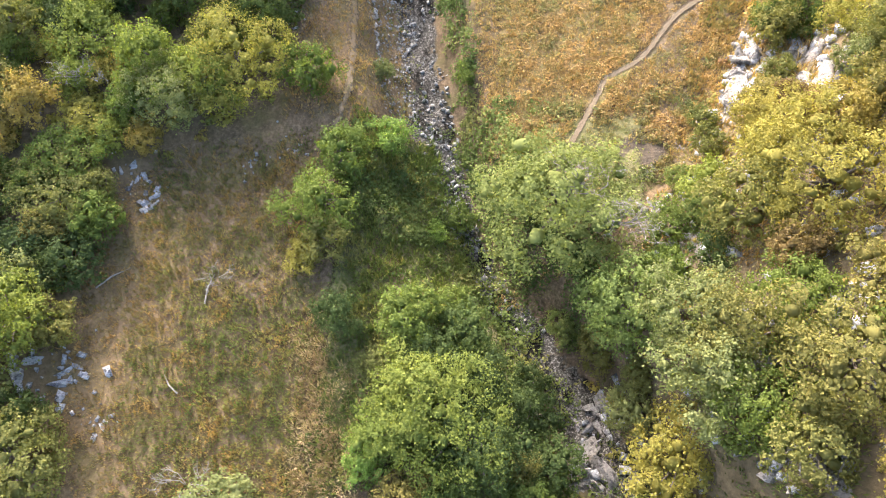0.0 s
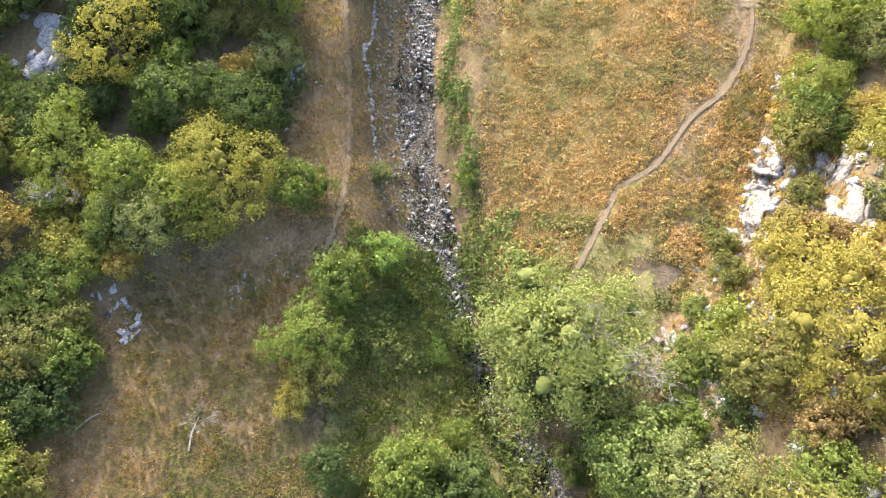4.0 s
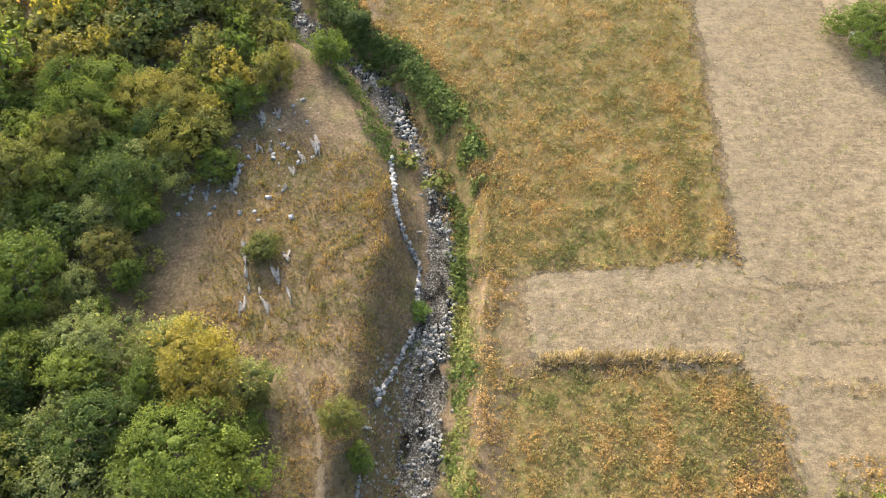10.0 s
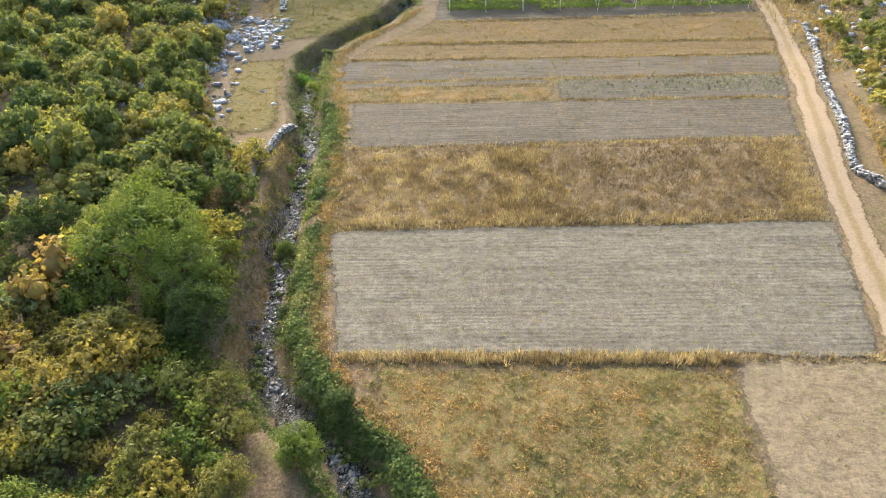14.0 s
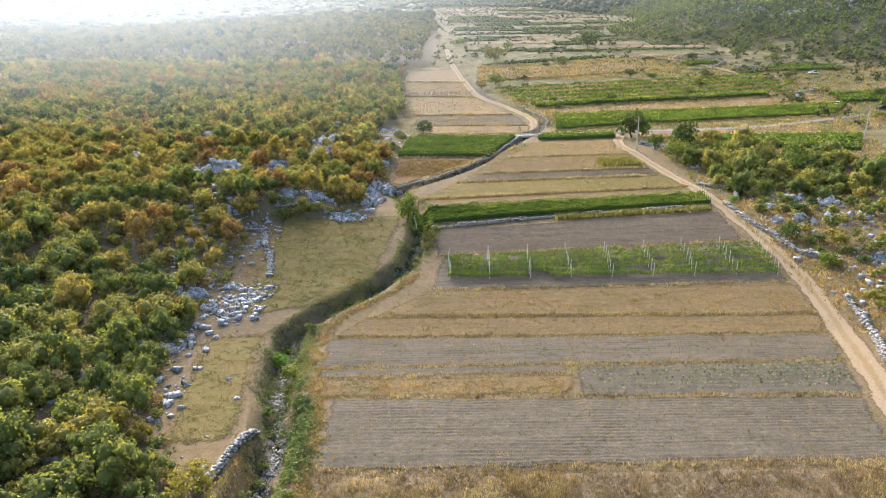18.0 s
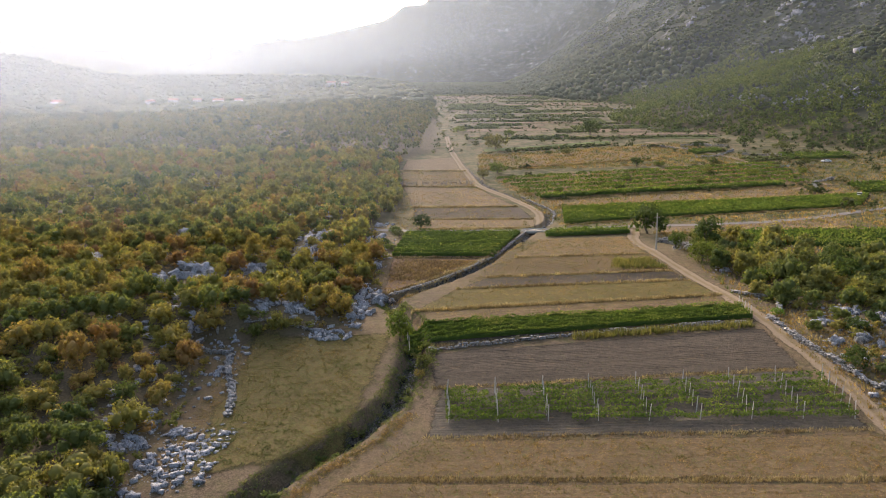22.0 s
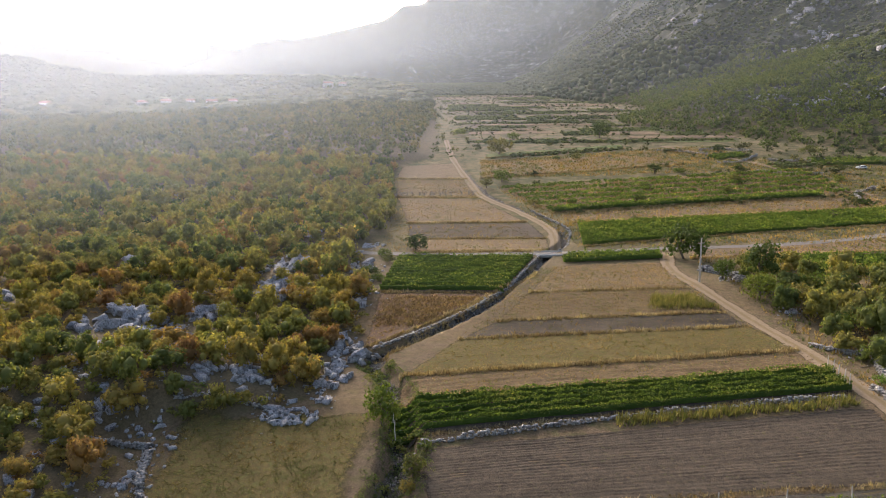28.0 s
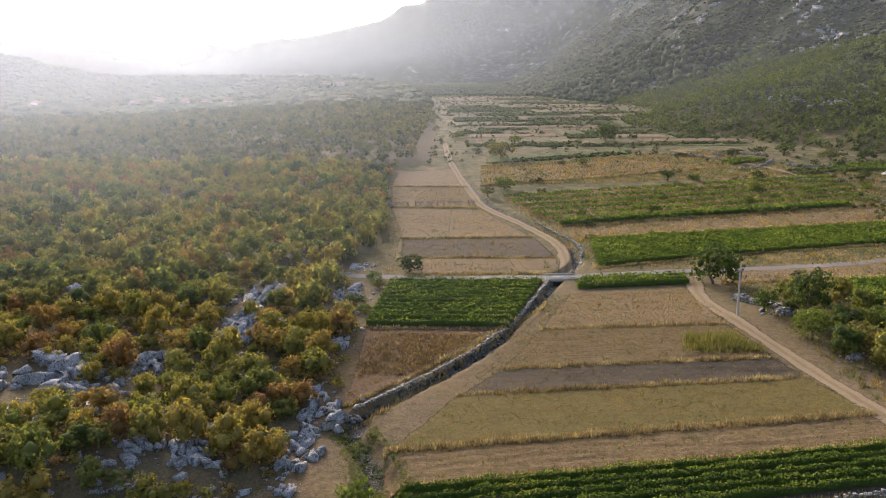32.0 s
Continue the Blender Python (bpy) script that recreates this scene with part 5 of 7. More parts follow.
def off_rock(x, y):
    """Away from the bare outcrops, and from their open near side."""
    far = np.ones(np.shape(x), bool)
    for cx, cy, sp, n, size in CLUSTERS:
        if size > 1.4 and cy < 300:
            far &= ((x - cx) / 1.1) ** 2 + ((y - cy + 0.6 * sp) / 1.5) ** 2 > (0.62 * sp + 0.3) ** 2
        elif size > 0.5:
            far &= ((x - cx) / 1.1) ** 2 + ((y - cy + 0.5 * sp) / 1.25) ** 2 > (0.75 * sp + 0.3 + (0.7 * size if cx < -12 else 0.0)) ** 2
    for cx, cy, rx, ry, n, size in OUTCROPS:
        far &= ((x - cx) / (rx + 0.5)) ** 2 + ((y - cy + 0.35 * ry + 1.0) / (1.25 * ry + 1.6)) ** 2 > 0.85 + 0.5 * waves(x, y, 5, 56)
    return far


def hue(x, y, rng, n):
    """Where a tree lies between dark green (0) and rust (1): patches, more colour further up the valley."""
    t = 0.40 + 0.15 * waves(x, y, 26, 61) + 0.10 * waves(x, y, 90, 62) + 0.19 * rng.normal(size=n)
    return np.clip(t + table(y, "0,.07 50,.05 80,-.04 110,-.10 140,-.04 170,.10 240,.13 400,.07 900,0"), 0, 1)


def kind_of(t):
    return ("dark" if t < 0.2 else "green" if t < 0.45 else "olive" if t < 0.62 else "yellow" if t < 0.82 else "rust") if random.random() > 0.12 else "grey"


rng = np.random.RandomState(7)
w1 = spots(rng, -31, -6, -3, 100, 1.75, lambda x, y: (x < woods_edge(y) - 0.7) & near_hero(x, y))
w2 = spots(rng, 7, 30, -2, 44, 1.8, lambda x, y: (x > crag_edge(y) + 1.0) & near_hero(x, y))
w3 = spots(rng, 30, 50, 44, 112, 3.6, lambda x, y: (x > crag_edge(y) + 0.5) & near_hero(x, y))
bald = lambda x, y: waves(x, y, 12, 71) < 0.75
w2 = w2[bald(w2[:, 0], w2[:, 1])]
for pts in (w1, w2, w3):
    tt = hue(pts[:, 0], pts[:, 1], rng, len(pts)) + (0.07 if pts is w2 else 0.0)
    for (x, y), t in zip(pts, tt):
        r = random.choice((1.1, 1.3, 1.4, 1.6, 1.8, 2.0, 2.4))
        plant(x, y, r, kind_of(t), y < 66, tall=random.uniform(0.75, 1.15))


def forest(name, label, pts, tints, r0, r1, leaves, seed, mat=M_WOODS, kinds=8, size=0.14, tall=(0.7, 1.15), lobes=8, small=0.35):
    """Many trees as one object: each a lobed crown with its own colour, a share of them small."""
    rng = np.random.RandomState(seed)
    forms = []
    for _ in range(kinds):
        s = Soup()
        if leaves > 0:
            v, f, c, cr = crown_pieces(rng, 1.0, 1.5, lobes, leaves, size, 0.04, 0.62, leaves > 150)
            s.put(v, f, tint=0.05 * rng.normal(size=len(v) // 4).repeat(4))
            # lobe bodies, their tint a little below that of the leaves
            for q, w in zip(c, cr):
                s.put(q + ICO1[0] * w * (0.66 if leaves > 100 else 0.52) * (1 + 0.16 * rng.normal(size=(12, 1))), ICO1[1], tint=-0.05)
        else:
            form = ICO2 if leaves == 0 else ICO1
            v = form[0] * (1 + 0.20 * rng.normal(size=(len(form[0]), 1))) * (1, 1, 0.85) + (0, 0, 0.6)
            s.put(v, form[1])
        forms.append((np.concatenate(s.v), {k: np.concatenate(f) for k, f in s.f.items()}, np.concatenate(s.t)))
    out = Soup()
    which = rng.randint(0, kinds, len(pts))
    z = height(pts[:, 0], pts[:, 1])
    for k, (v, faces, own) in enumerate(forms):
        sel = np.where(which == k)[0]
        if not len(sel):
            continue
        a, h = rng.uniform(0, 6.283, len(sel)), rng.uniform(*tall, len(sel))
        r = np.where(rng.rand(len(sel)) < small, rng.uniform(0.55 * r0, r0, len(sel)), rng.uniform(r0, r1, len(sel)))
        ca, sa = np.cos(a), np.sin(a)
        X = (v[:, 0] * ca[:, None] - v[:, 1] * sa[:, None]) * r[:, None] + pts[sel, 0][:, None]
        Y = (v[:, 0] * sa[:, None] + v[:, 1] * ca[:, None]) * r[:, None] + pts[sel, 1][:, None]
        Z = v[:, 2] * (r * h)[:, None] + z[sel][:, None] - 0.1 * r[:, None]
        out.put(np.dstack([X, Y, Z]).reshape(-1, 3), *[(f[None] + (np.arange(len(sel)) * len(v))[:, None, None]).reshape(-1, f.shape[1]) for f in faces.values()], tint=np.clip(tints[sel][:, None] + own[None], 0, 1).ravel())
    return tagged(part(name, out.mesh(name, mat)), label, "woods", kind="stuff")


def belt(x0, x1, y0, y1, gap, keep, seed):
    rng = np.random.RandomState(seed)
    p = spots(rng, x0, x1, y0, y1, gap, keep)
    return p, hue(p[:, 0], p[:, 1], rng, len(p))


p, t = belt(-80, -17, 98, 158, 3.0, lambda x, y: (x < woods_edge(y) - 1.0) & (x > -0.68 * (y - 50) - 22) & off_rock(x, y), 81)
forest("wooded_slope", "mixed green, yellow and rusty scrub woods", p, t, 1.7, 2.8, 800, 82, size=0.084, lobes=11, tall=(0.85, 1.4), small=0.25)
p, t = belt(-135, -17, 158, 235, 2.8, lambda x, y: (x < woods_edge(y) - 1.0) & (x > -0.68 * (y - 50) - 22) & off_rock(x, y), 8)
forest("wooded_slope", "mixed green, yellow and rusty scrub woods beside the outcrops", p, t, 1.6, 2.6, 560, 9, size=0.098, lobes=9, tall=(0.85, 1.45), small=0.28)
p, t = belt(-95, -17, 98, 262, 1.7, lambda x, y: (x < woods_edge(y) + 0.3) & (x > -0.6 * (y - 60) - 14) & off_rock(x, y), 63)
forest("undergrowth", "low scrub below the woods", p, t, 0.7, 1.4, 60, 62, size=0.22, lobes=4, tall=(0.6, 1.0))
p, t = belt(-46, -6, -3, 112, 1.2, lambda x, y: (x < woods_edge(y) + 0.4) & off_rock(x, y), 77)
forest("undergrowth", "low scrub under the trees of the slope", p, t, 0.5, 0.9, 40, 78, size=0.25, lobes=3, tall=(0.5, 0.9))
p, t = belt(5, 31, -4, 50, 0.95, lambda x, y: (x > crag_edge(y) + 0.1) & (waves(x, y, 7, 79) < 0.75) & off_rock(x, y), 79)
forest("bank_undergrowth", "yellowing low scrub on the rocky bank", p, np.clip(t + 0.14, 0, 1), 0.35, 0.8, 60, 80, size=0.2, lobes=4, tall=(0.5, 1.0))
p, t = belt(29, 60, 50, 110, 1.9, lambda x, y: (x > crag_edge(y) - 0.5) & (waves(x, y, 9, 79) < 0.3), 76)
forest("bank_undergrowth", "low dry scrub beside the track", p, np.clip(t + 0.1, 0, 1), 0.5, 1.0, 30, 75, size=0.3, lobes=3, tall=(0.5, 0.9))
p, t = belt(-64, -29, 0, 110, 2.8, lambda x, y: (x < woods_edge(y) - 4), 83)
forest("wooded_slope", "dense green scrub woods behind the clearings", p, t, 1.5, 2.5, 200, 84, size=0.16, lobes=8, tall=(0.85, 1.3))
p, t = belt(-260, -17, 235, 400, 3.6, lambda x, y: (x < woods_edge(y) - 1.5) & (x > -0.66 * (y - 60)) & off_rock(x, y), 85)
forest("wooded_plain", "olive and ochre scrub woods of the plain", p, t, 1.9, 3.0, 150, 86, size=0.17, lobes=6, tall=(0.85, 1.4), small=0.25)
p, t = belt(-560, -25, 400, 820, 5.4, lambda x, y: (x < woods_edge(y)) & (x > -0.70 * (y - 60)), 87)
forest("wooded_plain", "hazy olive woods further up the plain", p, t, 2.6, 4.2, 20, 88, mat=M_SCRUB, size=0.36, lobes=3, tall=(0.8, 1.2))
p, t = belt(-1250, -30, 820, 2100, 13.0, lambda x, y: (x < woods_edge(y)) & (x > -0.72 * (y - 60)), 89)
forest("wooded_plain", "pale hazy woods in the distance", p, 0.6 * t, 6.0, 9.5, 0, 90, mat=M_SCRUB, tall=(0.4, 0.6))
p, t = belt(60, 420, 380, 900, 4.1, lambda x, y: (x > mountain_foot(y) - 3) & (x < 0.72 * (y - 60)) & (x - mountain_foot(y) < 165 + 20 * waves(x, y, 60, 67)) & (waves(x, y, 42, 68) < 0.85), 91)
forest("wooded_hillside", "dark green scrub on the lower mountain side", p, 0.30 * t, 2.2, 3.6, 28, 92, size=0.28, lobes=4, tall=(0.8, 1.3), small=0.2)
p, t = belt(60, 420, 900, 1900, 7.6, lambda x, y: (x > mountain_foot(y) - 3) & (x - mountain_foot(y) < 150), 72)
forest("wooded_hillside", "dark scrub at the foot of the far mountain", p, 0.4 * t, 3.2, 5.2, 0, 73, mat=M_SCRUB, tall=(0.8, 1.2))
rng = np.random.RandomState(93)
p = np.column_stack([rng.uniform(-260, 1100, 170000), rng.uniform(420, 2300, 170000)])
x, y = p.T
p = p[((x - mountain_foot(y) > 150) | ((y > 1100) & (x > woods_edge(y)))) & (x < 0.72 * (y - 60)) & (waves(x, y, 110, 74) + 0.6 * waves(x, y, 36, 70) + 0.5 * rng.normal(size=len(x)) < 0.25 + 0.5 * sstep(260, 150, x - mountain_foot(y)))]
t = hue(p[:, 0], p[:, 1], rng, len(p))
forest("mountain_scrub", "grey-green scrub on the rocky mountain", p, 0.35 * t, 1.5, 3.4, -1, 94, mat=M_SCRUB, tall=(0.6, 1.0))
p, t = belt(-120, 230, 425, 1800, 6.6, lambda x, y: (x > woods_edge(y) - 2) & (x < mountain_foot(y) + 10) & ((waves(x, y, 45, 75) > table(y, "400,-.02 800,-.1 1100,-.8 1800,-1.5")) | (x < woods_edge(y) + 9 + 9 * waves(y, 0 * y, 60, 66))), 95)
forest("valley_bushes", "scattered bushes between the far fields", p, 0.6 * t, 1.0, 2.9, 10, 96, mat=M_SCRUB, size=0.40, lobes=2, small=0.5, tall=(0.6, 1.1))
p, t = belt(40, 150, 104, 205, 2.7, lambda x, y: (x > crag_edge(y) + 1.5) & (x < 0.75 * (y - 40)) & (waves(x, y, 13, 76) > -0.45) & near_hero(x, y), 97)
forest("hillside_scrub", "scrub and small trees among rocks beside the track", p, 0.85 * t, 1.2, 2.1, 220, 98, size=0.16, lobes=8, small=0.5)

p, t = belt(46, 100, 192, 250, 3.7, lambda x, y: (x > crag_edge(y) - 3 + 0.02 * (y - 192)) & off_rock(x, y) & (x > 50 + 0.10 * np.abs(y - 225)) & ((y < 236) | (x < 66)) & (waves(x, y, 14, 66) > -0.55) & (x < 60 + 0.7 * (240 - y) + 14), 67)
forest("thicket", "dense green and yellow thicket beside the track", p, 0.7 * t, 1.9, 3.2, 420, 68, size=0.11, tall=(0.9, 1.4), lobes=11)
p, t = belt(60, 240, 236, 470, 8.0, lambda x, y: (x > 118 + 0.1 * (y - 300)) & (x < mountain_foot(y) + 30) & (x < 0.8 * (y - 60)) & (waves(x, y, 30, 69) > -0.1), 69)
forest("slope_bushes", "bushes and small trees on the terraces", p, 0.7 * t, 1.3, 3.0, 50, 70, mat=M_SCRUB, size=0.25, lobes=5, small=0.5)
p, t = belt(-24, 4, 60, 202, 1.15, lambda x, y: (np.abs(x - stream_x(y) - 0.3) < table(y, "60,1.6 120,1.5 145,2.0 200,1.6")) & (waves(x, y, 6, 64) > table(y, "60,.35 110,.3 125,.25 150,.35 200,.3")), 64)
forest("stream_thicket", "dark green shrubs in the stream gully", p, 0.45 * t, 0.5, 1.0, 60, 65, size=0.24, lobes=4, tall=(0.6, 1.0))

hx_, rngh = [], np.random.RandomState(99)
for ax, ay, bx, by in HEDGES:
    ln = math.hypot(bx - ax, by - ay)
    u = rngh.rand(int(ln / 2.2))
    u = u[waves(u * ln, 0 * u + ay, 30, 98) > 0.0]
    hx_.append(np.column_stack([ax + u * (bx - ax), ay + u * (by - ay)]) + rngh.normal(size=(len(u), 2)) * 0.8)
p = np.concatenate(hx_)
forest("field_hedges", "broken hedges and bushes along the field margins", p, 0.6 * hue(p[:, 0], p[:, 1], rngh, len(p)), 0.7, 2.0, 24, 101, mat=M_SCRUB, size=0.32, lobes=3, tall=(0.5, 0.9))

cx_ = []
for ax, ay, bx, by, dep in CROPS:
    for row in np.arange(0.5, dep, 2.4):
        u = rngh.rand(int(abs(bx - ax) / 1.5))
        cx_.append(np.column_stack([ax + u * (bx - ax), ay + u * (by - ay) + row + 0.2 * rngh.normal(size=len(u))]))
p = np.concatenate(cx_)
forest("far_vines", "rows of green vines in the far strips", p, 0.12 + 0.18 * rngh.rand(len(p)), 0.6, 1.1, 0, 103, tall=(0.7, 1.0), small=0.2)

# ---- upright sheets standing in for haze far up the valley ----


def haze_sheet_material():
    """Stand-in for haze on thin sheets: lets most of the view through and scatters the sun and sky."""
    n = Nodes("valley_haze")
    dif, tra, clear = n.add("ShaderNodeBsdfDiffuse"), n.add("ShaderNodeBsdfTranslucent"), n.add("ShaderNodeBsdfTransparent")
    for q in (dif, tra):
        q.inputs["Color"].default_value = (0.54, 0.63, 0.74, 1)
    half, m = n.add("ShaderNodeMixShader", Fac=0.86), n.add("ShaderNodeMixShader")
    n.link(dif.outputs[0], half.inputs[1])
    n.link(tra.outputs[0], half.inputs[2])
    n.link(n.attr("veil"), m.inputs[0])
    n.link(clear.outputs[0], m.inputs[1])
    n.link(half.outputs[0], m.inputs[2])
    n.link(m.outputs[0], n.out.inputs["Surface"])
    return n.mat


M_HAZE_SHEET = haze_sheet_material()


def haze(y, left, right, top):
    """An upright sheet across the valley imitating haze, its painted veil thinner to the east, towards its top and
    close to the ground.
    """
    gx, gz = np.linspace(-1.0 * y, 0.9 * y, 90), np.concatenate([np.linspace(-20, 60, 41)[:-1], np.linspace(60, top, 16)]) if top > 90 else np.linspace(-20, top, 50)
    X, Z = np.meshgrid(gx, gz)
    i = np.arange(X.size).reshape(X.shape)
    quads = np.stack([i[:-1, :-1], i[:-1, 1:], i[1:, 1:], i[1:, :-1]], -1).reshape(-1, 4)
    # veil painted denser westwards, imitating the glow of haze towards the sun
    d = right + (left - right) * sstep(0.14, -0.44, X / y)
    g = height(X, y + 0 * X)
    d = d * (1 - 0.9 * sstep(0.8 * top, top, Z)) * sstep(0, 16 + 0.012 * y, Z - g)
    me = nmesh("haze_bank", np.stack([X, y + 0 * X, Z], -1).reshape(-1, 3), quads, mats=(M_HAZE_SHEET,), tint=d.ravel(), attr="veil", smooth=True)
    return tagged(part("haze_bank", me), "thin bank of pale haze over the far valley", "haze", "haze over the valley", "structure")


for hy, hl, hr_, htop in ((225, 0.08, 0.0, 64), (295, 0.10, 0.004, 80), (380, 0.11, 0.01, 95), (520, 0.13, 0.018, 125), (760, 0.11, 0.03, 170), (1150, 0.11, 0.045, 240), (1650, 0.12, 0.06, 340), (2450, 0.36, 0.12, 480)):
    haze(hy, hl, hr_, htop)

# ---- rocks ----


def rock_shape(seed, form, cuts=9, flat=0.75, jag=0.08):
    """A boulder: a ball cut by random planes, then roughened."""
    rng = np.random.RandomState(seed)
    v = form[0].copy()
    for q in ball(rng, cuts):
        d = rng.uniform(0.30, 0.66)
        v = v - np.maximum(0, v @ q - d)[:, None] * q
    if len(v) > 100:
        a, b = v @ ball(rng, 1)[0], v @ ball(rng, 1)[0]
        v = v * (1 - 0.34 * np.maximum(0, 1 - 3.2 * np.abs(waves(a, b, 1.3, seed)))[:, None] + 0.10 * waves(b, a, 0.6, seed + 1)[:, None])
    v = v * (1 + jag * rng.normal(size=(len(v), 1))) * np.array([1, rng.uniform(0.55, 0.9), flat])
    return v, form[1]


ROCKS = [rock_shape(200 + i, ICO2 if i % 2 else ICO3, 11 + i, 0.65 + 0.08 * i, 0.03 if i % 2 else 0.02) for i in range(8)]
ROCK_MESHES = [nmesh("boulder_mesh", v, f, mats=(M_ROCK,)) for v, f in ROCKS]
CRAG_MESHES = [nmesh("crag_mesh", v, f, mats=(M_CRAG,)) for v, f in ROCKS]
STONES = [rock_shape(230 + i, ICO2, 16, 0.75, 0.06) for i in range(5)]


def chip(seed):
    """An angular broken stone of twelve faces."""
    rng = np.random.RandomState(seed)
    v = np.array([(x, y, z) for x in (-1, 1) for y in (-1, 1) for z in (-1, 1)], float) * (0.85, 0.62, 0.55) * rng.uniform(0.6, 1.15, (8, 3))
    q = [(0, 1, 3, 2), (4, 6, 7, 5), (0, 4, 5, 1), (2, 3, 7, 6), (0, 2, 6, 4), (1, 5, 7, 3)]
    return v, np.array([t for a, b, c, d in q for t in ((a, b, c), (a, c, d))])


CHIPS = [chip(260 + i) for i in range(8)]


EXTRA = []


def boulder(x, y, s, stretch=1.0, turn=None, lift=-0.3, tall=1.0):
    boulder.made += 1
    if boulder.made > 298 and s < 0.9 or boulder.made > 420:
        EXTRA.append((x, y, s * 1.15))
        return None
    ob = part("boulder", random.choice(CRAG_MESHES if x > 5 and y < 60 else ROCK_MESHES))
    ob.matrix_world = (pose(x, y, ground_at(x, y) + lift * s * tall * 0.5, random.uniform(-18, 18), random.uniform(-18, 18), random.uniform(0, 360) if turn is None else turn)
                       @ Matrix.Diagonal((s * stretch, s, s * tall, 1)))
    where = "on the wooded slope" if x < -8 else "on the steep bank" if y < 60 else "beside the track"
    return tagged(ob, f"{'large' if s > 1 else 'small'} weathered grey-white limestone boulder {where}", "rock", "limestone boulders")


boulder.made = 0
for cx, cy, spread_, count, size_ in CLUSTERS:
    if cx > 5 and cy < 60:
        size_, count = size_ * 1.0, int(count * 2.6)
    elif size_ > 1.4 and cy < 300:
        size_, count, spread_ = size_ * 0.72, int(count * 3.2), spread_ * 1.15
    elif 120 < cy < 215:
        size_, count = size_ * 1.0, count * 3
    trend = random.uniform(0, 180)
    for _ in range(count):
        a, q = random.uniform(0, 6.283), spread_ * random.random() ** 0.6
        boulder(cx + q * math.cos(a), cy + q * math.sin(a), size_ * random.choice((0.35, 0.45, 0.6, 0.8, 1.15)), random.uniform(1.1, 2.1), trend + random.uniform(-25, 25) * (3 if cy < 60 else 1), tall=random.uniform(0.7, 1.2) * (1.1 if cx > 15 and cy < 40 else 1.0))


FINS = [(-13.1, 65.2, 1.2), (-11.9, 65.4, .9), (-12.9, 62.2, 1), (-11.9, 62.2, .8), (-10, 61.6, 1.1), (-9.1, 62.3, 1.2), (-10.2, 60, .7), (-12.2, 53.4, 1.1), (-11.9, 52.2, .6), (-11.6, 51.3, .5), (-11.6, 50.1, 1.2), (-10.9, 51, .5),
        (-9.9, 51.9, 1.1), (-10.4, 50, .8), (-9.5, 53.4, .8), (-9.1, 50.9, .6), (-10.5, 58.9, .45), (-13.9, 59.4, 1.4), (-13.9, 58.7, .7), (-15.2, 61.6, 1.4), (-15.6, 58.1, 1.1), (-14.7, 66.3, 1.5), (-15.6, 62.9, .6), (-9.7, 61, .6), (-13, 66.9, .5)]
for fx, fy, fl in FINS:
    for k in range(2):
        fin = part("rock_fin", random.choice(CRAG_MESHES))
        q, turn = random.uniform(-0.3, 0.3) * fl * k, 108 + random.uniform(-16, 16)
        fin.matrix_world = pose(fx + 0.25 * k * random.uniform(-1, 1), fy + q, ground_at(fx, fy + q) + 0.02, random.uniform(-8, 8), random.uniform(-8, 8), turn) @ Matrix.Diagonal((1.35 * fl * random.uniform(0.6, 1), 0.30 * fl + 0.06, 0.26 * fl + 0.10, 1))
        tagged(fin, "narrow pale fin of limestone bedrock in the dry clearing", "rock", "limestone fins")


for cx, cy, rx, ry, count, size_ in OUTCROPS:
    trend = random.uniform(20, 70)
    for _ in range(count * 2):
        a, q = random.uniform(0, 6.283), random.random() ** 0.5
        boulder(cx + rx * q * math.cos(a), cy + ry * q * math.sin(a), size_ * random.choice((0.35, 0.5, 0.65, 0.85, 1.1)), random.uniform(1.2, 2.2), trend + random.uniform(-22, 22), lift=random.uniform(-0.2, 0.5) * (1.2 - q), tall=random.uniform(0.55, 0.85))


def scatter_stones(name, label, pts, sizes, mat, seed, forms=CHIPS, sink=0.25):
    rng = np.random.RandomState(seed)
    s = Soup()
    z = height(pts[:, 0], pts[:, 1])
    k = rng.randint(0, len(forms), len(pts))
    for i, (v, f) in enumerate(forms):
        sel = np.where(k == i)[0]
        if not len(sel):
            continue
        a, r = rng.uniform(0, 6.283, len(sel)), sizes[sel]
        st = rng.uniform(0.7, 1.5, len(sel))
        ca, sa = np.cos(a)[:, None], np.sin(a)[:, None]
        x, y = v[:, 0] * (r * st)[:, None], v[:, 1] * r[:, None]
        P = np.dstack([x * ca - y * sa + pts[sel, 0][:, None], x * sa + y * ca + pts[sel, 1][:, None], v[:, 2] * r[:, None] + (z[sel] + sink * r)[:, None]])
        s.put(P.reshape(-1, 3), (f[None] + (np.arange(len(sel)) * len(v))[:, None, None]).reshape(-1, 3))
    return tagged(part(name, s.mesh(name, mat)), label, "stones", kind="stuff")


EXTRA = np.array(EXTRA)
scatter_stones("outcrop_rocks", "grey limestone rocks of the outcrops", EXTRA[:, :2], EXTRA[:, 2], M_ROCK, 16, ROCKS, 0.2)
rng = np.random.RandomState(11)
sy = np.concatenate([rng.uniform(13, 64, 5200), rng.uniform(64, 145, 3600), rng.uniform(145, 262, 1500)])
so = np.where(sy < 64, rng.normal(-0.1, 0.6, len(sy)), rng.normal(0, 0.4, len(sy)))
sp = np.stack([stream_x(sy) + so, sy], 1)
keep = waves(sp[:, 0], sp[:, 1] * 0.6, 2.6, 51) + 0.35 * rng.normal(size=len(sy)) > 0.05
sp, sy = sp[keep], sy[keep]
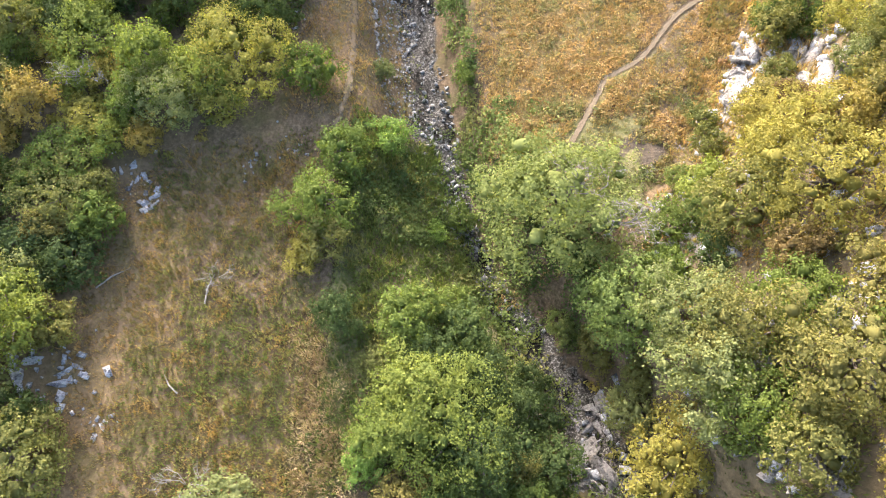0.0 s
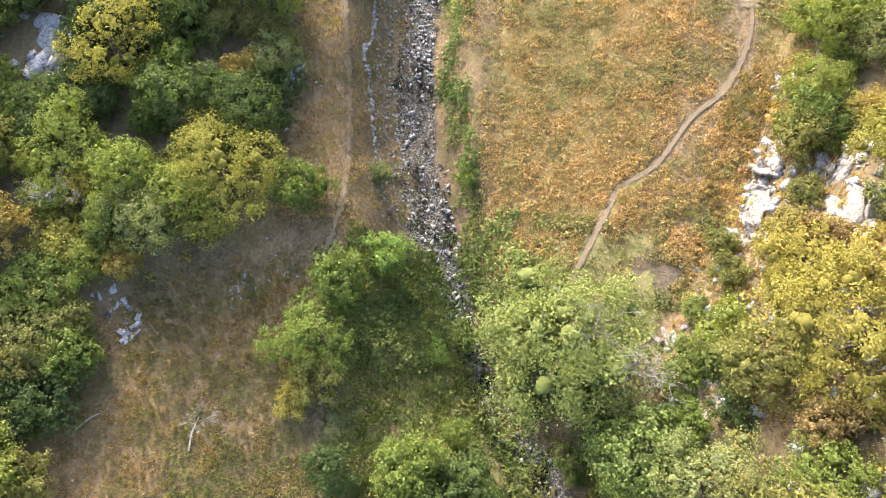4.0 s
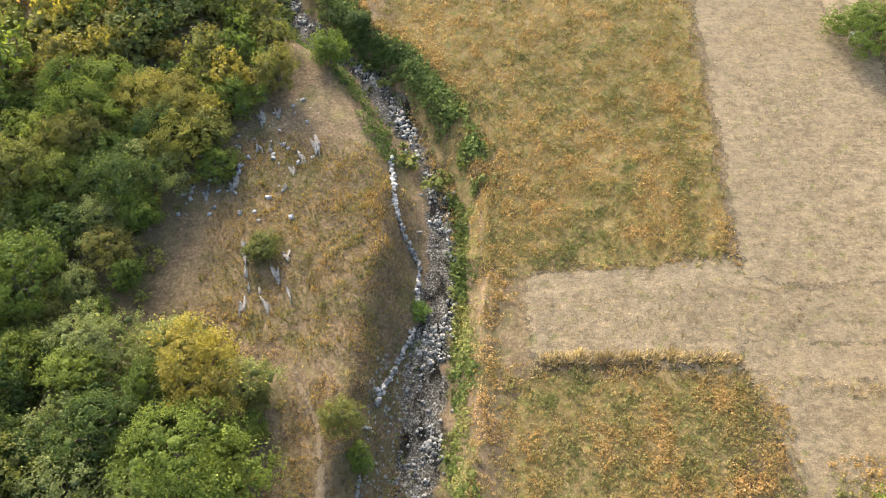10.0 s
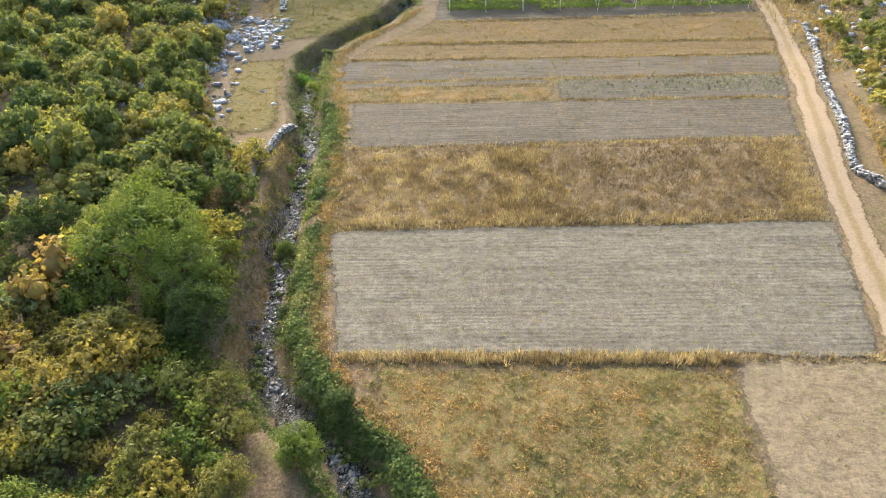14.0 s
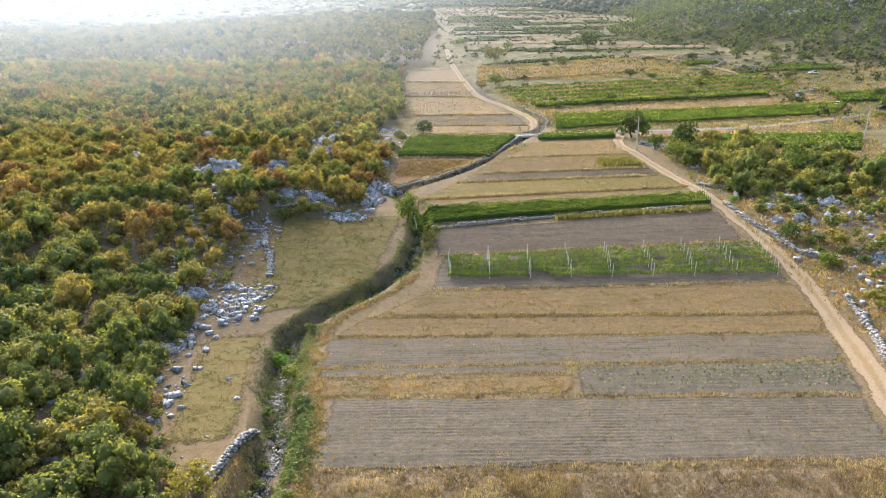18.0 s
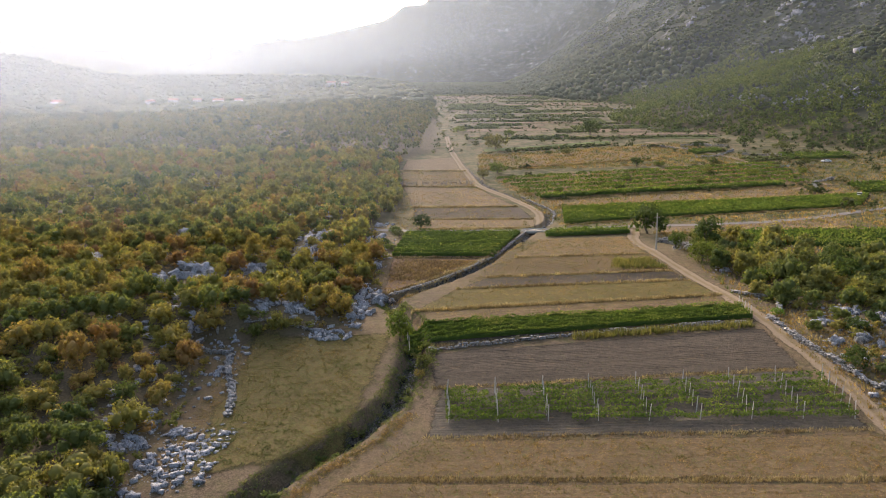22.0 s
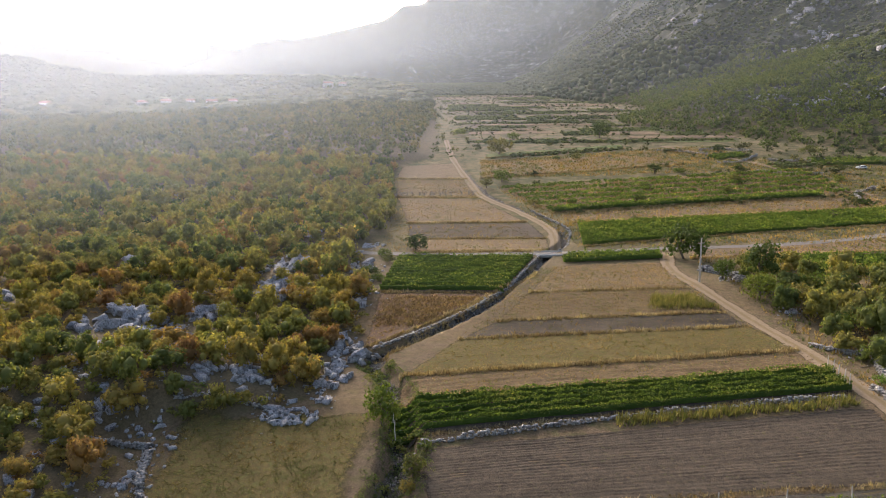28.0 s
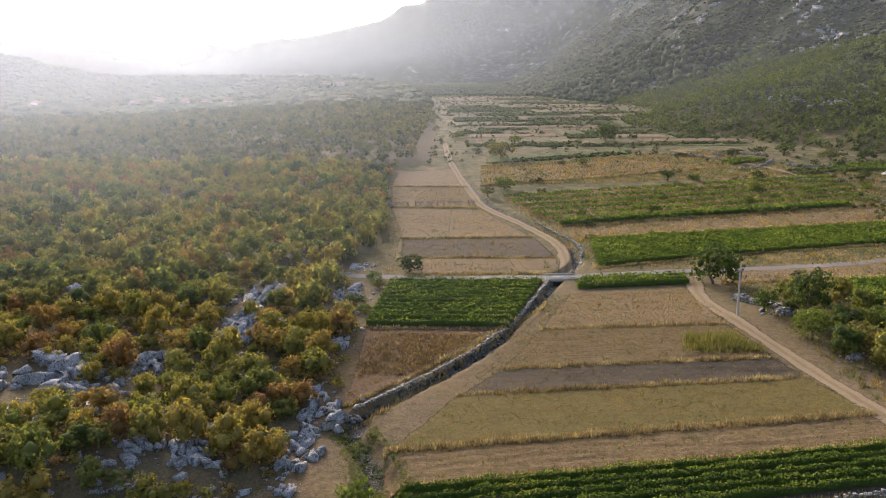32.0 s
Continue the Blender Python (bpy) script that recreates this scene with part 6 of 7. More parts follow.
scatter_stones("stream_stones", "pale angular stones in the stream bed", sp, (0.03 + 0.14 * rng.rand(len(sy)) ** 2.5) * np.where(sy < 64, 1, 1.3), M_PEBBLE, 12)
sy = rng.uniform(26, 48, 1100)
sp = np.stack([stream_x(sy) + rng.uniform(-3.2, -1.2, len(sy)), sy], 1)
scatter_stones("bank_stones", "grey stones on the washed-out bank", sp, 0.03 + 0.09 * rng.rand(len(sy)) ** 2, M_PEBBLE, 13)
sy = rng.uniform(18, 31, 130)
sp = np.stack([stream_x(sy) + rng.normal(0, 0.8, len(sy)), sy], 1)
scatter_stones("stream_boulders", "larger white boulders lying in the stream bed", sp, rng.uniform(0.10, 0.26, len(sy)), M_PEBBLE, 14, STONES)
P = []
for cx, cy, spread_, count, size_ in CLUSTERS:
    if size_ < 3:
        m = 14 + int(10 * spread_)
        P.append(np.column_stack([rng.normal(cx, spread_ * 1.3, m), rng.normal(cy, spread_ * 1.3, m), size_ * (0.08 + 0.3 * rng.rand(m) ** 2)]))
for x0, y0, x1, y1, m, s_ in ((-34.5, 145, -26.5, 156.5, 420, 0.34), (-42, 150, -36, 160, 130, 0.45), (-40, 134, -33, 144, 130, 0.5), (-38, 158, -30, 180, 130, 0.32), (-50, 184, -16, 198, 260, 0.55), (-45, 200, -18, 246, 260, 0.7), (-17, 56, -9, 67, 200, 0.16), (50, 120, 66, 200, 420, 0.4),
                              (-60, 150, -38, 200, 160, 0.6), (-30, 104, -20, 145, 40, 0.3), (-40, 110, -28, 145, 260, 0.5), (9, 4, 21, 34, 420, 0.28)):
    P.append(np.column_stack([rng.uniform(x0, x1, m), rng.uniform(y0, y1, m), s_ * (0.15 + 1.5 * rng.rand(m) ** 3.5)]))
mx, my = rng.uniform(150, 700, 26000), rng.uniform(480, 1300, 26000)
far_ = (mx - mountain_foot(my) > 150) & (mx < 0.72 * (my - 60)) & (waves(mx, my, 90, 53) + 0.5 * waves(mx, my, 24, 54) > 0.62)
scatter_stones("mountain_rocks", "grey limestone ledges breaking through the scrub of the mountain", np.column_stack([mx, my])[far_], rng.uniform(1.2, 4.2, int(far_.sum())), M_ROCK, 17, CHIPS, 0.15)
P = np.concatenate(P)
P = P[(P[:, 1] > 45) | (P[:, 0] < -5) | (P[:, 0] > crag_edge(P[:, 1]) + 0.3)]
scatter_stones("scattered_rocks", "broken grey limestone lying between the bushes", P[:, :2], P[:, 2], M_ROCK, 15, CHIPS, 0.1)

# ---- dry stone walls ----


CHIP_MESHES = [nmesh("wall_stone", v, f, mats=(M_WALLROCK,)) for v, f in CHIPS]


def stone_wall(pts, high, thick, label, size=0.3, seed=0, gap=0.0):
    rng = np.random.RandomState(300 + seed)
    line = smooth_line(pts, size * (0.6 if seed < 6 else 0.85))
    d = np.gradient(line, axis=0)
    d /= np.linalg.norm(d, axis=1)[:, None]
    side = np.stack([-d[:, 1], d[:, 0]], 1)
    g = height(line[:, 0], line[:, 1])
    s, loose = Soup(), []
    rows, lanes = max(1, int(high / (size * 0.75))), max(1, int(thick / (size * 0.9)))
    for i in range(len(line)):
        top = rows * (0.75 + 0.4 * waves(i * size, 0.0, 6, 60 + seed))
        for c in range(rows):
            if c > top:
                continue
            for l in range(lanes):
                v, f = CHIPS[rng.randint(len(CHIPS))]
                o = (l - (lanes - 1) / 2) * size * 0.9 * (1 - 0.1 * c) + 0.35 * size * rng.normal()
                q = line[i] + side[i] * o + d[i] * 0.4 * size * rng.normal()
                r = size * rng.uniform(0.28, 0.85)
                a = rng.uniform(0, 6.283)
                ca, sa = math.cos(a), math.sin(a)
                if seed < 9 and len(loose) < 260 and rng.rand() < 0.85:
                    loose.append((rng.randint(len(CHIP_MESHES)), (q[0], q[1], g[i] + size * 0.3 + c * size * 0.72), math.degrees(a), r))
                    continue
                w = np.column_stack([(v[:, 0] * ca - v[:, 1] * sa) * r * 1.15, (v[:, 0] * sa + v[:, 1] * ca) * r * 1.15, v[:, 2] * r * 0.8])
                s.put(w + np.array([q[0], q[1], g[i] + size * 0.3 + c * size * 0.72]), f)
    me = s.mesh("stones", M_WALLROCK)
    wall = part("dry_stone_wall", me)
    for k, q, a, r in loose:
        part("stone", CHIP_MESHES[k], wall).matrix_world = pose(*q, rng.uniform(-15, 15), rng.uniform(-15, 15), a) @ Matrix.Diagonal((1.15 * r, 1.15 * r, 0.85 * r, 1))
    return tagged(wall, label, "wall", "dry stone walls", "structure")


stone_wall([(-2.0, 50.2), (-2.6, 48.6), (-3.1, 47.2), (-3.8, 44.9)], 0.5, 0.36, "low dry stone wall above the stream", 0.22, 1)
stone_wall([(-4.4, 41.1), (-4.5, 38.1), (-4.9, 37.1), (-4.6, 35.2), (-4.3, 33), (-4.1, 30.8)], 0.3, 0.3, "broken line of wall stones on the bank", 0.2, 2)
stone_wall([(-4.1, 62.8), (-3.2, 57.1), (-1.9, 54.8), (-1.9, 52.2)], 0.35, 0.3, "crumbled wall edge above the stream", 0.22, 5)
stone_wall([(-20.4, 105.0), (-20.6, 108.4), (-20.0, 110.4), (-19.6, 114.0), (-18.9, 118.0)], 0.8, 0.7, "curved dry stone wall at the foot of the meadow", 0.3, 6)
stone_wall([(39.4, 101.6), (38.4, 105), (40.0, 110.6), (42.0, 117), (43.4, 122.5), (45.6, 130.5), (48.8, 139.5), (50.8, 149.0)], 1.0, 0.75, "thick white dry stone wall along the track", 0.3, 7)
stone_wall([(56.0, 161.6), (53.6, 163.2), (51.6, 166.0), (50.6, 172.7), (49.4, 177.6), (49.0, 182.3), (48.8, 189.4)], 0.9, 1.1, "tumbled dry stone wall beside the track", 0.34, 8)
stone_wall([(48.6, 204.6), (51.4, 201.4), (55.4, 200.8), (59.4, 205.6), (62.6, 211.3)], 0.9, 0.9, "tumbled stone wall around a thicket", 0.34, 9)
stone_wall([(54.2, 198.9), (51.7, 191.9)], 1.2, 0.7, "short stone wall end beside the track", 0.34, 10)
stone_wall([(-5.7, 176.9), (5.5, 179.6), (20.6, 183.0), (44.3, 187.0)], 0.8, 0.5, "low terrace wall below the vineyard", 0.3, 11)
stone_wall([(-34.0, 183.2), (-29.9, 184.2), (-23.7, 184.4)], 0.6, 0.6, "low stone wall at the head of the meadow", 0.3, 12)
stone_wall([(-43.7, 176.0), (-38, 176.4), (-34.0, 176.3)], 0.7, 0.7, "low stone wall between stony plots", 0.3, 13)
stone_wall([(-34.0, 175.6), (-32.4, 170.0), (-30.8, 166.9), (-29.6, 162.8), (-29.0, 159.6)], 0.6, 0.9, "tumbled stone wall along the meadow", 0.32, 14)
stone_wall([(-13.6, 204.4), (-10.2, 208.6), (-3.4, 217.0), (3.0, 226.2), (8.0, 236.5), (11.8, 247.6), (15.6, 259.6)], 0.75, 0.5, "stone wall of the canalised stream", 0.36, 15)
stone_wall([(-16.6, 203.6), (-14.8, 202.4), (-13.2, 203.6)], 1.0, 1.4, "heap of wall stones at the ford", 0.36, 16)
stone_wall([(21.2, 266.4), (24.6, 277), (26.6, 290), (24.2, 303.4), (19.2, 320.6)], 0.8, 0.5, "stone edge of the channel beside the sandy road", 0.4, 17)
for k, line_ in enumerate((((108, 414), (121, 420), (134, 437)), ((134, 424), (148, 421), (158, 423)), ((112, 452), (124, 456), (136, 450)), ((118, 396), (126, 391), (140, 388)), ((92, 452), (100, 449), (112, 440)), ((128, 338), (134, 352), (146, 362)))):
    stone_wall(line_, 1.3, 0.8, "pale terrace wall below the hillside", 0.55, 20 + k)
stone_wall([(47.0, 246.5), (49.0, 244.0), (51.5, 240.0), (51.0, 236.5)], 1.4, 2.2, "heap of cleared field stones under the tree", 0.4, 30)

# ---- vines and crops ----


def vine_row(p0, p1, high, wide, density, seed, mat=M_VINE, size=0.26, label="", gaps=0.0, posts=0, group="vine rows", name="vine_hedge"):
    """A trellised row: leaves round a wavy inner body, with posts as parts."""
    rng = np.random.RandomState(seed)
    p0, p1 = np.array(p0, float), np.array(p1, float)
    ln = np.linalg.norm(p1 - p0)
    d = (p1 - p0) / ln
    sd = np.array([-d[1], d[0]])
    n = int(ln * density)
    t = rng.uniform(0, ln, n)
    if gaps:
        t = t[waves(t, 0 * t + seed * 3.7, 7, seed % 50) > gaps - 0.6]
        n = len(t)
    top = high * (0.85 + 0.2 * waves(t, 0 * t + seed, 3, seed % 50))
    o, h = rng.normal(size=n) * wide * 0.36, top * rng.uniform(0.25, 1.05, n) ** 0.6
    xy = p0 + d * t[:, None] + sd * o[:, None]
    P = np.column_stack([xy, height(xy[:, 0], xy[:, 1]) + h])
    nor = np.column_stack([sd[0] * np.sign(o), sd[1] * np.sign(o), 0.7 + 0 * o])
    s = Soup()
    v, f = leaf_quads(rng, P, nor, size, 1.2, 0.7)
    tt = np.clip(0.4 + 0.3 * waves(xy[:, 0], xy[:, 1], 9, 77) + 0.2 * rng.normal(size=n), 0, 1)
    s.put(v, f, tint=np.repeat(tt, 4))
    if not gaps:
        # added inner body in a fixed dark tint, imitating the row's occluded inside
        k = max(2, int(ln / 1.2))
        u = np.linspace(0, ln, k)
        c = p0 + d * u[:, None]
        z = height(c[:, 0], c[:, 1])
        hh = high * (0.62 + 0.1 * waves(u, 0 * u + seed, 3, 5))
        ring = [np.column_stack([c + sd * a * wide, z + b * hh]) for a, b in ((-0.22, 0.12), (-0.26, 0.8), (0, 1.0), (0.26, 0.8), (0.22, 0.12))]
        i = np.arange(k - 1)
        s.put(np.concatenate(ring), np.concatenate([np.stack([a * k + i, a * k + i + 1, (a + 1) * k + i + 1, (a + 1) * k + i], 1) for a in range(4)]), tint=0.1)
    e = part(name, s.mesh("vine_leaves", mat))
    tagged(e, label or "dense green row of trellised vines", "vines", group)
    for u in np.linspace(0.3, ln - 0.3, posts) if posts else ():
        q = p0 + d * u
        w = part("post", POST, e)
        w.matrix_world = pose(q[0], q[1], ground_at(*q) - 0.1, random.uniform(-4, 4), random.uniform(-4, 4), 0)
    return e


s = Soup()
tube(s, [(0, 0, 0), (0, 0, 1.1), (0, 0, 2.3)], [0.06, 0.055, 0.05], 5)
M_POST = gravel_material("pale_concrete", (0.42, 0.40, 0.37), (0.60, 0.58, 0.54))
POST = s.mesh("post_mesh", M_POST)


def vineyard(c, rows, high, wide, density, seed, **more):
    c = np.array(c, float)
    for i in range(rows):
        u = (i + 0.5) / rows
        vine_row(c[0] + u * (c[3] - c[0]), c[1] + u * (c[2] - c[1]), high, wide, density, seed + i, **more)


vineyard([(-8.2, 178.8), (46.0, 188.4), (46.4, 195.6), (-9.8, 186.2)], 5, 1.3, 0.42, 46, 400, size=0.20, label="long dense row of dark green vines above the terrace wall", posts=2)
vineyard([(-16.4, 232.2), (6.2, 231.2), (14.6, 259.8), (-15.4, 261.2)], 12, 1.4, 0.9, 16, 420, size=0.30, label="dense row of bright green vines beside the channel")
vineyard([(20.0, 253.4), (42.0, 257.0), (42.6, 263.2), (22.5, 260.6)], 3, 1.7, 1.5, 18, 440, size=0.34, label="short dense row of vines below the lane")
vineyard([(27.4, 271.0), (125.0, 303.8), (141.0, 327.6), (30.4, 298.6)], 12, 1.4, 1.1, 12, 450, size=0.40, label="long row of green vines beyond the lane")
vineyard([(66.0, 243.0), (98.0, 236.0), (112.0, 262.0), (68.0, 258.0)], 8, 1.7, 1.4, 12, 470, size=0.40, label="row of vines behind the thicket")
vineyard([(25.4, 317.2), (133.0, 352.0), (137.0, 400.0), (11.0, 361.0)], 6, 1.6, 2.2, 18, 490, size=0.55, gaps=-0.15, label="broad overgrown row of vines")
vine_row((25.6, 317.6), (120.0, 347.4), 2.2, 2.4, 16, 499, size=0.6, label="tall dark hedge of vines along the field")
vineyard([(150, 408), (182, 414), (186, 430), (150, 424)], 4, 1.8, 1.8, 7, 505, size=0.6, label="terrace row of vines below the hillside")
vineyard([(112, 424), (130, 434), (128, 444), (110, 434)], 3, 1.6, 1.8, 7, 512, size=0.6, label="terrace row of vines below the hillside")
vineyard([(141, 330), (170, 336), (176, 360), (146, 352)], 5, 1.7, 1.8, 7, 520, size=0.6, label="terrace row of vines near the farm track")
vineyard([(-2.0, 157.0), (45.6, 156.4), (46.6, 168.0), (-2.4, 164.8)], 6, 1.25, 0.6, 62, 530, size=0.19, gaps=-0.1, posts=9, label="young sparse row of trellised vines with pale posts", group="young vine rows")


def maize(name, corners, n, high, label, seed):
    rng = np.random.RandomState(seed)
    p = in_quad(rng, corners, n)
    s = Soup()
    v, f, t = tufts(rng, p, high * rng.uniform(0.6, 1.2, len(p)), 7, 0.13, rng.rand(len(p)), 0.6)
    s.put(v, f, tint=t)
    return tagged(part(name, s.mesh(name, M_MAIZE)), label, "maize", kind="stuff")


maize("maize_strip", [(16.4, 180.4), (45.2, 184.6), (44.6, 186.4), (16.4, 182.2)], 420, 1.0, "strip of yellowing maize along the terrace wall", 61)
maize("maize_patch", [(29.8, 221.0), (42.0, 221.0), (39.8, 228.4), (32.0, 228.6)], 650, 1.0, "patch of yellowing maize in the dry field", 62)
rng = np.random.RandomState(63)
P = np.array([(x + 0.12 * rng.normal(), 124.2 + 0.85 * j + 0.02 * (x - 12) + 0.08 * rng.normal()) for j in range(7) for x in np.arange(12.6, 39.6, 0.55) if rng.rand() < 0.55 + 0.4 * (x > 24) * (j > 1)])
s = Soup()
m = 8
c = np.repeat(np.column_stack([P, height(P[:, 0], P[:, 1]) + 0.22]), m, 0)
dd = ball(rng, len(c))
dd[:, 2] = np.abs(dd[:, 2]) + 0.3
v, f = leaf_quads(rng, c + dd * 0.12, dd, 0.19, 1.2, 0.3)
s.put(v, f, tint=np.repeat(np.repeat(rng.rand(len(P)), m), 4))
tagged(part("cabbages", s.mesh("cabbages", M_CABBAGE)), "pale green cabbages in rows on tilled soil", "cabbage", kind="stuff")

# ---- bare branches ----


def branches(seed, spread_, high, levels=3, forks=5, thick=0.032):
    rng = np.random.RandomState(seed)
    s = Soup()

    def grow(p, d, ln, r, k):
        q1 = p + d * ln * 0.5 + 0.12 * ln * rng.normal(size=3)
        q2 = p + d * ln + 0.12 * ln * rng.normal(size=3)
        tube(s, [p, q1, q2], [r, r * 0.8, r * 0.55], 4)
        if k:
            for _ in range(rng.randint(2, 5)):
                e = d + 0.75 * rng.normal(size=3)
                grow(p + (q2 - p) * rng.uniform(0.4, 1.0), e / np.linalg.norm(e), ln * rng.uniform(0.45, 0.75), r * 0.55, k - 1)

    for _ in range(forks):
        d = rng.normal(size=3) * np.array([spread_, spread_, 0.3]) + np.array([0, 0, 1.0])
        grow(np.zeros(3), d / np.linalg.norm(d), high * 0.5, thick, levels)
    return s.mesh("bare_branches", M_TWIG)


BARE = [branches(600 + i, 0.9, 2.2, 3, 6) for i in range(3)]
SAPLING = [branches(620 + i, 0.35, 3.2, 2, 3, 0.07) for i in range(3)]
for i, (bx, by, lift, sc) in enumerate(((7.6, 18.2, 3.0, 1.3), (8.6, 16.6, 2.8, 1.3), (6.2, 19.8, 2.8, 1.0), (-11.4, 4.6, 0, 0.9), (-19.4, 25.4, 1.0, 1.0), (13.7, 9.2, 0.6, 0.9), (-11.3, 14.7, 0, 0.6), (6.4, 6.4, 0.3, 0.7))):
    ob = part("dead_shrub", BARE[i % 3])
    ob.matrix_world = pose(bx, by, ground_at(bx, by) + lift - 0.05, 0, 0, 70 * i) @ Matrix.Diagonal((sc, sc, sc * 0.7, 1))
    tagged(ob, "bare grey dead branches of a withered shrub", "dead shrub", "withered shrubs")
for i in range(15):
    ob = part("bare_sapling", SAPLING[i % 3])
    bx, by = -24 + 1.85 * i, 342.6 + 0.34 * i
    ob.matrix_world = pose(bx, by, ground_at(bx, by) - 0.05, 0, 0, 40 * i)
    tagged(ob, "bare dark sapling standing in a row in the field", "sapling", "row of saplings")
for bx, by, ln, turn in ((-11.6, 14.0, 1.6, 80), (-12.8, 9.2, 1.2, 130), (-16.6, 14.6, 1.9, 35), (52.0, 196.5, 2.2, 20)):
    s = Soup()
    tube(s, [(-ln / 2, 0, 0.06), (0, 0.1, 0.1), (ln / 2, 0, 0.05)], [0.05, 0.045, 0.02], 5)
    ob = part("fallen_branch", s.mesh("fallen_branch", M_TWIG))
    ob.matrix_world = pose(bx, by, ground_at(bx, by), 0, 0, turn)
    tagged(ob, "pale fallen branch lying on the ground", "branch")

# ---- poles, bridge, cars, houses ----


def bm_box(s, x0, x1, y0, y1, z0, z1):
    v = [(x, y, z) for x in (x0, x1) for y in (y0, y1) for z in (z0, z1)]
    s.put(v, [(0, 1, 3, 2), (4, 6, 7, 5), (0, 4, 5, 1), (2, 3, 7, 6), (0, 2, 6, 4), (1, 5, 7, 3)])


def plain(name, color, rough=0.6, metal=0.0):
    n = Nodes(name)
    f = n.noise(3, 4)
    col = n.mix(n.ramp(f, (0.35, 0.0), (0.7, 0.5)), color, tuple(0.75 * c for c in color))
    n.bsdf.inputs["Metallic"].default_value = metal
    return n.done(col, rough, 0.4)


M_CONCRETE, M_IRON, M_GLAZE = plain("grey_concrete", (0.42, 0.40, 0.36), 0.9), plain("galvanised_iron", (0.3, 0.3, 0.3), 0.5, 0.7), plain("brown_glaze", (0.25, 0.12, 0.06), 0.3)


def utility_pole(x, y, high, turn, lean=0.0):
    e = new("utility_pole")
    e.matrix_world = pose(x, y, ground_at(x, y), 0, lean, turn)
    s = Soup()
    tube(s, [(0, 0, -0.5), (0, 0, high * 0.5), (0, 0, high)], [0.19, 0.155, 0.11], 10)
    bm_box(s, -0.11, 0.11, -0.11, 0.11, high - 0.05, high + 0.02)
    part("shaft", s.mesh("shaft", M_CONCRETE), e)
    s = Soup()
    bm_box(s, -0.75, 0.75, -0.05, 0.05, high - 1.05, high - 0.93)
    part("crossarm", s.mesh("crossarm", M_IRON), e, "short steel crossarm")
    s = Soup()
    tube(s, [(0, 0, 0), (0, 0, 0.1), (0, 0, 0.22)], [0.05, 0.09, 0.05], 8)
    me = s.mesh("insulator", M_GLAZE)
    for k in (-0.65, -0.3, 0.3, 0.65):
        w = part("insulator", me, e)
        w.location = (k, 0, high - 0.93)
    return tagged(e, "grey concrete utility pole with a short crossarm", "pole", "utility poles")


utility_pole(43.2, 236.4, 8.4, 25, -1.5)
utility_pole(109.6, 256.2, 9.0, 25, 1.0)

b = new("stone_bridge")
b.matrix_world = pose(18.6, 263.4, ground_at(14.4, 263.4) + 0.05, 0, 0, 2)
s = Soup()
bm_box(s, -3.2, 3.2, -1.9, 1.9, -0.35, 0.06)
part("deck", s.mesh("deck", M_LANE), b, "worn grey bridge deck")
for k in (-2.05, 2.05):
    s = Soup()
    bm_box(s, -3.4, 3.4, -0.16, 0.16, -0.45, 0.3)
    part("parapet", s.mesh("parapet", M_CONCRETE), b).location = (0, k, 0)
for k in (-2.4, 2.4):
    s = Soup()
    bm_box(s, -0.5, 0.5, -1.8, 1.8, -2.4, -0.35)
    part("abutment", s.mesh("abutment", M_WALLROCK), b).location = (k, 0, 0)
tagged(b, "small flat stone bridge carrying the lane over the channel", "bridge")

M_GLASS, M_TYRE = plain("dark_glass", (0.02, 0.025, 0.03), 0.08), plain("tyre_rubber", (0.03, 0.03, 0.03), 0.8)


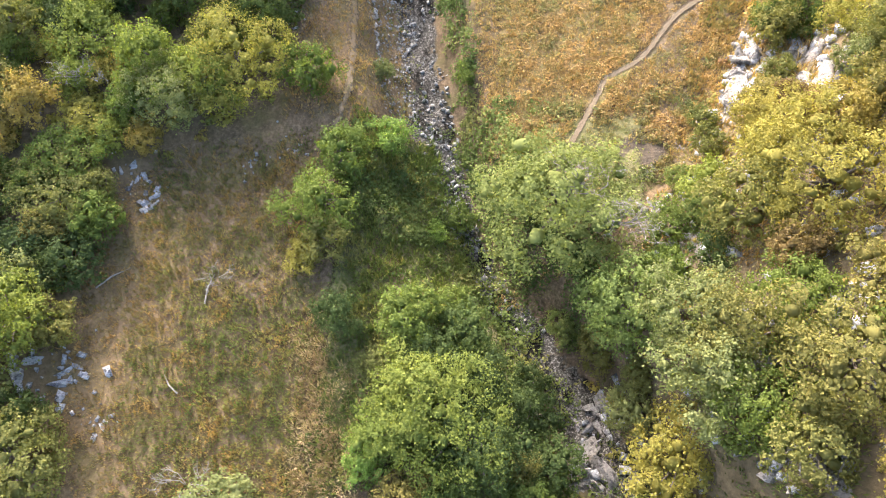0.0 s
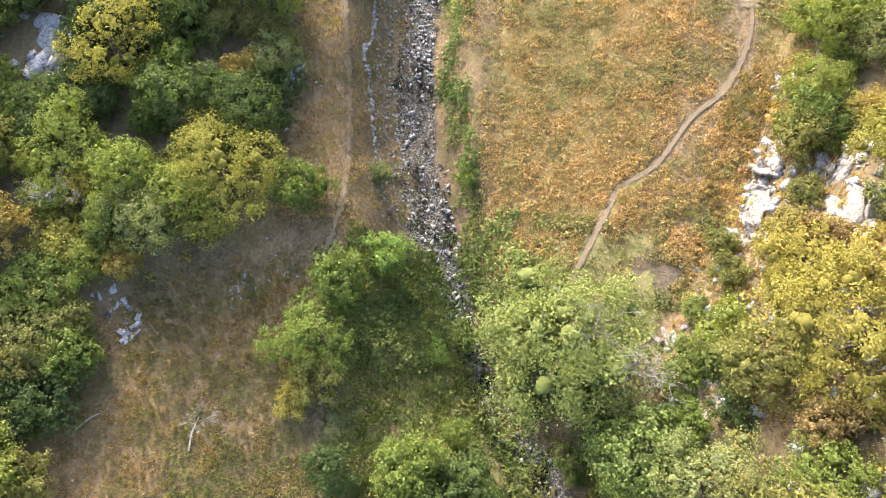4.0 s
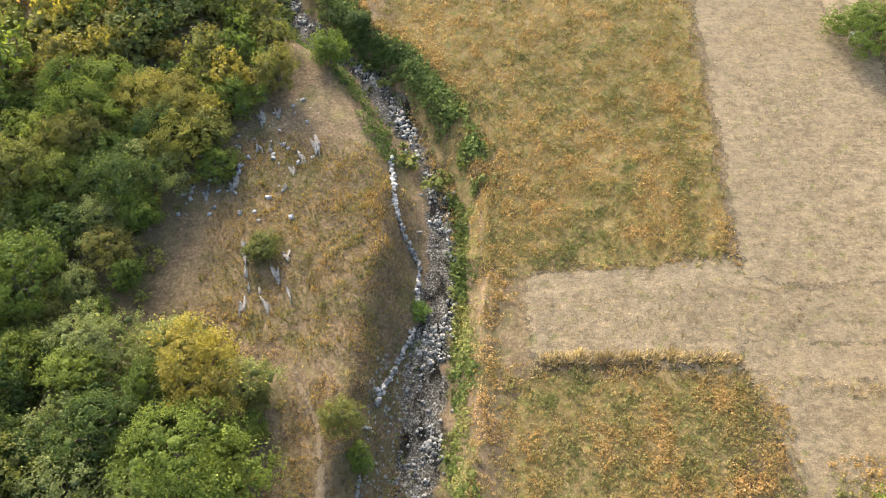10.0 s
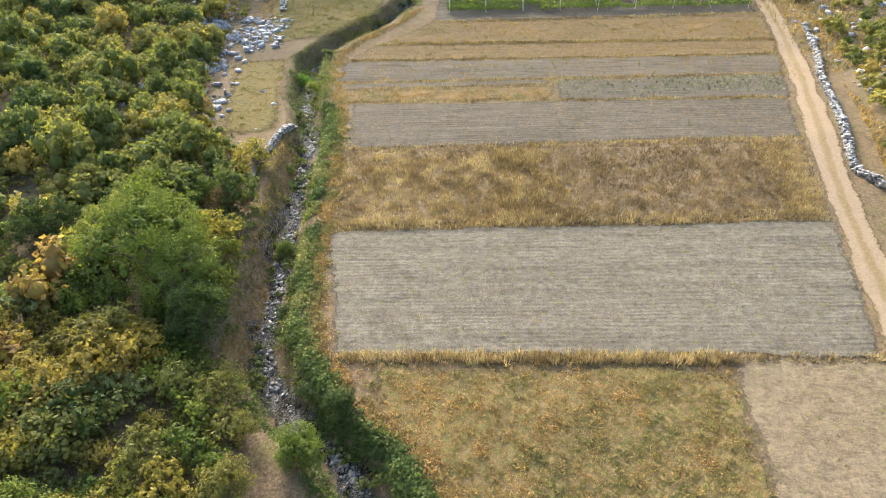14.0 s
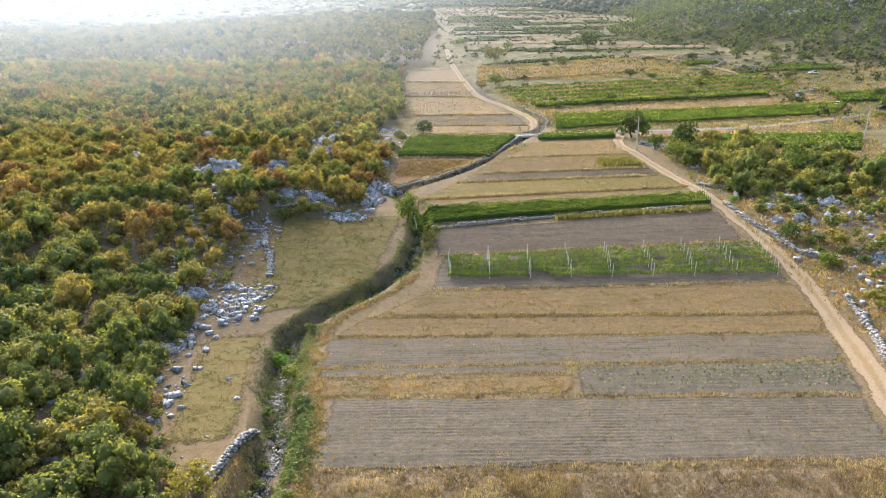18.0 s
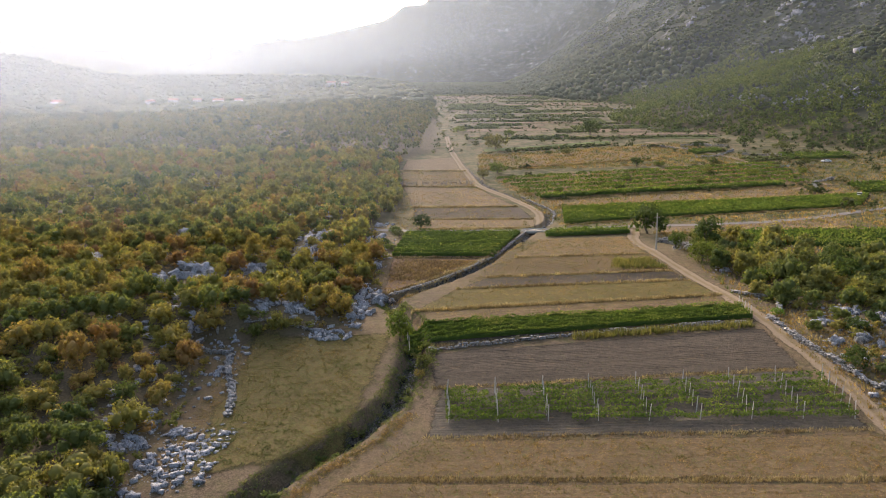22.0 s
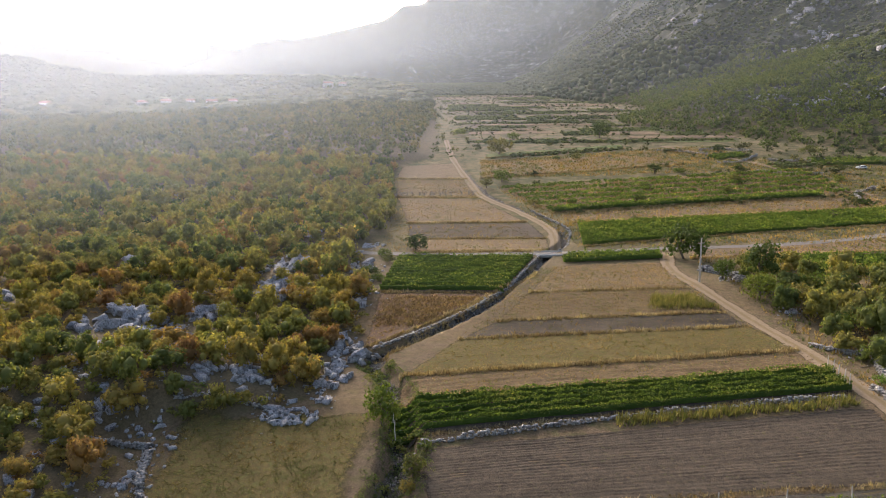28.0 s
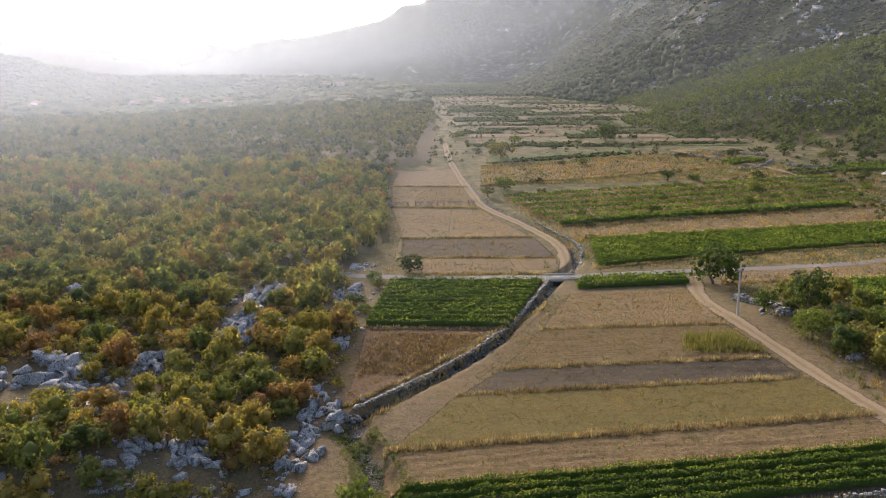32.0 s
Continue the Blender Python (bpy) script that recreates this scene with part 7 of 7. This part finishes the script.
def car(x, y, turn, paint, label):
    e = new("parked_car")
    e.matrix_world = pose(x, y, ground_at(x, y) + 0.05, 0, 0, turn)
    bm = bmesh.new()
    prof = [(-2.1, 0.35), (-2.1, 0.85), (-1.2, 0.98), (-0.55, 1.42), (1.0, 1.45), (1.85, 0.98), (2.1, 0.9), (2.1, 0.35)]
    rows = [[bm.verts.new((px, py * (0.86 if pz > 1.1 else 1.0), pz)) for px, pz in prof] for py in (-0.85, 0.85)]
    for i in range(len(prof)):
        j = (i + 1) % len(prof)
        bm.faces.new((rows[0][i], rows[0][j], rows[1][j], rows[1][i]))
    bm.faces.new(rows[0][::-1])
    bm.faces.new(rows[1])
    bmesh.ops.bevel(bm, geom=bm.edges[:], offset=0.06, segments=2, affect="EDGES")
    me = bpy.data.meshes.new("body")
    bm.to_mesh(me)
    bm.free()
    me.materials.append(paint)
    part("body", me, e)
    for k in (-1, 1):
        s = Soup()
        s.put([(-1.0, k * 0.80, 0.98), (1.55, k * 0.80, 0.98), (0.9, k * 0.75, 1.36), (-0.5, k * 0.75, 1.36)], [(0, 1, 2, 3)])
        w = s.mesh("side_window", M_GLASS)
        part("side_window", w, e).location = (0, k * 0.05, 0)
    for px, pz, qx, qz in ((-1.22, 1.0, -0.6, 1.4), (1.82, 1.02, 1.06, 1.42)):
        s = Soup()
        sg = -0.04 if px < 0 else 0.04
        s.put([(px + sg, -0.7, pz), (px + sg, 0.7, pz), (qx + sg, 0.62, qz), (qx + sg, -0.62, qz)], [(0, 1, 2, 3)])
        part("windscreen", s.mesh("windscreen", M_GLASS), e)
    s = Soup()
    tube(s, [(0, -0.1, 0), (0, -0.09, 0), (0, 0.09, 0), (0, 0.1, 0)], [0.2, 0.31, 0.31, 0.2], 14)
    me = s.mesh("wheel", M_TYRE)
    s = Soup()
    tube(s, [(0, -0.115, 0), (0, -0.11, 0), (0, 0.11, 0), (0, 0.115, 0)], [0.05, 0.17, 0.17, 0.05], 12)
    rim_me = s.mesh("rim", M_IRON)
    for px, nm, mt in ((-2.08, "headlight", M_CONCRETE), (2.08, "tail_light", M_GLAZE)):
        for py in (-0.6, 0.6):
            s = Soup()
            bm_box(s, px - 0.05, px + 0.05, py - 0.16, py + 0.16, 0.62, 0.78)
            part(nm, s.mesh(nm, mt), e)
    for px in (-1.3, 1.3):
        for py in (-0.8, 0.8):
            wh = part("wheel", me, e)
            wh.location = (px, py, 0.31)
            part("rim", rim_me, wh)
    return tagged(e, label, "car", "parked cars")


car(147.5, 316.0, 15, plain("dark_blue_paint", (0.03, 0.035, 0.045), 0.25), "dark saloon car parked at the end of the lane")
car(135.5, 323.5, 60, plain("grey_paint", (0.28, 0.29, 0.30), 0.3), "grey car parked beside the lane")
car(162.7, 402.0, 10, plain("white_paint", (0.75, 0.75, 0.73), 0.35), "white car parked below the hillside")

M_PLASTER, M_TILES = plain("pale_plaster", (0.62, 0.58, 0.50), 0.9), plain("clay_tiles", (0.34, 0.16, 0.10), 0.9)


def house(x, y, w, d, h, turn):
    e = new("house")
    e.matrix_world = pose(x, y, ground_at(x, y) - 0.3, 0, 0, turn)
    s = Soup()
    bm_box(s, -w / 2, w / 2, -d / 2, d / 2, 0, h)
    part("walls", s.mesh("walls", M_PLASTER), e)
    s = Soup()
    o, r = 0.4, h + 0.32 * d
    s.put([(-w / 2 - o, -d / 2 - o, h), (w / 2 + o, -d / 2 - o, h), (w / 2 + o, 0, r), (-w / 2 - o, 0, r), (-w / 2 - o, d / 2 + o, h), (w / 2 + o, d / 2 + o, h)],
          [(0, 1, 2, 3), (3, 2, 5, 4)], [(0, 3, 4), (1, 5, 2)])
    roof = part("roof", s.mesh("roof", M_TILES), e, "reddish tiled gable roof")
    s = Soup()
    bm_box(s, w * 0.2, w * 0.2 + 0.8, 0.6, 1.4, h, r + 0.9)
    part("chimney", s.mesh("chimney", M_PLASTER), roof)
    for k in (-0.3, 0.0, 0.3):
        for lev in range(max(1, int(h / 3))):
            s = Soup()
            bm_box(s, k * w - 0.5, k * w + 0.5, -d / 2 - 0.06, -d / 2 + 0.1, 1.0 + 2.9 * lev, 2.3 + 2.9 * lev)
            wi = part("window", s.mesh("window", M_GLASS), e)
            s = Soup()
            bm_box(s, k * w - 0.65, k * w + 0.65, -d / 2 - 0.2, -d / 2 + 0.1, 0.85 + 2.9 * lev, 0.98 + 2.9 * lev)
            part("sill", s.mesh("sill", M_CONCRETE), wi)
    return tagged(e, "pale plastered house with a tiled roof among trees", "house", "village houses")


for hx, hy, hw, hd, hh, ht in ((-454, 1166, 14, 9, 6, 10), (-470, 1120, 12, 9, 6, -20), (-388, 1177, 16, 9, 6, 30), (-430, 1200, 12, 8, 6, 0), (-360, 1190, 13, 9, 6, 15), (-600, 1100, 14, 10, 6, 5), (-300, 1640, 22, 11, 9, 20), (-270, 1650, 14, 10, 7, -10)):
    house(hx, hy, hw, hd, hh, ht)
CYPRESS = tree_mesh("cypress_crown", 700, 1.0, 7.0, 16, 700, 0.4, M_DARK, 0.8, 0.05)
for cx, cy, cr in ((-318, 1630, 3.2), (-330, 1632, 3.0), (-309, 1625, 3.6), (-342, 1640, 2.6)):
    e = new("cypress")
    e.matrix_world = pose(cx, cy, ground_at(cx, cy), 0, 0, cx) @ Matrix.Diagonal((cr, cr, cr, 1))
    part("trunk", CYPRESS[1], e)
    part("crown", CYPRESS[0], e)
    tagged(e, "tall dark cypress beside the distant house", "tree", "cypresses")
ribbon("far_road", [(-600, 1080), (-560, 1100), (-545, 1085), (-520, 1060)], 6, M_PATH, "pale road near the distant village", "road", lift=0.6)

# bushes along the fields' edges and banks
BUSHES = [(57, 338, 2.6), (34, 333, 1.8), (21, 329, 2.0), (12, 468, 4.5), (-5, 522, 5), (7, 360, 3), (75, 390, 3.5), (25, 493, 4.5), (49, 425, 3), (40, 425, 2.2), (85, 392, 3), (100, 372, 3.2), (64, 360, 2.6), (118, 372, 3), (90, 352, 2.5), (110, 395, 3),
          (140, 375, 3), (150, 395, 3.2), (125, 330, 3), (150, 318, 4), (158, 330, 4.5), (165, 348, 4), (128, 312, 2.5), (135, 296, 2.5), (120, 448, 4), (145, 452, 5), (160, 440, 5), (175, 440, 5), (-19, 262, 2), (-17, 256, 2), (-20, 245, 2.4), (-17.5, 240, 1.8)]
p = np.array([(a, b_) for a, b_, _ in BUSHES], float)
for i, (bx, by) in enumerate(p):
    plant(float(bx), float(by), BUSHES[i][2] * 0.9, ("dark", "green", "olive")[i % 3], False, tall=0.7, label="rounded green bush between the far fields")
